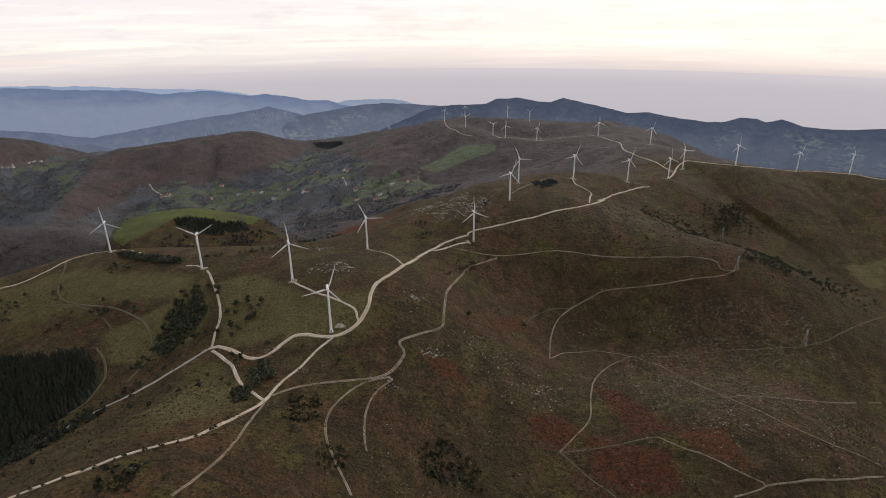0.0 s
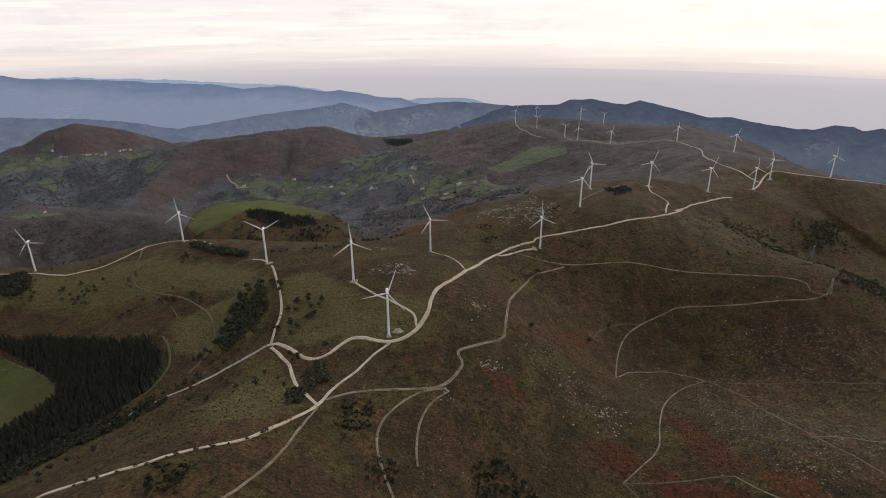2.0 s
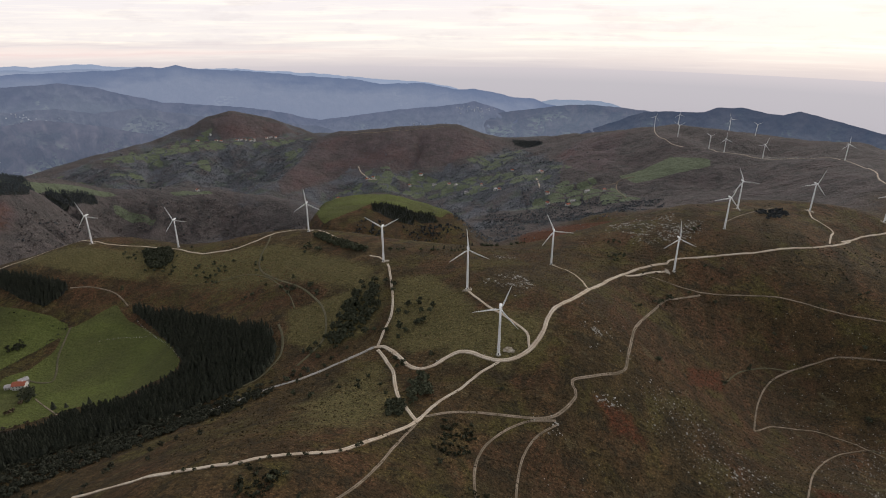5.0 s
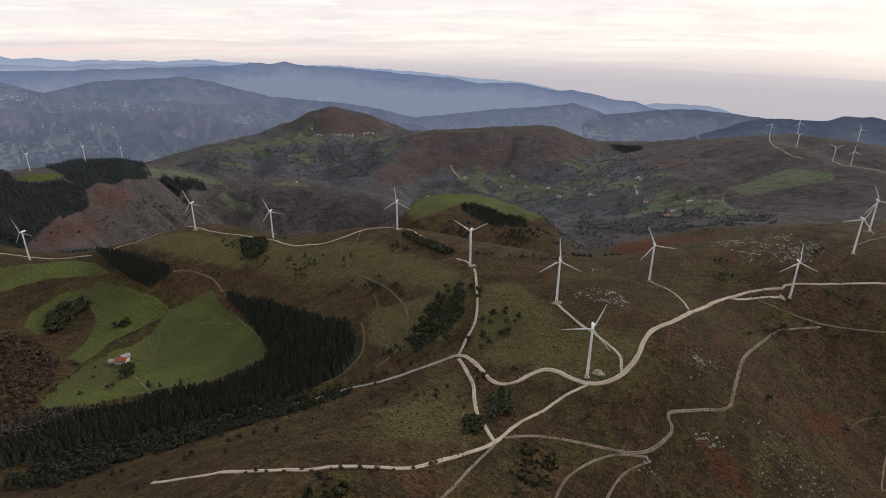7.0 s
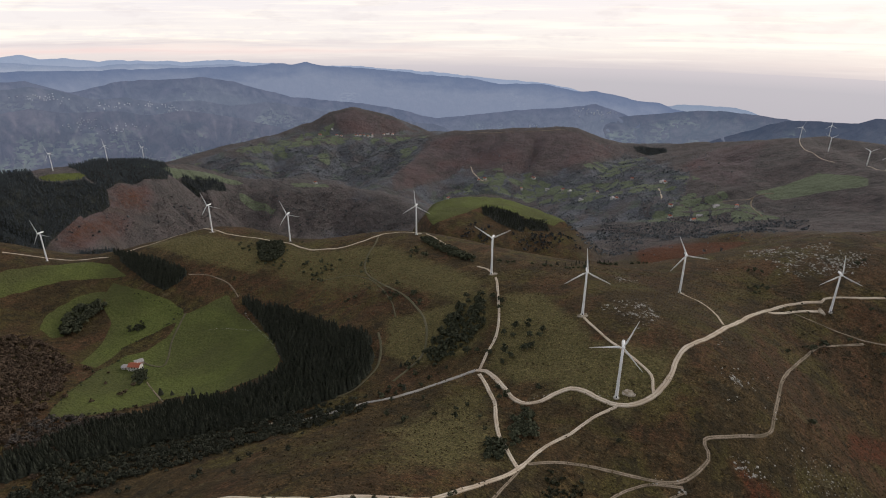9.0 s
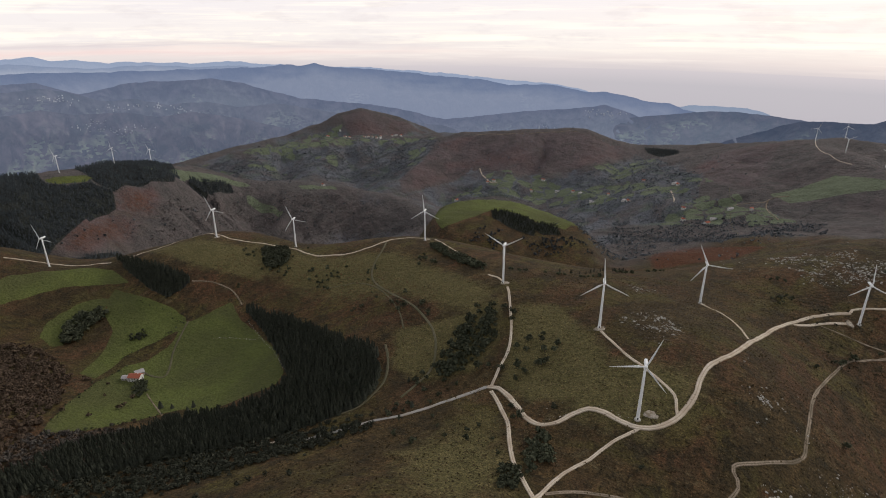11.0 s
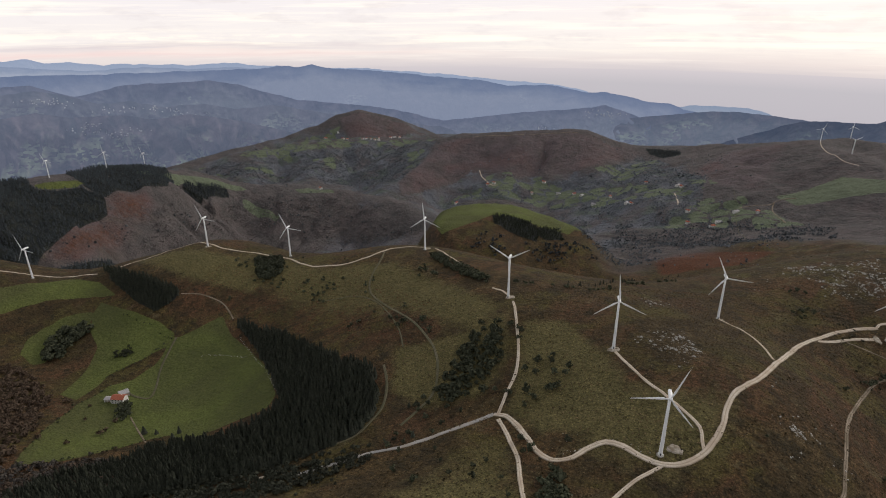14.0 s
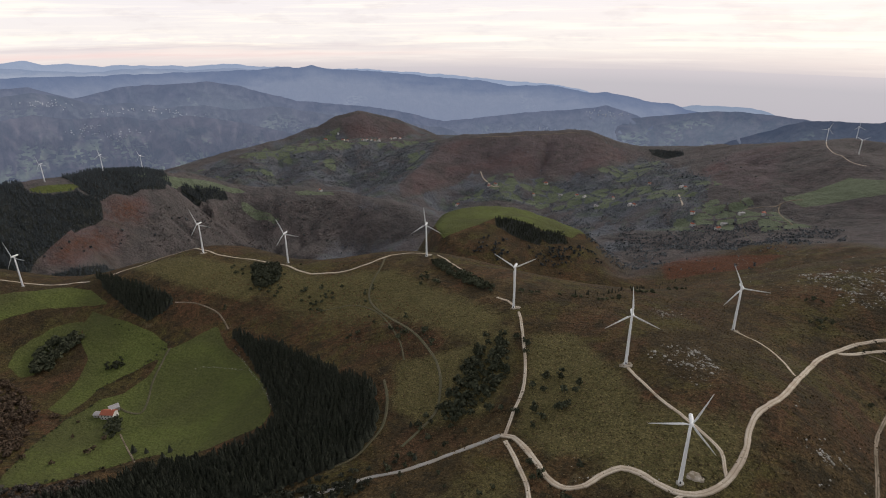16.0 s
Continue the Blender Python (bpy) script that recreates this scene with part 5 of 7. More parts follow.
def make_turbine(phase):
    root = new("wind_turbine")
    bm = bmesh.new()
    tube(bm, [((0, 0, z), r, r, X, Y) for z, r in ((-3, 1.30), (0, 1.27), (11, 1.17), (22, 1.05), (33, 0.92), (HUB - 1.4, 0.82))], 20)
    tower = part("tower", bm, PAINT, root, "tapered white steel tower")
    for z, r in ((14.8, 1.13), (29.5, 0.96)):
        bm = bmesh.new()
        tube(bm, [((0, 0, z - 0.12), r + 0.03, r + 0.03, X, Y), ((0, 0, z + 0.12), r + 0.03, r + 0.03, X, Y)], 20)
        part("flange", bm, PAINT, tower)
    bm = bmesh.new()
    tube(bm, [((0, -1.20, 1.2), 0.5, 1.1, X, Z), ((0, -1.32, 1.2), 0.5, 1.1, X, Z)], 12)
    part("door", bm, DARK, tower, "grey service door")
    bm = bmesh.new()
    tube(bm, [((0, 0, -4), 2.4, 2.4, X, Y), ((0, 0, 0.25), 2.3, 2.3, X, Y), ((0, 0, 0.4), 2.0, 2.0, X, Y)], 24)
    part("footing", bm, CONCRETE, root, "round concrete footing")
    # nacelle lies along y, rotor at its front (-y)
    bm = bmesh.new()
    prof = ((-2.6, 0.8, 0.8), (-2.2, 1.1, 1.1), (-0.5, 1.3, 1.25), (2.5, 1.3, 1.2), (5.0, 1.15, 1.05), (5.8, 0.8, 0.75), (6.0, 0.3, 0.3))
    tube(bm, [((0, y, HUB + 0.1), rx, rz, X, Z) for y, rx, rz in prof], 14)
    nac = part("nacelle", bm, PAINT, root, "white rounded nacelle")
    bm = bmesh.new()
    tube(bm, [((0, 4.2, HUB + 1.2), 0.06, 0.06, X, Y), ((0, 4.2, HUB + 2.6), 0.05, 0.05, X, Y)], 6)
    part("wind_vane", bm, DARK, nac)
    bm = bmesh.new()
    tube(bm, [((0, y, HUB), r, r, X, Z) for y, r in ((-2.4, 1.0), (-3.0, 1.15), (-3.9, 1.1), (-4.6, 0.75), (-4.95, 0.2))], 16)
    part("hub", bm, PAINT, root)
    for k in range(3):
        a = radians(phase + 120 * k)
        out, across = Vector((math.sin(a), 0, math.cos(a))), Vector((math.cos(a), 0, -math.sin(a)))
        c = Vector((0, -3.5, HUB))
        bm = bmesh.new()
        rings = []
        for s, chord, thick, tw, sw in ((0.6, 0.45, 0.45, 0, 0), (2.0, 0.5, 0.45, 10, 0), (4.5, 1.05, 0.24, 16, 0.25), (9, 0.86, 0.17, 11, 0.2), (15, 0.6, 0.11, 6, 0.12), (20, 0.4, 0.07, 3, 0.06), (23, 0.2, 0.04, 2, 0), (23.5, 0.05, 0.02, 2, 0)):
            q = Matrix.Rotation(radians(tw), 3, out)
            rings.append((c + out * s + across * sw, chord * 0.76, thick * 0.9, q @ across, q @ Vector((0, 1, 0))))
        tube(bm, rings, 10)
        part("blade", bm, PAINT, root, "long slender white blade")
    return tagged(root, "white three-bladed wind turbine on a gravel pad", "wind turbine", "wind farm turbines")


FACING = 16.0
PHASES = [make_turbine(p) for p in (20, -5, -25, 60)]
SPOTS = pt("-105,475 -166,582 -102,722 -293,650 -475,774 -673,716 42,793 105,907 134,1030 245,1085 363,1132 553,1335 -1850,1241 -1750,1064 -1697,885 -788,664 -963,499 483,1234 3,2678 89,2426 100,2826 193,2320 232,2216 337,2131 280,2613 389,2700 509,1941 564,1599 645,1277 805,1313 900,1274")
BLADES = (0, 1, 2, 3, 1, 2, 1, 0, 2, 0, 0, 2, 2, 1, 2, 2, 2, 1, 0, 3, 1, 3, 1, 0, 2, 3, 1, 0, 1, 0, 2)
SET = set()
for (x, y), k in zip(SPOTS, BLADES):
    m = pose(x, y, float(height(x, y)), 0, 0, FACING + (x * 7 % 9) - 4)
    if k not in SET:
        PHASES[k].matrix_basis = m
        SET.add(k)
    else:
        copy_thing(PHASES[k], m)


def pad(name, x, y, rx, ry, turn):
    """A levelled patch of gravel that lies on the land, ragged at its edge."""
    vs, n = [], 28
    for f in (0.0, 0.5, 1.0, 1.04):
        for k in range(n):
            a = 2 * math.pi * k / n
            w = f * (1 + 0.12 * math.sin(3 * a + x) + 0.08 * math.sin(7 * a + y))
            u, v = w * rx * math.cos(a), w * ry * math.sin(a)
            px, py = x + u * math.cos(turn) - v * math.sin(turn), y + u * math.sin(turn) + v * math.cos(turn)
            vs.append((px, py, float(height(px, py)) + (0.45 if f <= 1 else -1.0)))
    return tagged(grid_mesh(name, np.array(vs), 4, n, HARDSTAND, wrap=True), "pale gravel hardstanding at a turbine foot", "hardstanding", kind="structure")


pad("hardstanding_1", -98, 483, 4.9, 3.5, 0.0)
pad("hardstanding_2", -165, 580, 4.9, 3.5, 0.4)
pad("hardstanding_3", -291, 651, 4.9, 3.5, 0.8)
pad("hardstanding_4", -99, 722, 3.5, 2.8, 1.2)
pad("hardstanding_5", -476, 782, 5.6, 3.5, 1.6)
pad("hardstanding_6", 34, 789, 5.6, 2.8, 2.0)
pad("hardstanding_7", 245, 1085, 7, 4.2, 2.4)
pad("hardstanding_8", 134, 1030, 6, 3.5, 2.8)
pad("hardstanding_9", 363, 1132, 5.6, 3.5, 3.2)
pad("hardstanding_10", -788, 664, 4.9, 3.5, 3.6)
pad("hardstanding_11", 483, 1234, 7, 4, 1.0)
pad("hardstanding_12", 553, 1335, 7, 4, 0.5)
pad("hardstanding_13", 564, 1599, 8, 4, 0.2)



# ---- plants ----
def leaf_material(name, c1, c2, rough_=0.9):
    def build(t, b):
        a = t.nodes.new("ShaderNodeNewGeometry").outputs["Random Per Island"]
        o = t.nodes.new("ShaderNodeObjectInfo").outputs["Random"]
        col = mix(t, a, c1, c2)
        k = mathn(t, "MULTIPLY_ADD", o, 0.5, 0.75)
        n = t.nodes.new("ShaderNodeCombineColor")
        for i in range(3):
            wire(t, k, n.inputs[i])
        col = mix(t, 1.0, col, n.outputs[0], "MULTIPLY")
        col = mix(t, ramp(t, noisen(t, place(t), 0.05, 3.0), [(0.35, (0, 0, 0)), (0.7, (0.5, 0.5, 0.5))]), col, mix(t, 1.0, col, (0.6, 0.65, 0.62), "MULTIPLY"))
        wire(t, col, b.inputs["Base Color"])
    return material(name, build, rough_, 0, 0.15)


CONIFER = leaf_material("conifer_needles", (0.029, 0.032, 0.023), (0.053, 0.056, 0.038))
SHRUB = leaf_material("shrub_leaves", (0.036, 0.041, 0.024), (0.072, 0.074, 0.043))
BARE = leaf_material("bare_twigs", (0.060, 0.052, 0.044), (0.112, 0.094, 0.080))
GREYLEAF = leaf_material("grey_willow_leaves", (0.028, 0.031, 0.020), (0.056, 0.056, 0.038))
# distant woods: haze mixed into the twig colour, paler and bluer
HAZEWOOD = leaf_material("hazed_wood_twigs", (0.126, 0.140, 0.152), (0.190, 0.192, 0.196))
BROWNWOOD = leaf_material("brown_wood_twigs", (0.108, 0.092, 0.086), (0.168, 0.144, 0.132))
# needle colour lightened and cooled in place of haze
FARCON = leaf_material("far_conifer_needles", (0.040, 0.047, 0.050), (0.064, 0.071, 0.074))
RUSSET = leaf_material("russet_leaves", (0.056, 0.040, 0.027), (0.098, 0.066, 0.044))
TUFT = leaf_material("heath_tufts", (0.034, 0.025, 0.012), (0.150, 0.108, 0.054))
TUFT_RED = leaf_material("bracken_tufts", (0.075, 0.026, 0.015), (0.125, 0.046, 0.025))
GORSE = leaf_material("gorse", (0.022, 0.024, 0.013), (0.042, 0.042, 0.022))
BARK = material("bark", speckled((0.05, 0.04, 0.03), (0.09, 0.075, 0.06), 6.0, None, 1, 0.5, 0.05), 0.95)
ROCK = material("limestone", speckled((0.26, 0.245, 0.22), (0.44, 0.42, 0.38), 1.2, (0.16, 0.15, 0.12), 0.5, 0.5, 0.2), 0.95)


def quad_cloud(rng, lumps, n, size, lift=0.0):
    """Small leaf clumps on and in a few lumps of (x, y, z, radius): arrays of points and quads."""
    vs = []
    for _ in range(n):
        x, y, z, r = lumps[rng.integers(len(lumps))]
        d = rng.normal(size=3)
        d /= np.linalg.norm(d)
        d[2] = (abs(d[2]) if lift else d[2]) * 0.85 + 0.1
        c = np.array([x, y, z]) + d * r * rng.uniform(0.6, 1.05)
        u = np.cross(d, rng.normal(size=3))
        u /= np.linalg.norm(u) + 1e-9
        w = np.cross(d, u) + d * rng.uniform(-0.7, 0.7)
        s = size * rng.uniform(0.6, 1.3)
        k = rng.uniform(0.5, 1.0, 4)
        vs += [c - u * s * k[0] - w * s * k[1], c + u * s * k[1] - w * s * k[2], c + u * s * k[2] + w * s * k[3], c - u * s * k[3] + w * s * k[0]]
    vs = np.array(vs)
    return vs, np.arange(len(vs)).reshape(-1, 4)


def conifer_cloud(rng, h, r, tiers, per):
    vs = []
    for i in range(tiers):
        f = i / tiers
        z, rr = h * (0.12 + 0.86 * f), r * (1 - f) ** 0.8 + r * 0.08
        for k in range(per):
            a = 2 * math.pi * (k + rng.uniform(-0.3, 0.3)) / per + i
            o, t = np.array([math.cos(a), math.sin(a), 0]), np.array([-math.sin(a), math.cos(a), 0])
            L, wd, drop = rr * rng.uniform(0.75, 1.15), rr * 0.62 + r * 0.06, h * 0.09 * rng.uniform(0.6, 1.3)
            vs += [np.array([0, 0, z + h * 0.05]) + t * r * 0.1, o * L * 0.55 - t * wd + (0, 0, z - drop * 0.3), o * L + (0, 0, z - drop), o * L * 0.55 + t * wd + (0, 0, z - drop * 0.4)]
    vs = np.array(vs)
    return vs, np.arange(len(vs)).reshape(-1, 4)


def cloud_mesh(name, vs, qs, mat):
    me = bpy.data.meshes.new(name)
    me.vertices.add(len(vs))
    me.vertices.foreach_set("co", vs.reshape(-1).astype(np.float32))
    me.loops.add(qs.size)
    me.loops.foreach_set("vertex_index", qs.reshape(-1).astype(np.int32))
    me.polygons.add(len(qs))
    me.polygons.foreach_set("loop_start", np.arange(0, qs.size, qs.shape[1], dtype=np.int32))
    me.update()
    me.materials.append(mat)
    return me


def scatter(name, templates, x, y, size, mat, label, category, rng, sink=0.0, flat=1.0):
    """Many plants of one kind as one object of stuff."""
    z = height(x, y)
    vs, qs, base = [], [], 0
    pick = rng.integers(len(templates), size=len(x))
    ang = rng.uniform(0, 2 * math.pi, len(x))
    for k, (tv, tq) in enumerate(templates):
        m = pick == k
        if not m.any():
            continue
        c, s = np.cos(ang[m])[:, None], np.sin(ang[m])[:, None]
        sz = size[m][:, None]
        px = (tv[None, :, 0] * c - tv[None, :, 1] * s) * sz + x[m][:, None]
        py = (tv[None, :, 0] * s + tv[None, :, 1] * c) * sz + y[m][:, None]
        pz = tv[None, :, 2] * sz * flat + z[m][:, None] - sink
        v = np.stack([px, py, pz], -1).reshape(-1, 3)
        q = (tq[None] + (np.arange(m.sum()) * len(tv))[:, None, None] + base).reshape(-1, tq.shape[1])
        base += len(v)
        vs.append(v)
        qs.append(q)
    if not vs:
        return None
    ob = new(name, cloud_mesh(name, np.concatenate(vs), np.concatenate(qs), mat))
    return tagged(ob, label, category, kind="stuff")


def fill(outline, gap, rng, edge=0.0):
    """Places about gap metres apart inside an outline."""
    p = np.array(outline)
    n = int((np.ptp(p[:, 0]) + 1) * (np.ptp(p[:, 1]) + 1) / gap ** 2)
    x, y = rng.uniform(p[:, 0].min(), p[:, 0].max(), n), rng.uniform(p[:, 1].min(), p[:, 1].max(), n)
    k = inside(x, y, list(outline), 4.0) + rng.normal(0, edge, n) > 0.5
    return x[k], y[k]


def along(line, gap, spread, rng):
    p = np.array(line)
    seg = np.hypot(*np.diff(p, axis=0).T)
    d = np.concatenate([[0], np.cumsum(seg)])
    s = np.arange(0, d[-1], gap)
    s = s + rng.uniform(-0.4, 0.4, len(s)) * gap
    return np.interp(s, d, p[:, 0]) + rng.normal(0, spread, len(s)), np.interp(s, d, p[:, 1]) + rng.normal(0, spread, len(s))


rng = np.random.default_rng(7)
T_CON = [conifer_cloud(rng, 1.0, r, 8, 5) for r in (0.17, 0.21, 0.15, 0.24)]
T_ROUND = [quad_cloud(rng, [(0, 0, 0.55, 0.32), (0.2, 0.1, 0.42, 0.25), (-0.2, -0.08, 0.45, 0.24), (0.02, -0.2, 0.36, 0.24), (-0.05, 0.2, 0.38, 0.22)], 54, 0.11) for _ in range(5)]
T_CONFAR = [conifer_cloud(rng, 1.0, r, 5, 4) for r in (0.20, 0.25, 0.18)]
T_LOW = [quad_cloud(rng, [(0, 0, 0.3, 0.42), (0.3, 0.1, 0.2, 0.3), (-0.25, -0.15, 0.22, 0.3)], 16, 0.2) for _ in range(6)]
T_FAR = [quad_cloud(rng, [(0, 0, 0.5, 0.36), (0.15, 0.1, 0.35, 0.3)], 9, 0.25, 1.0) for _ in range(5)]
T_TUFT = [quad_cloud(rng, [(0, 0, 0.1, 0.45)], 5, 0.3) for _ in range(6)]


def rock_template(rng):
    bm = bmesh.new()
    bmesh.ops.create_icosphere(bm, subdivisions=1, radius=1.0)
    for v in bm.verts:
        v.co = Vector(v.co[:]) * rng.uniform(0.65, 1.15)
        v.co.z *= 0.6
    vs = np.array([v.co[:] for v in bm.verts])
    qs = np.array([[v.index for v in f.verts] for f in bm.faces])
    bm.free()
    return vs, qs


T_ROCK = [rock_template(rng) for _ in range(6)]


# trees that stand alone
def make_tree(name, label, category, group, cloud, mat, trunk_h, trunk_r):
    root = new(name)
    bm = bmesh.new()
    tube(bm, [((0, 0, -0.8), trunk_r * 1.3, trunk_r * 1.3, X, Y), ((0.02, 0, trunk_h * 0.5), trunk_r, trunk_r, X, Y), ((0, 0.03, trunk_h), trunk_r * 0.5, trunk_r * 0.5, X, Y)], 7)
    for k in range(4):
        a = k * 1.7
        d = Vector((math.cos(a), math.sin(a), 0.9)).normalized()
        s = Vector((0, 0, trunk_h * (0.55 + 0.1 * k)))
        e = s + d * trunk_h * 0.5
        tube(bm, [(s, trunk_r * 0.45, trunk_r * 0.45, X, Y), (e, trunk_r * 0.12, trunk_r * 0.12, X, Y)], 5)
    part("trunk", bm, BARK, root)
    crown = new("crown", cloud_mesh("crown", cloud[0], cloud[1], mat))
    crown.parent = root
    return tagged(root, label, category, group)


def big_round(rng, n=150):
    l = [(rng.uniform(-0.28, 0.28), rng.uniform(-0.28, 0.28), rng.uniform(0.36, 0.7), rng.uniform(0.17, 0.3)) for _ in range(8)]
    return quad_cloud(rng, l, n, 0.085)


SHRUBS = [make_tree("shrub", "dark green rounded shrub on open grass", "shrub", "scattered shrubs", (lambda c: (c[0] * (5.2, 5.2, 5.4), c[1]))(big_round(rng)), SHRUB, 2.4, 0.16) for _ in range(5)]
PINES = [make_tree("pine_tree", "dark green conifer standing alone", "tree", "lone conifers", (lambda c: (c[0] * (8.5, 8.5, 8.5), c[1]))(conifer_cloud(rng, 1.0, 0.3, 12, 9)), CONIFER, 7.5, 0.2) for _ in range(2)]
USED = {}


def plant(kinds, spots, lo, hi):
    for i, (x, y) in enumerate(spots):
        src = kinds[(i * 5 + len(spots)) % len(kinds)]
        s = lo + (hi - lo) * ((i * 0.618) % 1)
        m = pose(x, y, float(height(x, y)) - 0.1, 0, 0, i * 77 % 360)
        if src.name not in USED:
            USED[src.name] = True
            src.matrix_basis = m
            src.scale = (s, s, s)
        else:
            c = copy_thing(src, m)
            c.scale = (s, s, s * (0.85 + 0.3 * ((i * 0.37) % 1)))


plant(SHRUBS, pt("-256,542 -225,539 -215,537 -220,552 -209,554 -210,561 -199,538 -191,540 -214,514 -205,507 -198,518 -194,520 -192,524 -208,498 -226,508 -238,510 -247,508 -192,549"), 1.05, 1.75)
plant(SHRUBS, pt("-176,401 -205,411 -221,409 -239,394 -261,401 -206,431 -194,461 -186,448 -183,451 -163,467 -262,453 -278,446 -267,484 -254,482 -278,468 -285,484 -292,478 -261,465 -276,435 -285,427 -287,442 -342,485"), 0.75, 1.4)
plant(PINES, pt("-300,478 -274,445"), 0.6, 0.8)
plant(SHRUBS, pt("-698,649 -716,658 -703,666 -698,656 -626,637 -613,636 -620,646 -612,644 -576,651 -560,639 -581,653 -561,664 -541,630 -546,644 -542,648 -542,654 -532,651 -550,630 -449,616 -448,582 -441,589 -529,666 -491,664 -489,676 -436,712 -431,697 -414,705 -360,595 -341,573 -394,593 -383,589 -652,629 -652,586 -404,622 -694,697 -638,707 -568,715"), 0.5, 1.0)
plant(SHRUBS, pt("-296,479 -289,475 -248,435 -211,423 -188,417 -236,422 -272,424 -118,269 -174,256 -170,263 -154,251 -106,333 -101,385 -49,524 -92,434"), 0.6, 1.1)
plant(SHRUBS, pt("35,729 30,719 39,737 91,756 125,678 127,684 96,628 6,677 235,653"), 0.8, 1.4)
plant(SHRUBS, pt("22,711 27,712 37,734 40,733 60,757 -44,851 -37,856 -29,851 65,891 71,900"), 0.9, 1.5)
plant(PINES, pt("-524,390 -497,389 -502,399"), 0.8, 1.1)
plant(PINES, pt("-550,292 -537,386 -422,416"), 1.0, 1.2)
plant(SHRUBS, pt("-26,815 -20,808 -30,804 99,811 248,807 258,813 244,736 155,737 26,564 78,810"), 0.9, 1.5)
x, y = fill(pt("-612,560 -533,560 -408,522 -366,513 -338,486 -324,461 -321,429 -337,406 -360,374 -428,324 -463,273 -476,221 -506,234 -513,273 -520,303 -501,343 -503,374 -448,398 -427,431 -428,455 -475,491 -552,535"), 2.7, rng, 0.12)
scatter("plantation", T_CON, x, y, rng.uniform(8.5, 13.5, len(x)), CONIFER, "dense dark conifer plantation below a meadow", "wood", rng, 0.3, 1)
x, y = fill(pt("-911,572 -883,570 -732,571 -723,558 -730,533 -764,532 -844,548"), 2.7, rng, 0.12)
scatter("plantation", T_CON, x, y, rng.uniform(8, 11, len(x)), CONIFER, "dark strip of conifers beside a field", "wood", rng, 0.3, 1)
x, y = fill(pt("-288,517 -294,545 -289,575 -279,599 -257,561 -248,527 -259,508 -267,489 -282,493"), 3.9, rng, 0.55)
scatter("wood", T_ROUND, x, y, rng.uniform(5, 9, len(x)), SHRUB, "dark broadleaf thicket on the slope", "wood", rng, 0.3, 1)
x, y = fill(pt("-700,674 -672,699 -630,662 -632,636 -653,635"), 3.2, rng, 0.12)
scatter("wood", T_ROUND, x, y, rng.uniform(6, 9, len(x)), SHRUB, "round clump of dark trees on the ridge", "wood", rng, 0.3, 1)
x, y = fill(pt("-454,749 -438,758 -387,724 -338,695 -334,681 -369,694 -423,726"), 3.4, rng, 0.12)
scatter("wood", T_ROUND, x, y, rng.uniform(5, 9, len(x)), SHRUB, "belt of dark trees along the ridge road", "wood", rng, 0.3, 1)
x, y = fill(pt("-451,211 -474,266 -436,329 -360,374 -294,415 -284,408 -314,355 -349,319 -389,275 -408,230"), 3.4, rng, 0.25)
scatter("wood", T_ROUND, x, y, rng.uniform(3, 6.5, len(x)), GREYLEAF, "grey willow scrub along the lane", "wood", rng, 0.3, 1)
x, y = fill(pt("-557,288 -538,317 -520,339 -495,340 -494,295 -513,254 -532,241"), 3.8, rng, 0.25)
scatter("wood", T_ROUND, x, y, rng.uniform(4, 8, len(x)), BARE, "bare grey-brown winter woodland in the dell", "wood", rng, 0.3, 1)
x, y = fill(pt("-808,342 -817,377 -781,389 -757,390 -683,377 -596,313 -562,290 -524,259 -532,241"), 4, rng, 0.25)
scatter("wood", T_ROUND, x, y, rng.uniform(4, 8, len(x)), RUSSET, "russet winter woodland in the dell", "wood", rng, 0.3, 1)
x, y = fill(pt("-535,283 -530,333 -450,338 -468,289 -487,248 -509,236 -524,257"), 3.8, rng, 0.25)
scatter("wood", T_ROUND, x, y, rng.uniform(4, 8, len(x)), RUSSET, "russet scrub mixed among conifers", "wood", rng, 0.3, 1)
x, y = fill(pt("-784,415 -812,438 -818,463 -803,482 -786,479 -783,450 -767,426"), 4.2, rng, 0.12)
scatter("wood", T_ROUND, x, y, rng.uniform(8, 12, len(x)), SHRUB, "dark trees in a gully between meadows", "wood", rng, 0.3, 1)
x, y = fill(pt("-726,463 -714,482 -694,473 -703,456"), 4, rng, 0.12)
scatter("wood", T_ROUND, x, y, rng.uniform(4, 6, len(x)), SHRUB, "dark thicket in the meadow", "wood", rng, 0.3, 1)
x, y = fill(pt("-616,403 -614,414 -589,407 -582,390 -600,391"), 4, rng, 0.12)
scatter("wood", T_ROUND, x, y, rng.uniform(5, 8, len(x)), SHRUB, "dark trees below the farmhouse", "wood", rng, 0.3, 1)
x, y = fill(pt("-167,423 -162,441 -146,427 -140,398 -148,388"), 3.6, rng, 0.12)
scatter("wood", T_ROUND, x, y, rng.uniform(5, 8, len(x)), SHRUB, "dark thicket beside the track fork", "wood", rng, 0.3, 1)
x, y = fill(pt("-167,386 -157,395 -146,367 -157,362"), 3.6, rng, 0.12)
scatter("wood", T_ROUND, x, y, rng.uniform(4, 7, len(x)), SHRUB, "dark thicket beside the track fork", "wood", rng, 0.3, 1)
x, y = fill(pt("-120,367 -103,381 -94,351 -108,344"), 3.2, rng, 0.45)
scatter("gorse", T_LOW, x, y, rng.uniform(2.5, 4.5, len(x)), GORSE, "dark gorse thicket on the heath", "gorse", rng, 0.3, 1)
x, y = fill(pt("-21,359 1,375 26,355 21,330 -12,327"), 3.6, rng, 0.45)
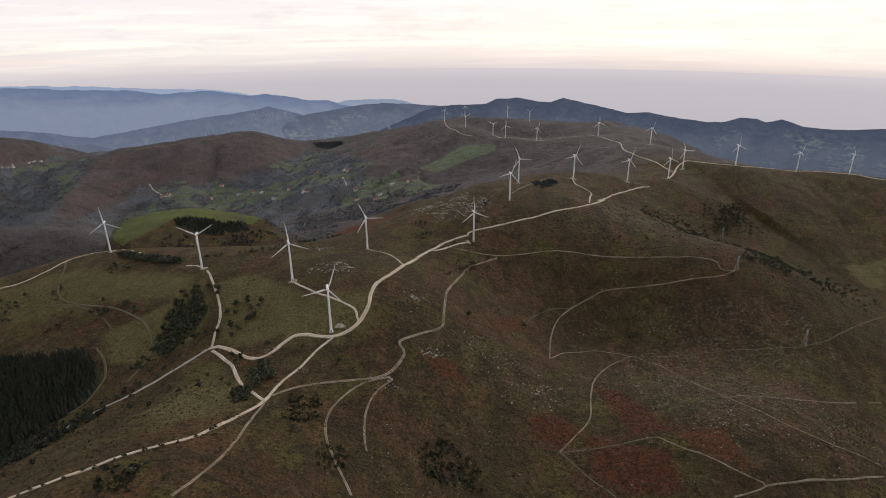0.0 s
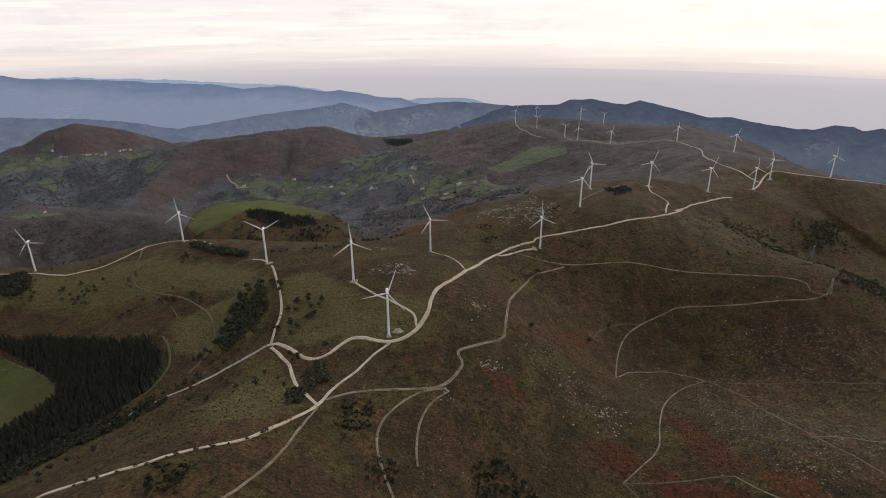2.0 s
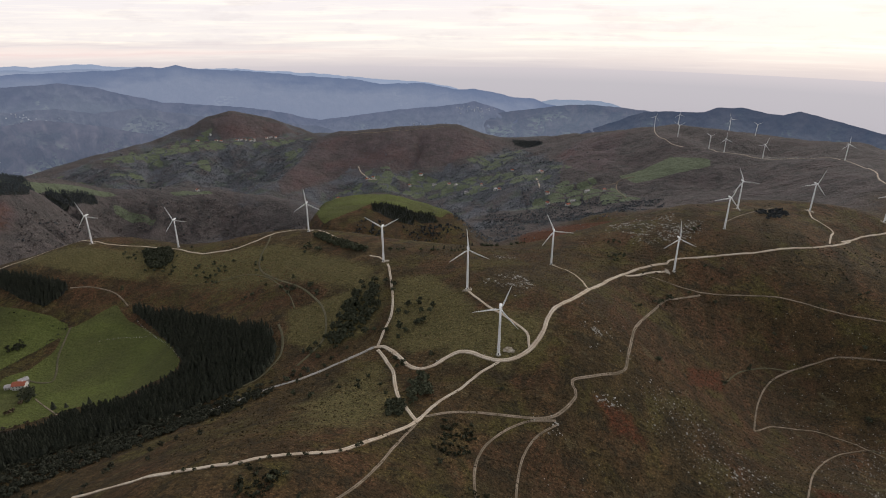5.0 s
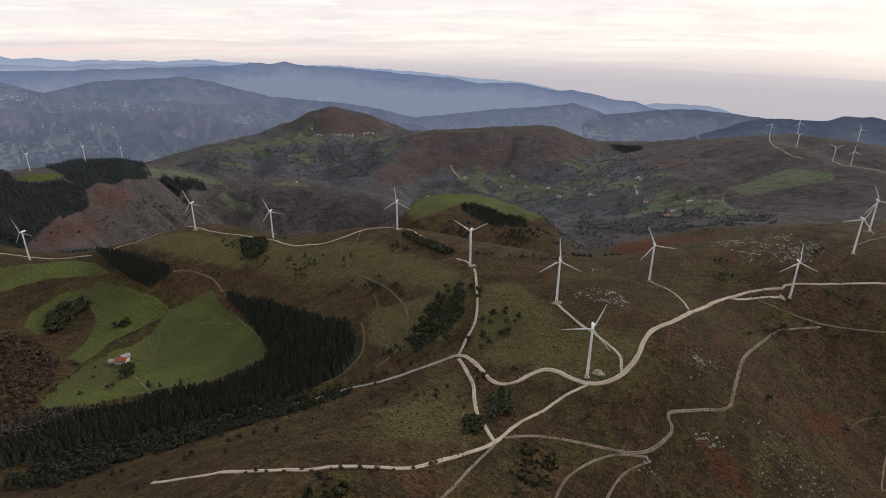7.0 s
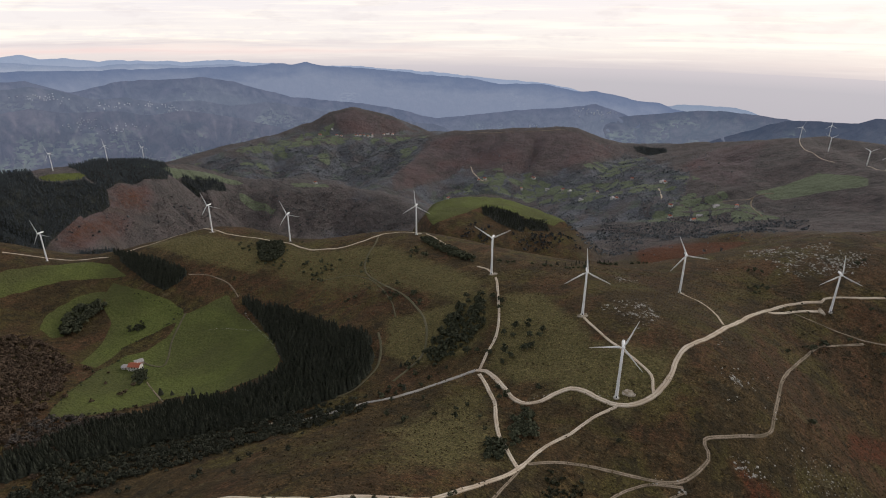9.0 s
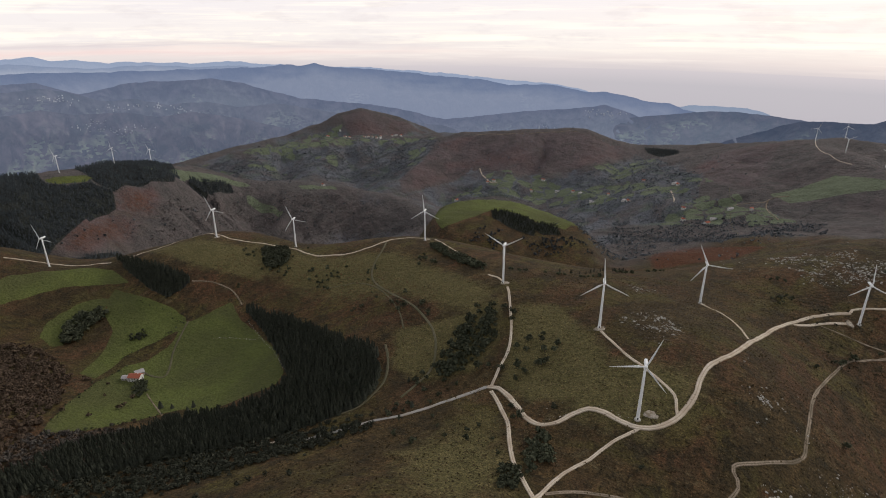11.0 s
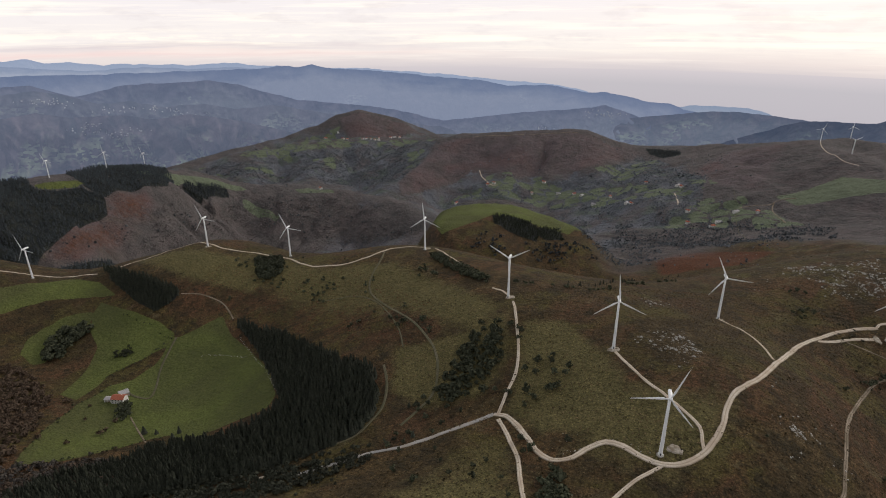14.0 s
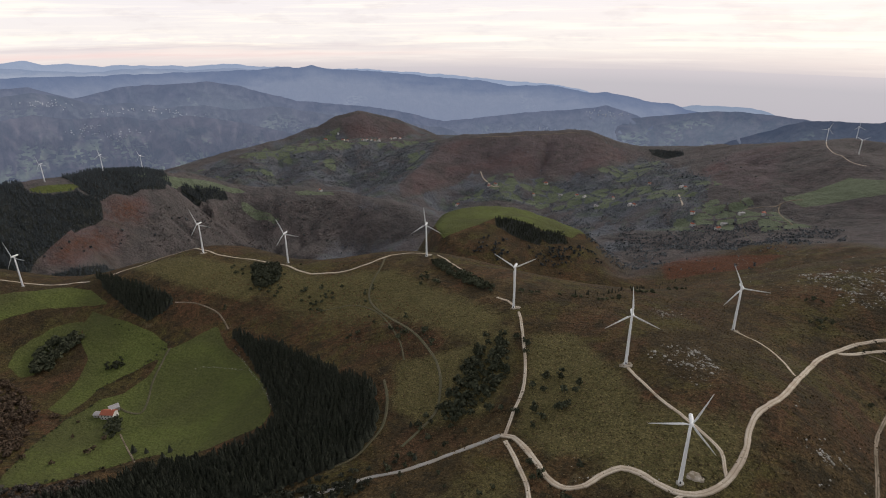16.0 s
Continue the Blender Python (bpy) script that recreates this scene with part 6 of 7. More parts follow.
scatter("gorse", T_LOW, x, y, rng.uniform(2.5, 5, len(x)), GORSE, "dark gorse thicket on the heath", "gorse", rng, 0.3, 1)
x, y = fill(pt("-86,313 -74,328 -67,306 -78,291"), 3.6, rng, 0.45)
scatter("gorse", T_LOW, x, y, rng.uniform(2.5, 4, len(x)), GORSE, "dark gorse thicket on the heath", "gorse", rng, 0.3, 1)
x, y = fill(pt("-196,263 -181,267 -164,240 -185,241"), 4, rng, 0.45)
scatter("gorse", T_LOW, x, y, rng.uniform(2.5, 4.5, len(x)), GORSE, "dark gorse thicket on the heath", "gorse", rng, 0.3, 1)
x, y = fill(pt("358,1035 392,1039 437,1042 474,1026 487,1003 393,854 402,977 351,982"), 7, rng, 0.3)
scatter("wood", T_ROUND, x, y, rng.uniform(2.5, 5.5, len(x)), SHRUB, "dark scrub down a gully on the heath", "wood", rng, 0.3, 1)
x, y = fill(pt("507,1051 546,1097 590,1132 593,1096 559,1049 527,1024 496,1013"), 4.5, rng, 0.45)
scatter("wood", T_ROUND, x, y, rng.uniform(3, 6, len(x)), SHRUB, "dark scrub patch on the hillside", "wood", rng, 0.3, 1)
x, y = fill(pt("614,890 679,898 691,832 666,804 628,837 512,752"), 11, rng, 0.4)
scatter("wood", T_ROUND, x, y, rng.uniform(3, 7, len(x)), SHRUB, "scattered dark trees below a bank", "wood", rng, 0.3, 1)
x, y = fill(pt("416,764 545,949 578,944 585,909 631,918 600,884 468,735 441,748"), 5.5, rng, 0.3)
scatter("wood", T_ROUND, x, y, rng.uniform(3, 7, len(x)), SHRUB, "line of dark trees along the valley", "wood", rng, 0.3, 1)
x, y = fill(pt("154,1007 200,1058 207,1018 166,963"), 8, rng, 0.12)
scatter("wood", T_ROUND, x, y, rng.uniform(6, 9, len(x)), FARCON, "dark scrub beside the service road", "wood", rng, 0.3, 1)
x, y = along(pt("-242,252 -228,256 -215,259 -201,264 -190,274 -171,287 -159,297 -148,324"), 9, 0.8, rng)
scatter("hedge", T_ROUND, x, y, rng.uniform(2.2, 4.2, len(x)), SHRUB, "row of dark bushes beside the white road", "hedge", rng, 0.2, 1)
x, y = along(pt("-253,712 -233,738 -213,809 -262,1291 -219,1317"), 9, 3, rng)
scatter("hedge", T_CON, x, y, rng.uniform(4, 7, len(x)), CONIFER, "row of small dark conifers along a bank", "hedge", rng, 0.2, 1)
x, y = along(pt("-33,792 -24,810"), 5, 4, rng)
scatter("hedge", T_ROUND, x, y, rng.uniform(4, 6, len(x)), SHRUB, "dark bushes on the heath", "hedge", rng, 0.2, 1)
x, y = along(pt("-356,382 -333,399 -303,423 -284,438"), 7, 2, rng)
scatter("hedge", T_ROUND, x, y, rng.uniform(3, 6, len(x)), GREYLEAF, "grey bushes along the lane", "hedge", rng, 0.2, 1)
x, y = along(pt("-218,483 -201,472 -187,459 -175,447 -161,443"), 7, 0.6, rng)
scatter("hedge", T_LOW, x, y, rng.uniform(1, 2.2, len(x)), GORSE, "dark heather bank beside the road", "hedge", rng, 0.2, 1)
x, y = along(pt("-1277,818 -786,598 -653,602 -490,571 -414,558"), 12, 3, rng)
scatter("hedge", T_LOW, x, y, rng.uniform(1, 2, len(x)), GORSE, "low gorse line across the slope", "hedge", rng, 0.2, 1)
x, y = along(pt("-669,509 -711,516 -780,510"), 8, 1, rng)
scatter("hedge", T_LOW, x, y, rng.uniform(1.2, 2.5, len(x)), GORSE, "low hedge between the meadows", "hedge", rng, 0.2, 1)
x, y = along(pt("-608,503 -599,509 -575,514 -551,517 -545,522"), 1.6, 0.4, rng)
scatter("stone_wall", T_ROCK, x, y, rng.uniform(0.5, 0.9, len(x)), ROCK, "tumbled dry stone wall across the meadow", "stone wall", rng, 0.2, 1)
x, y = along(pt("-584,542 -533,518 -494,499 -453,473"), 2.2, 0.6, rng)
scatter("stone_wall", T_ROCK, x, y, rng.uniform(0.5, 0.9, len(x)), ROCK, "tumbled dry stone wall at the meadow edge", "stone wall", rng, 0.2, 1)
for line, gap, label in (("-687,435 -678,462 -672,493 -674,518", 5, "dark hedge bank across the meadow"), ("-666,426 -655,386 -615,340 -578,306", 7, "gorse along a track in the meadow"), ("-543,319 -538,350 -524,379 -484,390 -469,407", 6, "ragged hedge at the meadow foot")):
    x, y = along(pt(line), gap, 1.2, rng)
    scatter("hedge", T_ROUND, x, y, rng.uniform(1.5, 3.5, len(x)), SHRUB, label, "hedge", rng, 0.2)
x, y = fill(pt("-17,883 23,928 61,938 83,931 63,884 24,865 -8,854"), 3.0, rng, 0.4)
k = rough(x + y * 0.6, y, 11, 33) + 0.6 * rough(x, y, 4, 34) > 0.0
scatter("stones", T_ROCK, x[k], y[k], 0.45 + 1.3 * rng.uniform(0, 1, k.sum()) ** 2, ROCK, "pale limestone outcrop on the ridge", "stones", rng, 0.15)
# lone bushes of the upper slope and the trees that look over its crest
for spots, lo, hi, label in [
    ("-713,651 -698,645 -699,656 -688,648 -635,672 -637,666 -650,627 -637,630 -621,630 -609,633 -612,641 -607,627 -577,645 -574,648 -557,658 -565,631 -545,628 -543,633 -536,635 -536,643 -525,643 -539,619 -530,621 -522,619 -483,668 -487,657 -475,643 -426,685 -433,605 -399,615 -449,578 -441,586 -649,583", 5.0, 7.0, "lone dark bushes on the upper slope"),
    ("-436,702 -427,700 -412,693 -406,691 -402,593 -384,580 -361,591 -343,577 -381,587", 7.0, 10.0, "dark round trees beside the track"),
]:
    q = np.array(pt(spots), float)
    scatter("bushes", T_ROUND, q[:, 0], q[:, 1], rng.uniform(lo, hi, len(q)), SHRUB, label, "bushes", rng, 0.3, 1)
for line, gap in [("-307,696 -296,694 -286,696", 5), ("-209,787 -198,803 -193,824", 5), ("-189,866 -164,877", 5), ("-263,704 -247,703 -227,711 -211,742", 8)]:
    x, y = along(pt(line), gap, 2.5, rng)
    scatter("hedge", T_ROUND, x, y, rng.uniform(4.0, 7.0, len(x)), SHRUB, "dark trees behind the crest of the heath", "hedge", rng, 0.2, 1)
# woods, hedges and lone trees of the further hills
def wooded(names, gap, lo, hi, templates, mat, label, thin=None, loose=0.3):
    for nm in names.split():
        x, y = fill(AREAS[nm], gap, rng, loose)
        k = field_cover(x, y) < 0.15
        if thin is not None:
            k &= rough(x, y, 70, 52) + 0.7 * rough(x, y, 24, 53) > thin
        scatter("wood", templates, x[k], y[k], rng.uniform(lo, hi, k.sum()), mat, label, "wood", rng, 0.3)


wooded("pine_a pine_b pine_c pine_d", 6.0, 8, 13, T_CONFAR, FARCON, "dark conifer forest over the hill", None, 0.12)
wooded("knoll_pine_a knoll_pine_b", 4.2, 6, 9, T_CON, CONIFER, "dark conifer block on the green knoll", None, 0.12)
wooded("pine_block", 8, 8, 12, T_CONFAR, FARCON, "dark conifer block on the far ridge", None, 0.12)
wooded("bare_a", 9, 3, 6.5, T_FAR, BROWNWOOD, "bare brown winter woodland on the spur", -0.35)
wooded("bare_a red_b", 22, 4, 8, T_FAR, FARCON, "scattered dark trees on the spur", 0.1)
wooded("wood_d", 10, 4, 8, T_FAR, HAZEWOOD, "bare winter woodland on the valley side, tinted grey for haze", -0.5)
wooded("wood_f", 9.5, 4, 8, T_FAR, HAZEWOOD, "bare winter woodland in the valley, tinted grey for haze", -0.3)
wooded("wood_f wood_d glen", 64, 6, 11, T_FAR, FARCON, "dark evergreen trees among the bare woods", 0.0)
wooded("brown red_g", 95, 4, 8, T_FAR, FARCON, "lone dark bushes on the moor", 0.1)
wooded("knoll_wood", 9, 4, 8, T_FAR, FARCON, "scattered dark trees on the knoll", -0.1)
wooded("glen basin", 9, 3.5, 7, T_FAR, HAZEWOOD, "bare woodland in the valley bottom, tinted grey for haze", -0.4)
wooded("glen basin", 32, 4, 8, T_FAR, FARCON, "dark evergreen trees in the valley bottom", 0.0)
for nm, share in FIELDS:
    x, y = fill(AREAS[nm], 5.0, rng, 0.3)
    who, edge = plots(x, y)
    k = (edge < 2.6) & (rough(x, y, 50, 54) + 0.5 * rough(x, y, 14, 55) > -0.1)
    scatter("hedges", T_FAR, x[k], y[k], rng.uniform(2.5, 6.0, k.sum()), HAZEWOOD, "hedges and trees round small valley fields, tinted grey for haze", "hedges", rng, 0.3)
x, y = fill(pt("-390,420 -302,447 -151,437 -51,545 92,787 367,761 683,821 333,346 -259,265"), 3.3, rng)
scatter("heath", T_TUFT, x, y, rng.uniform(0.7, 2.0, len(x)), TUFT, "tufts of brown and olive heath", "heath", rng, 0.1, 0.8)
x, y = fill(pt("-551,641 -471,715 -304,658 -180,788 0,883 89,812 90,707 9,661 -50,524 -99,467 -168,424 -310,483"), 3.6, rng)
scatter("heath", T_TUFT, x, y, rng.uniform(0.7, 2.0, len(x)), TUFT, "tufts of brown and olive heath", "heath", rng, 0.1, 0.8)
x, y = fill(pt("-713,554 -724,635 -536,695 -358,621 -330,553 -401,548 -603,575"), 4.0, rng)
scatter("heath", T_TUFT, x, y, rng.uniform(0.7, 1.8, len(x)), TUFT_RED, "russet bracken stubble on the slope", "bracken", rng, 0.1, 0.7)
x, y = fill(pt("71,426 106,428 116,404 94,387 72,399"), 2.0, rng, 0.3)
scatter("bracken", T_TUFT, x, y, rng.uniform(0.7, 1.8, len(x)), TUFT_RED, "red-brown dead bracken on the slope", "bracken", rng, 0.1, 0.8)
x, y = fill(pt("120,403 144,385 179,371 174,333 138,336 115,358"), 2.0, rng, 0.3)
scatter("bracken", T_TUFT, x, y, rng.uniform(0.7, 1.8, len(x)), TUFT_RED, "red-brown dead bracken on the slope", "bracken", rng, 0.1, 0.8)
x, y = fill(pt("147,488 170,492 184,398 156,397"), 2.0, rng, 0.3)
scatter("bracken", T_TUFT, x, y, rng.uniform(0.7, 1.8, len(x)), TUFT_RED, "red-brown dead bracken on the slope", "bracken", rng, 0.1, 0.8)
x, y = fill(pt("198,603 292,691 396,681 474,656 380,495 229,376 184,439"), 6, rng, 0.4)
scatter("stones", T_ROCK, x, y, 0.5 * 0.5 + 0.7 * rng.uniform(0, 1, len(x)) ** 3, ROCK, "pale limestone scattered over the turf", "stones", rng, 0.15)
x, y = fill(pt("198,603 292,691 396,681 474,656 380,495 229,376 184,439"), 6.1, rng, 0.4)
scatter("stones", T_ROCK, x, y, 0.45 * 0.5 + 0.8 * rng.uniform(0, 1, len(x)) ** 3, ROCK, "pale limestone scattered over the turf", "stones", rng, 0.15)
x, y = fill(pt("198,603 292,691 396,681 474,656 380,495 229,376 184,439"), 6.2, rng, 0.4)
scatter("stones", T_ROCK, x, y, 0.4 * 0.5 + 0.55 * rng.uniform(0, 1, len(x)) ** 3, ROCK, "pale limestone scattered over the turf", "stones", rng, 0.15)
x, y = fill(pt("272,696 400,690 510,678 480,600 337,586"), 6.3, rng, 0.4)
scatter("stones", T_ROCK, x, y, 0.4 * 0.5 + 0.6 * rng.uniform(0, 1, len(x)) ** 3, ROCK, "pale limestone scattered over the turf", "stones", rng, 0.15)
x, y = fill(pt("158,683 272,696 337,586 407,488 303,344 172,338 114,467"), 6.5, rng, 0.4)
scatter("stones", T_ROCK, x, y, 0.35 * 0.5 + 0.55 * rng.uniform(0, 1, len(x)) ** 3, ROCK, "pale limestone scattered over the turf", "stones", rng, 0.15)
x, y = fill(pt("-78,348 -32,411 55,419 65,346 -33,297"), 8, rng, 0.4)
scatter("stones", T_ROCK, x, y, 0.4 * 0.5 + 0.6 * rng.uniform(0, 1, len(x)) ** 3, ROCK, "pale limestone scattered over the turf", "stones", rng, 0.15)
x, y = fill(pt("158,683 337,586 407,488 303,344 172,338 114,467"), 8, rng, 0.4)
scatter("stones", T_ROCK, x, y, 0.4 * 0.5 + 0.7 * rng.uniform(0, 1, len(x)) ** 3, ROCK, "pale limestone scattered over the turf", "stones", rng, 0.15)
x, y = fill(pt("174,785 357,732 372,674 224,650 142,679"), 9, rng, 0.4)
scatter("stones", T_ROCK, x, y, 0.45 * 0.5 + 0.8 * rng.uniform(0, 1, len(x)) ** 3, ROCK, "pale limestone scattered over the turf", "stones", rng, 0.15)
x, y = fill(pt("7,510 43,545 120,494 108,436 58,448 17,466"), 6, rng, 0.4)
scatter("stones", T_ROCK, x, y, 0.5 * 0.5 + 1.0 * rng.uniform(0, 1, len(x)) ** 3, ROCK, "pale limestone scattered over the turf", "stones", rng, 0.15)
x, y = fill(pt("63,476 107,488 114,467 80,457"), 2.4, rng, 0.4)
k = rough(x + y * 0.6, y, 9, 31) + 0.7 * rough(x, y, 3.5, 32) > 0.2
x, y = x[k], y[k]
scatter("stones", T_ROCK, x, y, 0.6 * 0.5 + 1.2 * rng.uniform(0, 1, len(x)) ** 3, ROCK, "pale limestone scattered over the turf", "stones", rng, 0.15)
x, y = fill(pt("-25,471 6,477 1,466 -20,464"), 1.56, rng, 0.4)
k = rough(x + y * 0.6, y, 9, 31) + 0.7 * rough(x, y, 3.5, 32) > 0.2
x, y = x[k], y[k]
scatter("stones", T_ROCK, x, y, 0.6 * 0.5 + 1.1 * rng.uniform(0, 1, len(x)) ** 3, ROCK, "pale limestone scattered over the turf", "stones", rng, 0.15)
x, y = fill(pt("-56,606 -17,587 7,542 -37,510"), 9, rng, 0.4)
scatter("stones", T_ROCK, x, y, 0.5 * 0.5 + 0.9 * rng.uniform(0, 1, len(x)) ** 3, ROCK, "pale limestone scattered over the turf", "stones", rng, 0.15)
x, y = fill(pt("-37,552 -16,562 -15,550 -32,542"), 1.68, rng, 0.4)
k = rough(x + y * 0.6, y, 9, 31) + 0.7 * rough(x, y, 3.5, 32) > 0.2
x, y = x[k], y[k]
scatter("stones", T_ROCK, x, y, 0.6 * 0.5 + 1.1 * rng.uniform(0, 1, len(x)) ** 3, ROCK, "pale limestone scattered over the turf", "stones", rng, 0.15)
x, y = fill(pt("-4,499 7,500 6,488 -5,490"), 1.7999999999999998, rng, 0.4)
k = rough(x + y * 0.6, y, 9, 31) + 0.7 * rough(x, y, 3.5, 32) > 0.2
x, y = x[k], y[k]
scatter("stones", T_ROCK, x, y, 0.6 * 0.5 + 1.1 * rng.uniform(0, 1, len(x)) ** 3, ROCK, "pale limestone scattered over the turf", "stones", rng, 0.15)
x, y = fill(pt("-130,620 -122,639 -102,603 -101,567 -117,580"), 2.04, rng, 0.4)
k = rough(x + y * 0.6, y, 9, 31) + 0.7 * rough(x, y, 3.5, 32) > 0.2
x, y = x[k], y[k]
scatter("stones", T_ROCK, x, y, 0.8 * 0.5 + 1.3 * rng.uniform(0, 1, len(x)) ** 3, ROCK, "pale limestone scattered over the turf", "stones", rng, 0.15)
x, y = fill(pt("-155,609 -137,631 -110,618 -106,578 -128,584 -147,592"), 3.0, rng, 0.4)
k = rough(x + y * 0.6, y, 9, 31) + 0.7 * rough(x, y, 3.5, 32) > 0.2
x, y = x[k], y[k]
scatter("stones", T_ROCK, x, y, 0.9 * 0.5 + 1.5 * rng.uniform(0, 1, len(x)) ** 3, ROCK, "pale limestone scattered over the turf", "stones", rng, 0.15)
x, y = fill(pt("-139,609 -128,621 -121,594 -132,595"), 1.7999999999999998, rng, 0.4)
k = rough(x + y * 0.6, y, 9, 31) + 0.7 * rough(x, y, 3.5, 32) > 0.2
x, y = x[k], y[k]
scatter("stones", T_ROCK, x, y, 0.6 * 0.5 + 1.1 * rng.uniform(0, 1, len(x)) ** 3, ROCK, "pale limestone scattered over the turf", "stones", rng, 0.15)
x, y = fill(pt("-55,938 7,966 42,955 38,890 -21,886"), 2.4, rng, 0.4)
k = rough(x + y * 0.6, y, 9, 31) + 0.7 * rough(x, y, 3.5, 32) > 0.2
x, y = x[k], y[k]
scatter("stones", T_ROCK, x, y, 0.9 * 0.5 + 1.6 * rng.uniform(0, 1, len(x)) ** 3, ROCK, "pale limestone scattered over the turf", "stones", rng, 0.15)
x, y = fill(pt("-178,1909 50,1459 37,836 -44,800 -101,844"), 12, rng, 0.4)
scatter("stones", T_ROCK, x, y, 0.5 * 0.5 + 0.9 * rng.uniform(0, 1, len(x)) ** 3, ROCK, "pale limestone scattered over the turf", "stones", rng, 0.15)
x, y = fill(pt("-179,742 -151,744 -148,696 -170,699"), 2.1, rng, 0.4)
k = rough(x + y * 0.6, y, 9, 31) + 0.7 * rough(x, y, 3.5, 32) > 0.2
x, y = x[k], y[k]
scatter("stones", T_ROCK, x, y, 0.6 * 0.5 + 1.1 * rng.uniform(0, 1, len(x)) ** 3, ROCK, "pale limestone scattered over the turf", "stones", rng, 0.15)
x, y = fill(pt("-50,547 -29,553 -18,553 -32,541"), 1.56, rng, 0.4)
k = rough(x + y * 0.6, y, 9, 31) + 0.7 * rough(x, y, 3.5, 32) > 0.2
x, y = x[k], y[k]
scatter("stones", T_ROCK, x, y, 0.6 * 0.5 + 1.1 * rng.uniform(0, 1, len(x)) ** 3, ROCK, "pale limestone scattered over the turf", "stones", rng, 0.15)
x, y = fill(pt("-9,926 38,924 71,911 61,868 13,851 -12,877"), 2.6999999999999997, rng, 0.4)
k = rough(x + y * 0.6, y, 9, 31) + 0.7 * rough(x, y, 3.5, 32) > 0.2
x, y = x[k], y[k]
scatter("stones", T_ROCK, x, y, 0.7 * 0.5 + 1.3 * rng.uniform(0, 1, len(x)) ** 3, ROCK, "pale limestone scattered over the turf", "stones", rng, 0.15)
x, y = fill(pt("328,2295 414,2346 491,2306 430,2060 338,2098"), 8, rng, 0.4)
scatter("stones", T_ROCK, x, y, 1.2 * 0.5 + 2.2 * rng.uniform(0, 1, len(x)) ** 3, ROCK, "pale limestone scattered over the turf", "stones", rng, 0.15)
x, y = fill(pt("-57,812 101,864 282,970 522,1120 402,767 235,759 23,708"), 12, rng, 0.4)
scatter("gorse", T_LOW, x, y, rng.uniform(1.2, 3.2, len(x)), GORSE, "low dark gorse bushes over the heath", "gorse", rng, 0.3, 1)
x, y = fill(pt("-6,909 59,932 83,883 12,857"), 3.0, rng, 0.4)
k = rough(x + y * 0.6, y, 9, 31) + 0.7 * rough(x, y, 3.5, 32) > 0.2
x, y = x[k], y[k]
scatter("stones", T_ROCK, x, y, 0.8 * 0.5 + 1.4 * rng.uniform(0, 1, len(x)) ** 3, ROCK, "pale limestone scattered over the turf", "stones", rng, 0.15)
x, y = fill(pt("-174,466 -149,484 -129,490 -132,478 -165,462"), 2.4, rng, 0.4)
k = rough(x + y * 0.6, y, 9, 31) + 0.7 * rough(x, y, 3.5, 32) > 0.2
x, y = x[k], y[k]
scatter("stones", T_ROCK, x, y, 0.4 * 0.5 + 0.8 * rng.uniform(0, 1, len(x)) ** 3, ROCK, "pale limestone scattered over the turf", "stones", rng, 0.15)
x, y = along(pt("-161,455 -150,464 -141,476 -128,478 -112,474"), 1.3, 1.1, rng)
scatter("stones", T_ROCK, x, y, 0.25 + 0.5 * rng.uniform(0, 1, len(x)) ** 2, ROCK, "pale stones on the cut bank above the road", "stones", rng, 0.15)
x, y = fill(pt("-66,422 -38,433 -35,416 -60,406"), 1.7999999999999998, rng, 0.4)
k = rough(x + y * 0.6, y, 9, 31) + 0.7 * rough(x, y, 3.5, 32) > 0.2
x, y = x[k], y[k]
scatter("stones", T_ROCK, x, y, 0.5 * 0.5 + 1.0 * rng.uniform(0, 1, len(x)) ** 3, ROCK, "pale limestone scattered over the turf", "stones", rng, 0.15)



# ---- houses ----
WALL = material("whitewash", speckled((0.62, 0.60, 0.56), (0.74, 0.72, 0.68), 0.7, (0.52, 0.49, 0.44), 0.3, 0.1, 0.05), 0.9)
STONEWALL = material("stone_wall", speckled((0.30, 0.27, 0.23), (0.42, 0.39, 0.34), 1.4, (0.24, 0.21, 0.18), 0.3, 0.4, 0.1), 0.95)


def tile_build(c1, c2):
    def build(t, b):
        p = place(t)
        col = mix(t, ramp(t, noisen(t, p, 1.1, 5.0), [(0.35, (0, 0, 0)), (0.65, (1, 1, 1))]), c1, c2)
        wire(t, col, b.inputs["Base Color"])
    return build


TILES = material("clay_tiles", tile_build((0.34, 0.10, 0.055), (0.26, 0.085, 0.05)), 0.85)
SLATE = material("grey_sheeting", tile_build((0.30, 0.28, 0.27), (0.40, 0.37, 0.36)), 0.7)
PANE = material("window_glass", tile_build((0.02, 0.022, 0.025), (0.03, 0.03, 0.03)), 0.15, 0, 0.5)
WOODEN = material("brown_wood", tile_build((0.10, 0.055, 0.03), (0.14, 0.08, 0.045)), 0.7)


def box(bm, x0, y0, z0, x1, y1, z1):
    vs = [bm.verts.new(p) for p in ((x0, y0, z0), (x1, y0, z0), (x1, y1, z0), (x0, y1, z0), (x0, y0, z1), (x1, y0, z1), (x1, y1, z1), (x0, y1, z1))]
    for q in ((3, 2, 1, 0), (4, 5, 6, 7), (0, 1, 5, 4), (1, 2, 6, 5), (2, 3, 7, 6), (3, 0, 4, 7)):
        bm.faces.new([vs[i] for i in q])


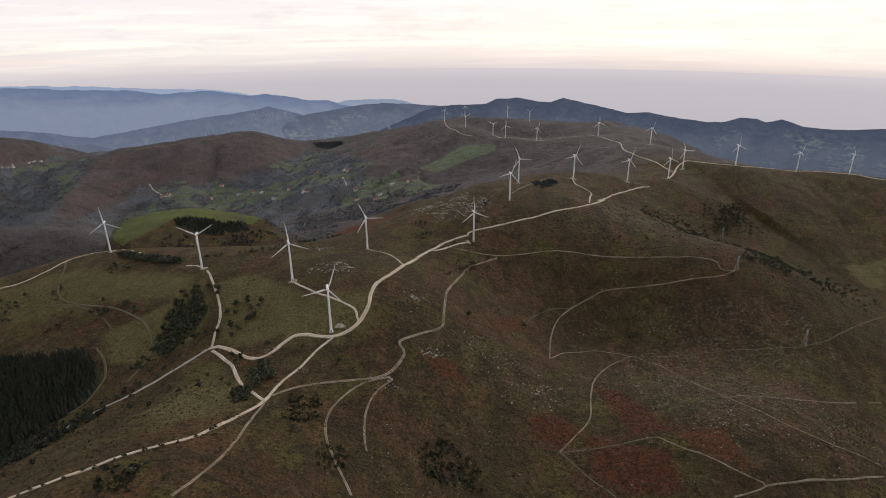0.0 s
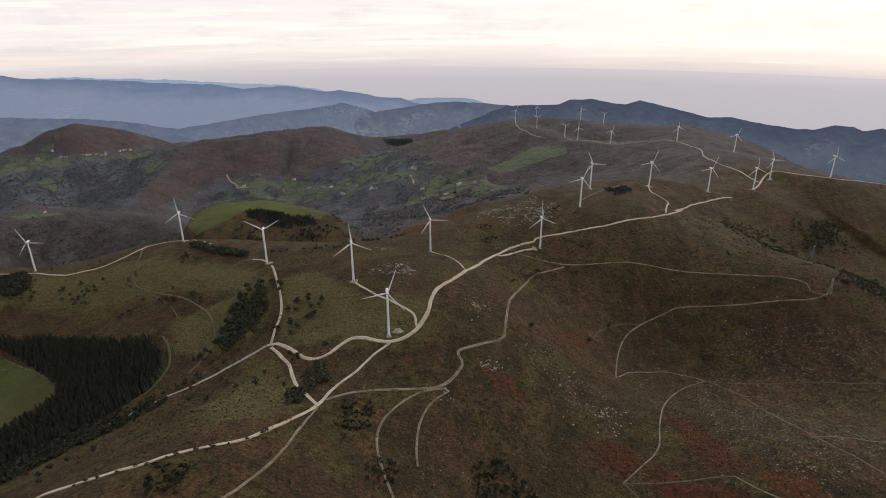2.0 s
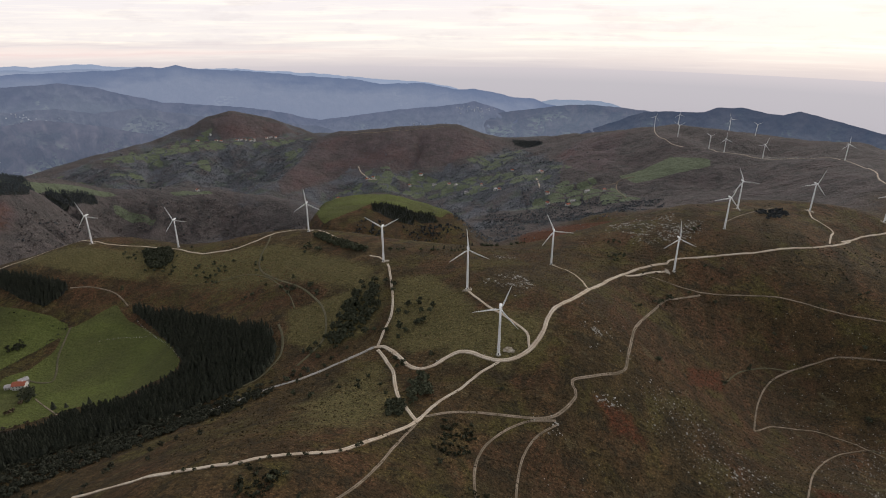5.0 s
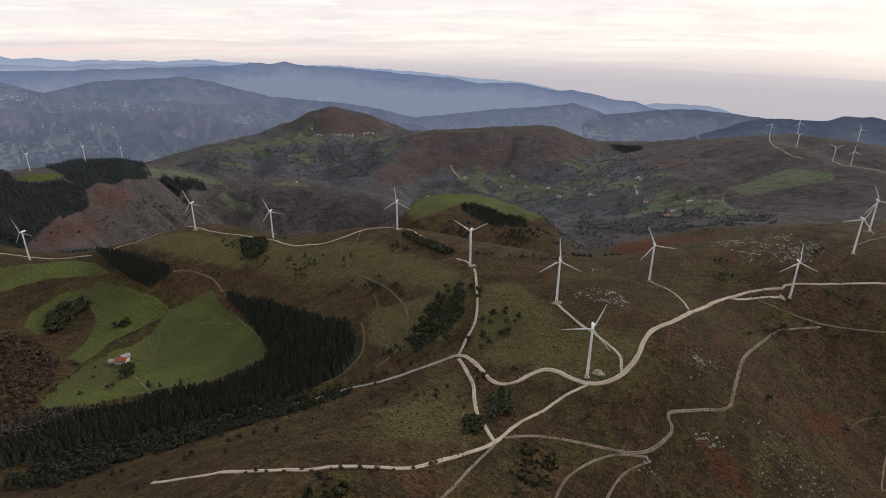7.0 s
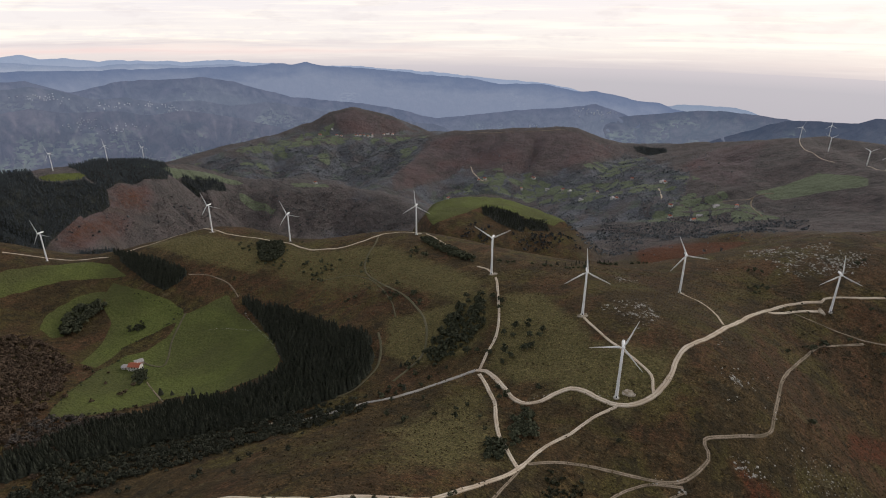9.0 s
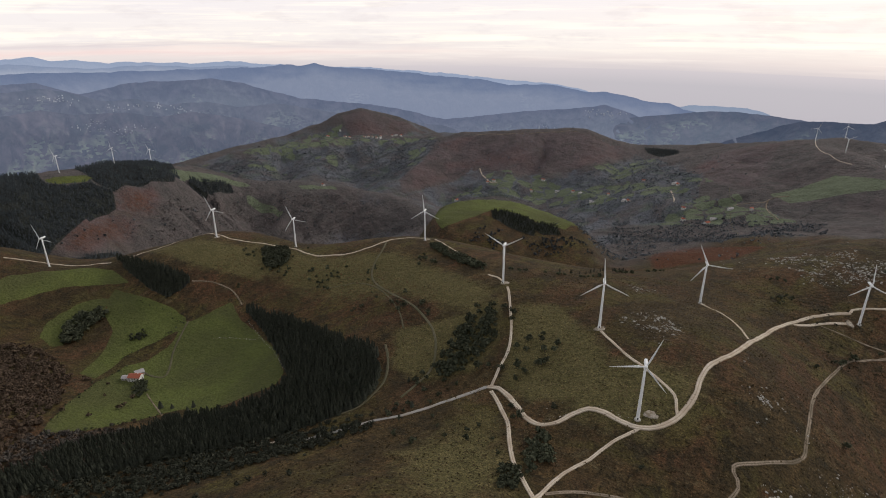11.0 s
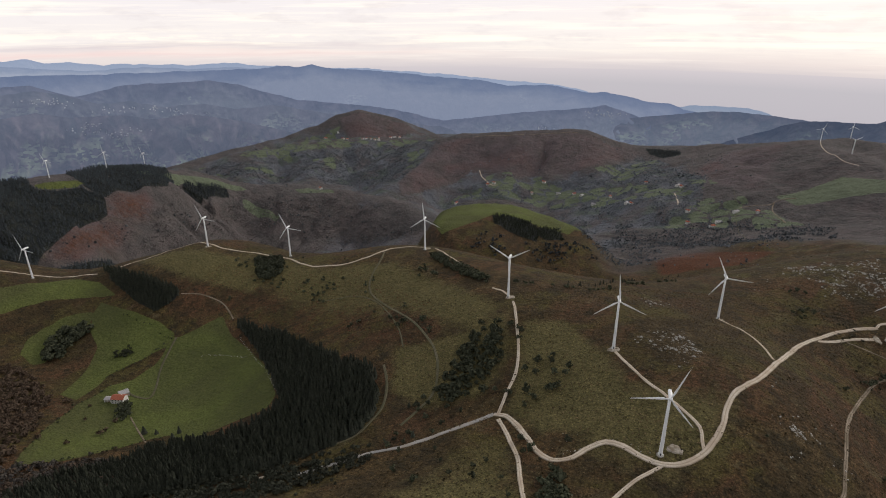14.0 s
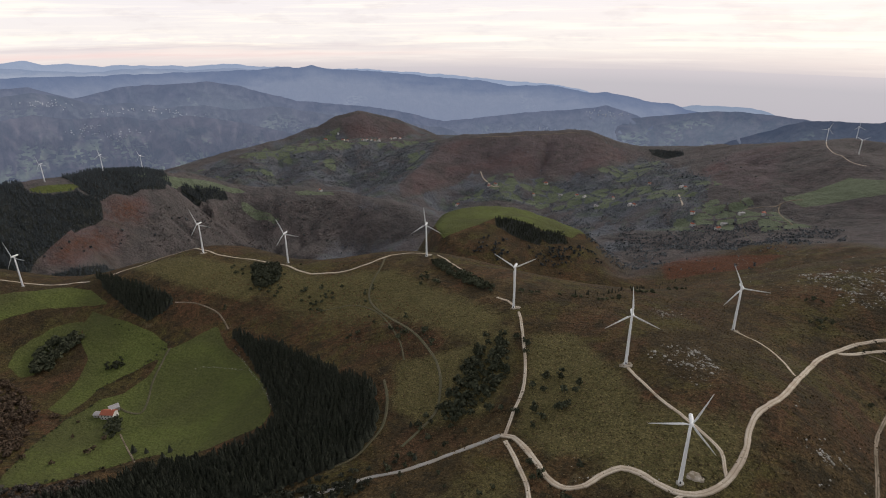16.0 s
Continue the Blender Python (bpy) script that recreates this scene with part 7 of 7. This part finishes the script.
def make_house(name, label, category, group, w, d, h, rise, walls, roofing, rows=2):
    root = new(name)
    bm = bmesh.new()
    x, y = w / 2, d / 2
    pts = [(-x, -y), (x, -y), (x, y), (-x, y)]
    low = [bm.verts.new((px, py, -2.5)) for px, py in pts]
    top = [bm.verts.new((px, py, h)) for px, py in pts]
    g = [bm.verts.new((-x, 0, h + rise)), bm.verts.new((x, 0, h + rise))]
    for i in range(4):
        bm.faces.new((low[i], low[(i + 1) % 4], top[(i + 1) % 4], top[i]))
    bm.faces.new((top[3], top[0], g[0]))
    bm.faces.new((top[1], top[2], g[1]))
    wall = part("wall", bm, walls, root)
    for s in (-1, 1):
        bm = bmesh.new()
        o, e = 0.5, 0.22
        sl = rise / y
        a = [(-x - o, s * (y + o), h - o * sl), (x + o, s * (y + o), h - o * sl), (x + o, 0, h + rise), (-x - o, 0, h + rise)]
        lo_, hi_ = [bm.verts.new(p) for p in a], [bm.verts.new((p[0], p[1], p[2] + e)) for p in a]
        bm.faces.new(lo_)
        bm.faces.new(hi_[::-1])
        for i in range(4):
            bm.faces.new((lo_[i], lo_[(i + 1) % 4], hi_[(i + 1) % 4], hi_[i]))
        bmesh.ops.recalc_face_normals(bm, faces=bm.faces)
        roof = part("roof", bm, roofing, root)
    bm = bmesh.new()
    box(bm, w * 0.2, 0.4, h + rise * 0.3, w * 0.2 + 0.8, 1.2, h + rise + 1.0)
    part("chimney", bm, walls, root)
    n = max(2, int(w / 3.2))
    for r in range(rows):
        for s in (-1, 1):
            for k in range(n):
                cx, cz = -x + w * (k + 0.5) / n, 1.5 + r * 2.7
                if cz + 0.7 > h or (r == 0 and k == n // 2 and s < 0):
                    continue
                bm = bmesh.new()
                box(bm, cx - 0.5, s * y - 0.05, cz - 0.6, cx + 0.5, s * y + 0.05, cz + 0.6)
                win = part("window", bm, PANE, root)
                bm = bmesh.new()
                box(bm, cx - 0.65, min(s * y, s * (y + 0.1)), cz - 0.75, cx + 0.65, max(s * y, s * (y + 0.1)), cz - 0.6)
                part("sill", bm, STONEWALL, win)
    bm = bmesh.new()
    box(bm, -x + w * (n // 2 + 0.5) / n - 0.55, -y - 0.06, -0.2, -x + w * (n // 2 + 0.5) / n + 0.55, -y + 0.06, 2.1)
    part("door", bm, WOODEN, root)
    return tagged(root, label, category, group)


def settle(ob, x, y, turn):
    ob.matrix_basis = pose(x, y, float(height(x, y)) + 0.3, 0, 0, turn)


farm = make_house("farmhouse", "white farmhouse with a red clay tile roof", "house", "", 13, 9, 5.6, 2.2, WALL, TILES)
settle(farm, -624, 413, 28)
barn = make_house("barn", "low stone barn with grey sheet roof", "barn", "", 9, 8, 4.2, 1.6, STONEWALL, SLATE, 1)
settle(barn, -633, 423, 70)
shed = make_house("shed", "long white shed with pale roof beside the farmhouse", "shed", "", 10, 6, 3.2, 1.2, WALL, SLATE, 1)
settle(shed, -634, 409, 30)
COTTAGES = [make_house("cottage", "whitewashed cottage with a red tile roof in the valley", "house", "valley cottages", 15, 10, 6, 2.6, WALL, TILES), make_house("cottage", "pale stone cottage with a red tile roof in the valley", "house", "valley cottages", 12, 10, 6.5, 2.4, WALL, TILES), make_house("cottage", "white cottage with a grey roof in the valley", "house", "valley cottages", 17, 10, 5, 2.2, WALL, SLATE)]
for i, (x, y) in enumerate(pt("-966,2470 -795,2366 -757,2344 -1151,2363 -1175,2347 -536,2151 -516,2138 -531,2408 -401,2300 -384,2275 -316,2016 -184,2009 -127,1991 -300,1934 -219,1941 -1239,2189 -979,2373 -873,2401 -230,1897 -637,2316 -668,2214 -2402,2710 -2370,2712 -2343,2715 -2216,2603 -2193,2609 -2234,2686 -2122,2682 -2116,2706 -2093,2706 -2083,2729 -2065,2736 -2059,2759 -2055,2791 -2026,2789 -2022,2816 -1998,2825 -1525,1689")):
    if i < 3:
        settle(COTTAGES[i], x, y, i * 40)
    else:
        if i > 20:  # the village straggles along its shelf
            x, y = x + i * 37 % 29 - 14, y + i * 61 % 67 - 33
        settle(copy_thing(COTTAGES[i % 3], Matrix()), x, y, i * 53 % 180)



# ---- power line ----
STEEL = material("galvanised_steel", speckled((0.30, 0.30, 0.30), (0.42, 0.42, 0.41), 2.0, None, 1, 0, 0), 0.6, 0.4)


def bar(bm, a, b, r):
    a, b = Vector(a), Vector(b)
    d = (b - a).normalized()
    u = d.orthogonal().normalized()
    w = d.cross(u)
    tube(bm, [(a, r, r, u, w), (b, r, r, u, w)], 4)


def make_pylon(h=22.0, foot=2.0, head=0.5):
    root = new("power_pylon")
    lv = [(i / 7) for i in range(8)]
    half = lambda f: foot + (head - foot) * f ** 0.8
    for sx, sy in ((-1, -1), (1, -1), (1, 1), (-1, 1)):
        bm = bmesh.new()
        for f, g in zip(lv, lv[1:]):
            bar(bm, (sx * half(f), sy * half(f), f * h - 0.5), (sx * half(g), sy * half(g), g * h - 0.5), 0.14)
        part("leg", bm, STEEL, root)
    bm = bmesh.new()
    for f, g in zip(lv, lv[1:]):
        for (ax, ay), (bx, by) in (((-1, -1), (1, -1)), ((1, -1), (1, 1)), ((1, 1), (-1, 1)), ((-1, 1), (-1, -1))):
            bar(bm, (ax * half(f), ay * half(f), f * h - 0.5), (bx * half(g), by * half(g), g * h - 0.5), 0.07)
    part("bracing", bm, STEEL, root)
    for z, w in ((h * 0.82, 3.6), (h * 0.95, 2.8)):
        bm = bmesh.new()
        bar(bm, (-w, 0, z), (w, 0, z), 0.13)
        bar(bm, (-w, 0, z), (0, 0, z + 1.2), 0.08)
        bar(bm, (w, 0, z), (0, 0, z + 1.2), 0.08)
        arm = part("cross_arm", bm, STEEL, root)
        for s in (-1, 1):
            bm = bmesh.new()
            tube(bm, [((s * w * 0.95, 0, z - 1.3), 0.14, 0.14, X, Y), ((s * w * 0.95, 0, z), 0.1, 0.1, X, Y)], 6)
            part("insulator", bm, DARK, arm)
    return tagged(root, "grey steel lattice power pylon on the heath", "pylon", "power line pylons")


PYLON = make_pylon()
PYLON.matrix_basis = pose(502, 995, float(height(502, 995)), 0, 0, 35)
copy_thing(PYLON, pose(395, 728, float(height(395, 728)), 0, 0, 35))
copy_thing(PYLON, pose(432, 613, float(height(432, 613)), 0, 0, 35))
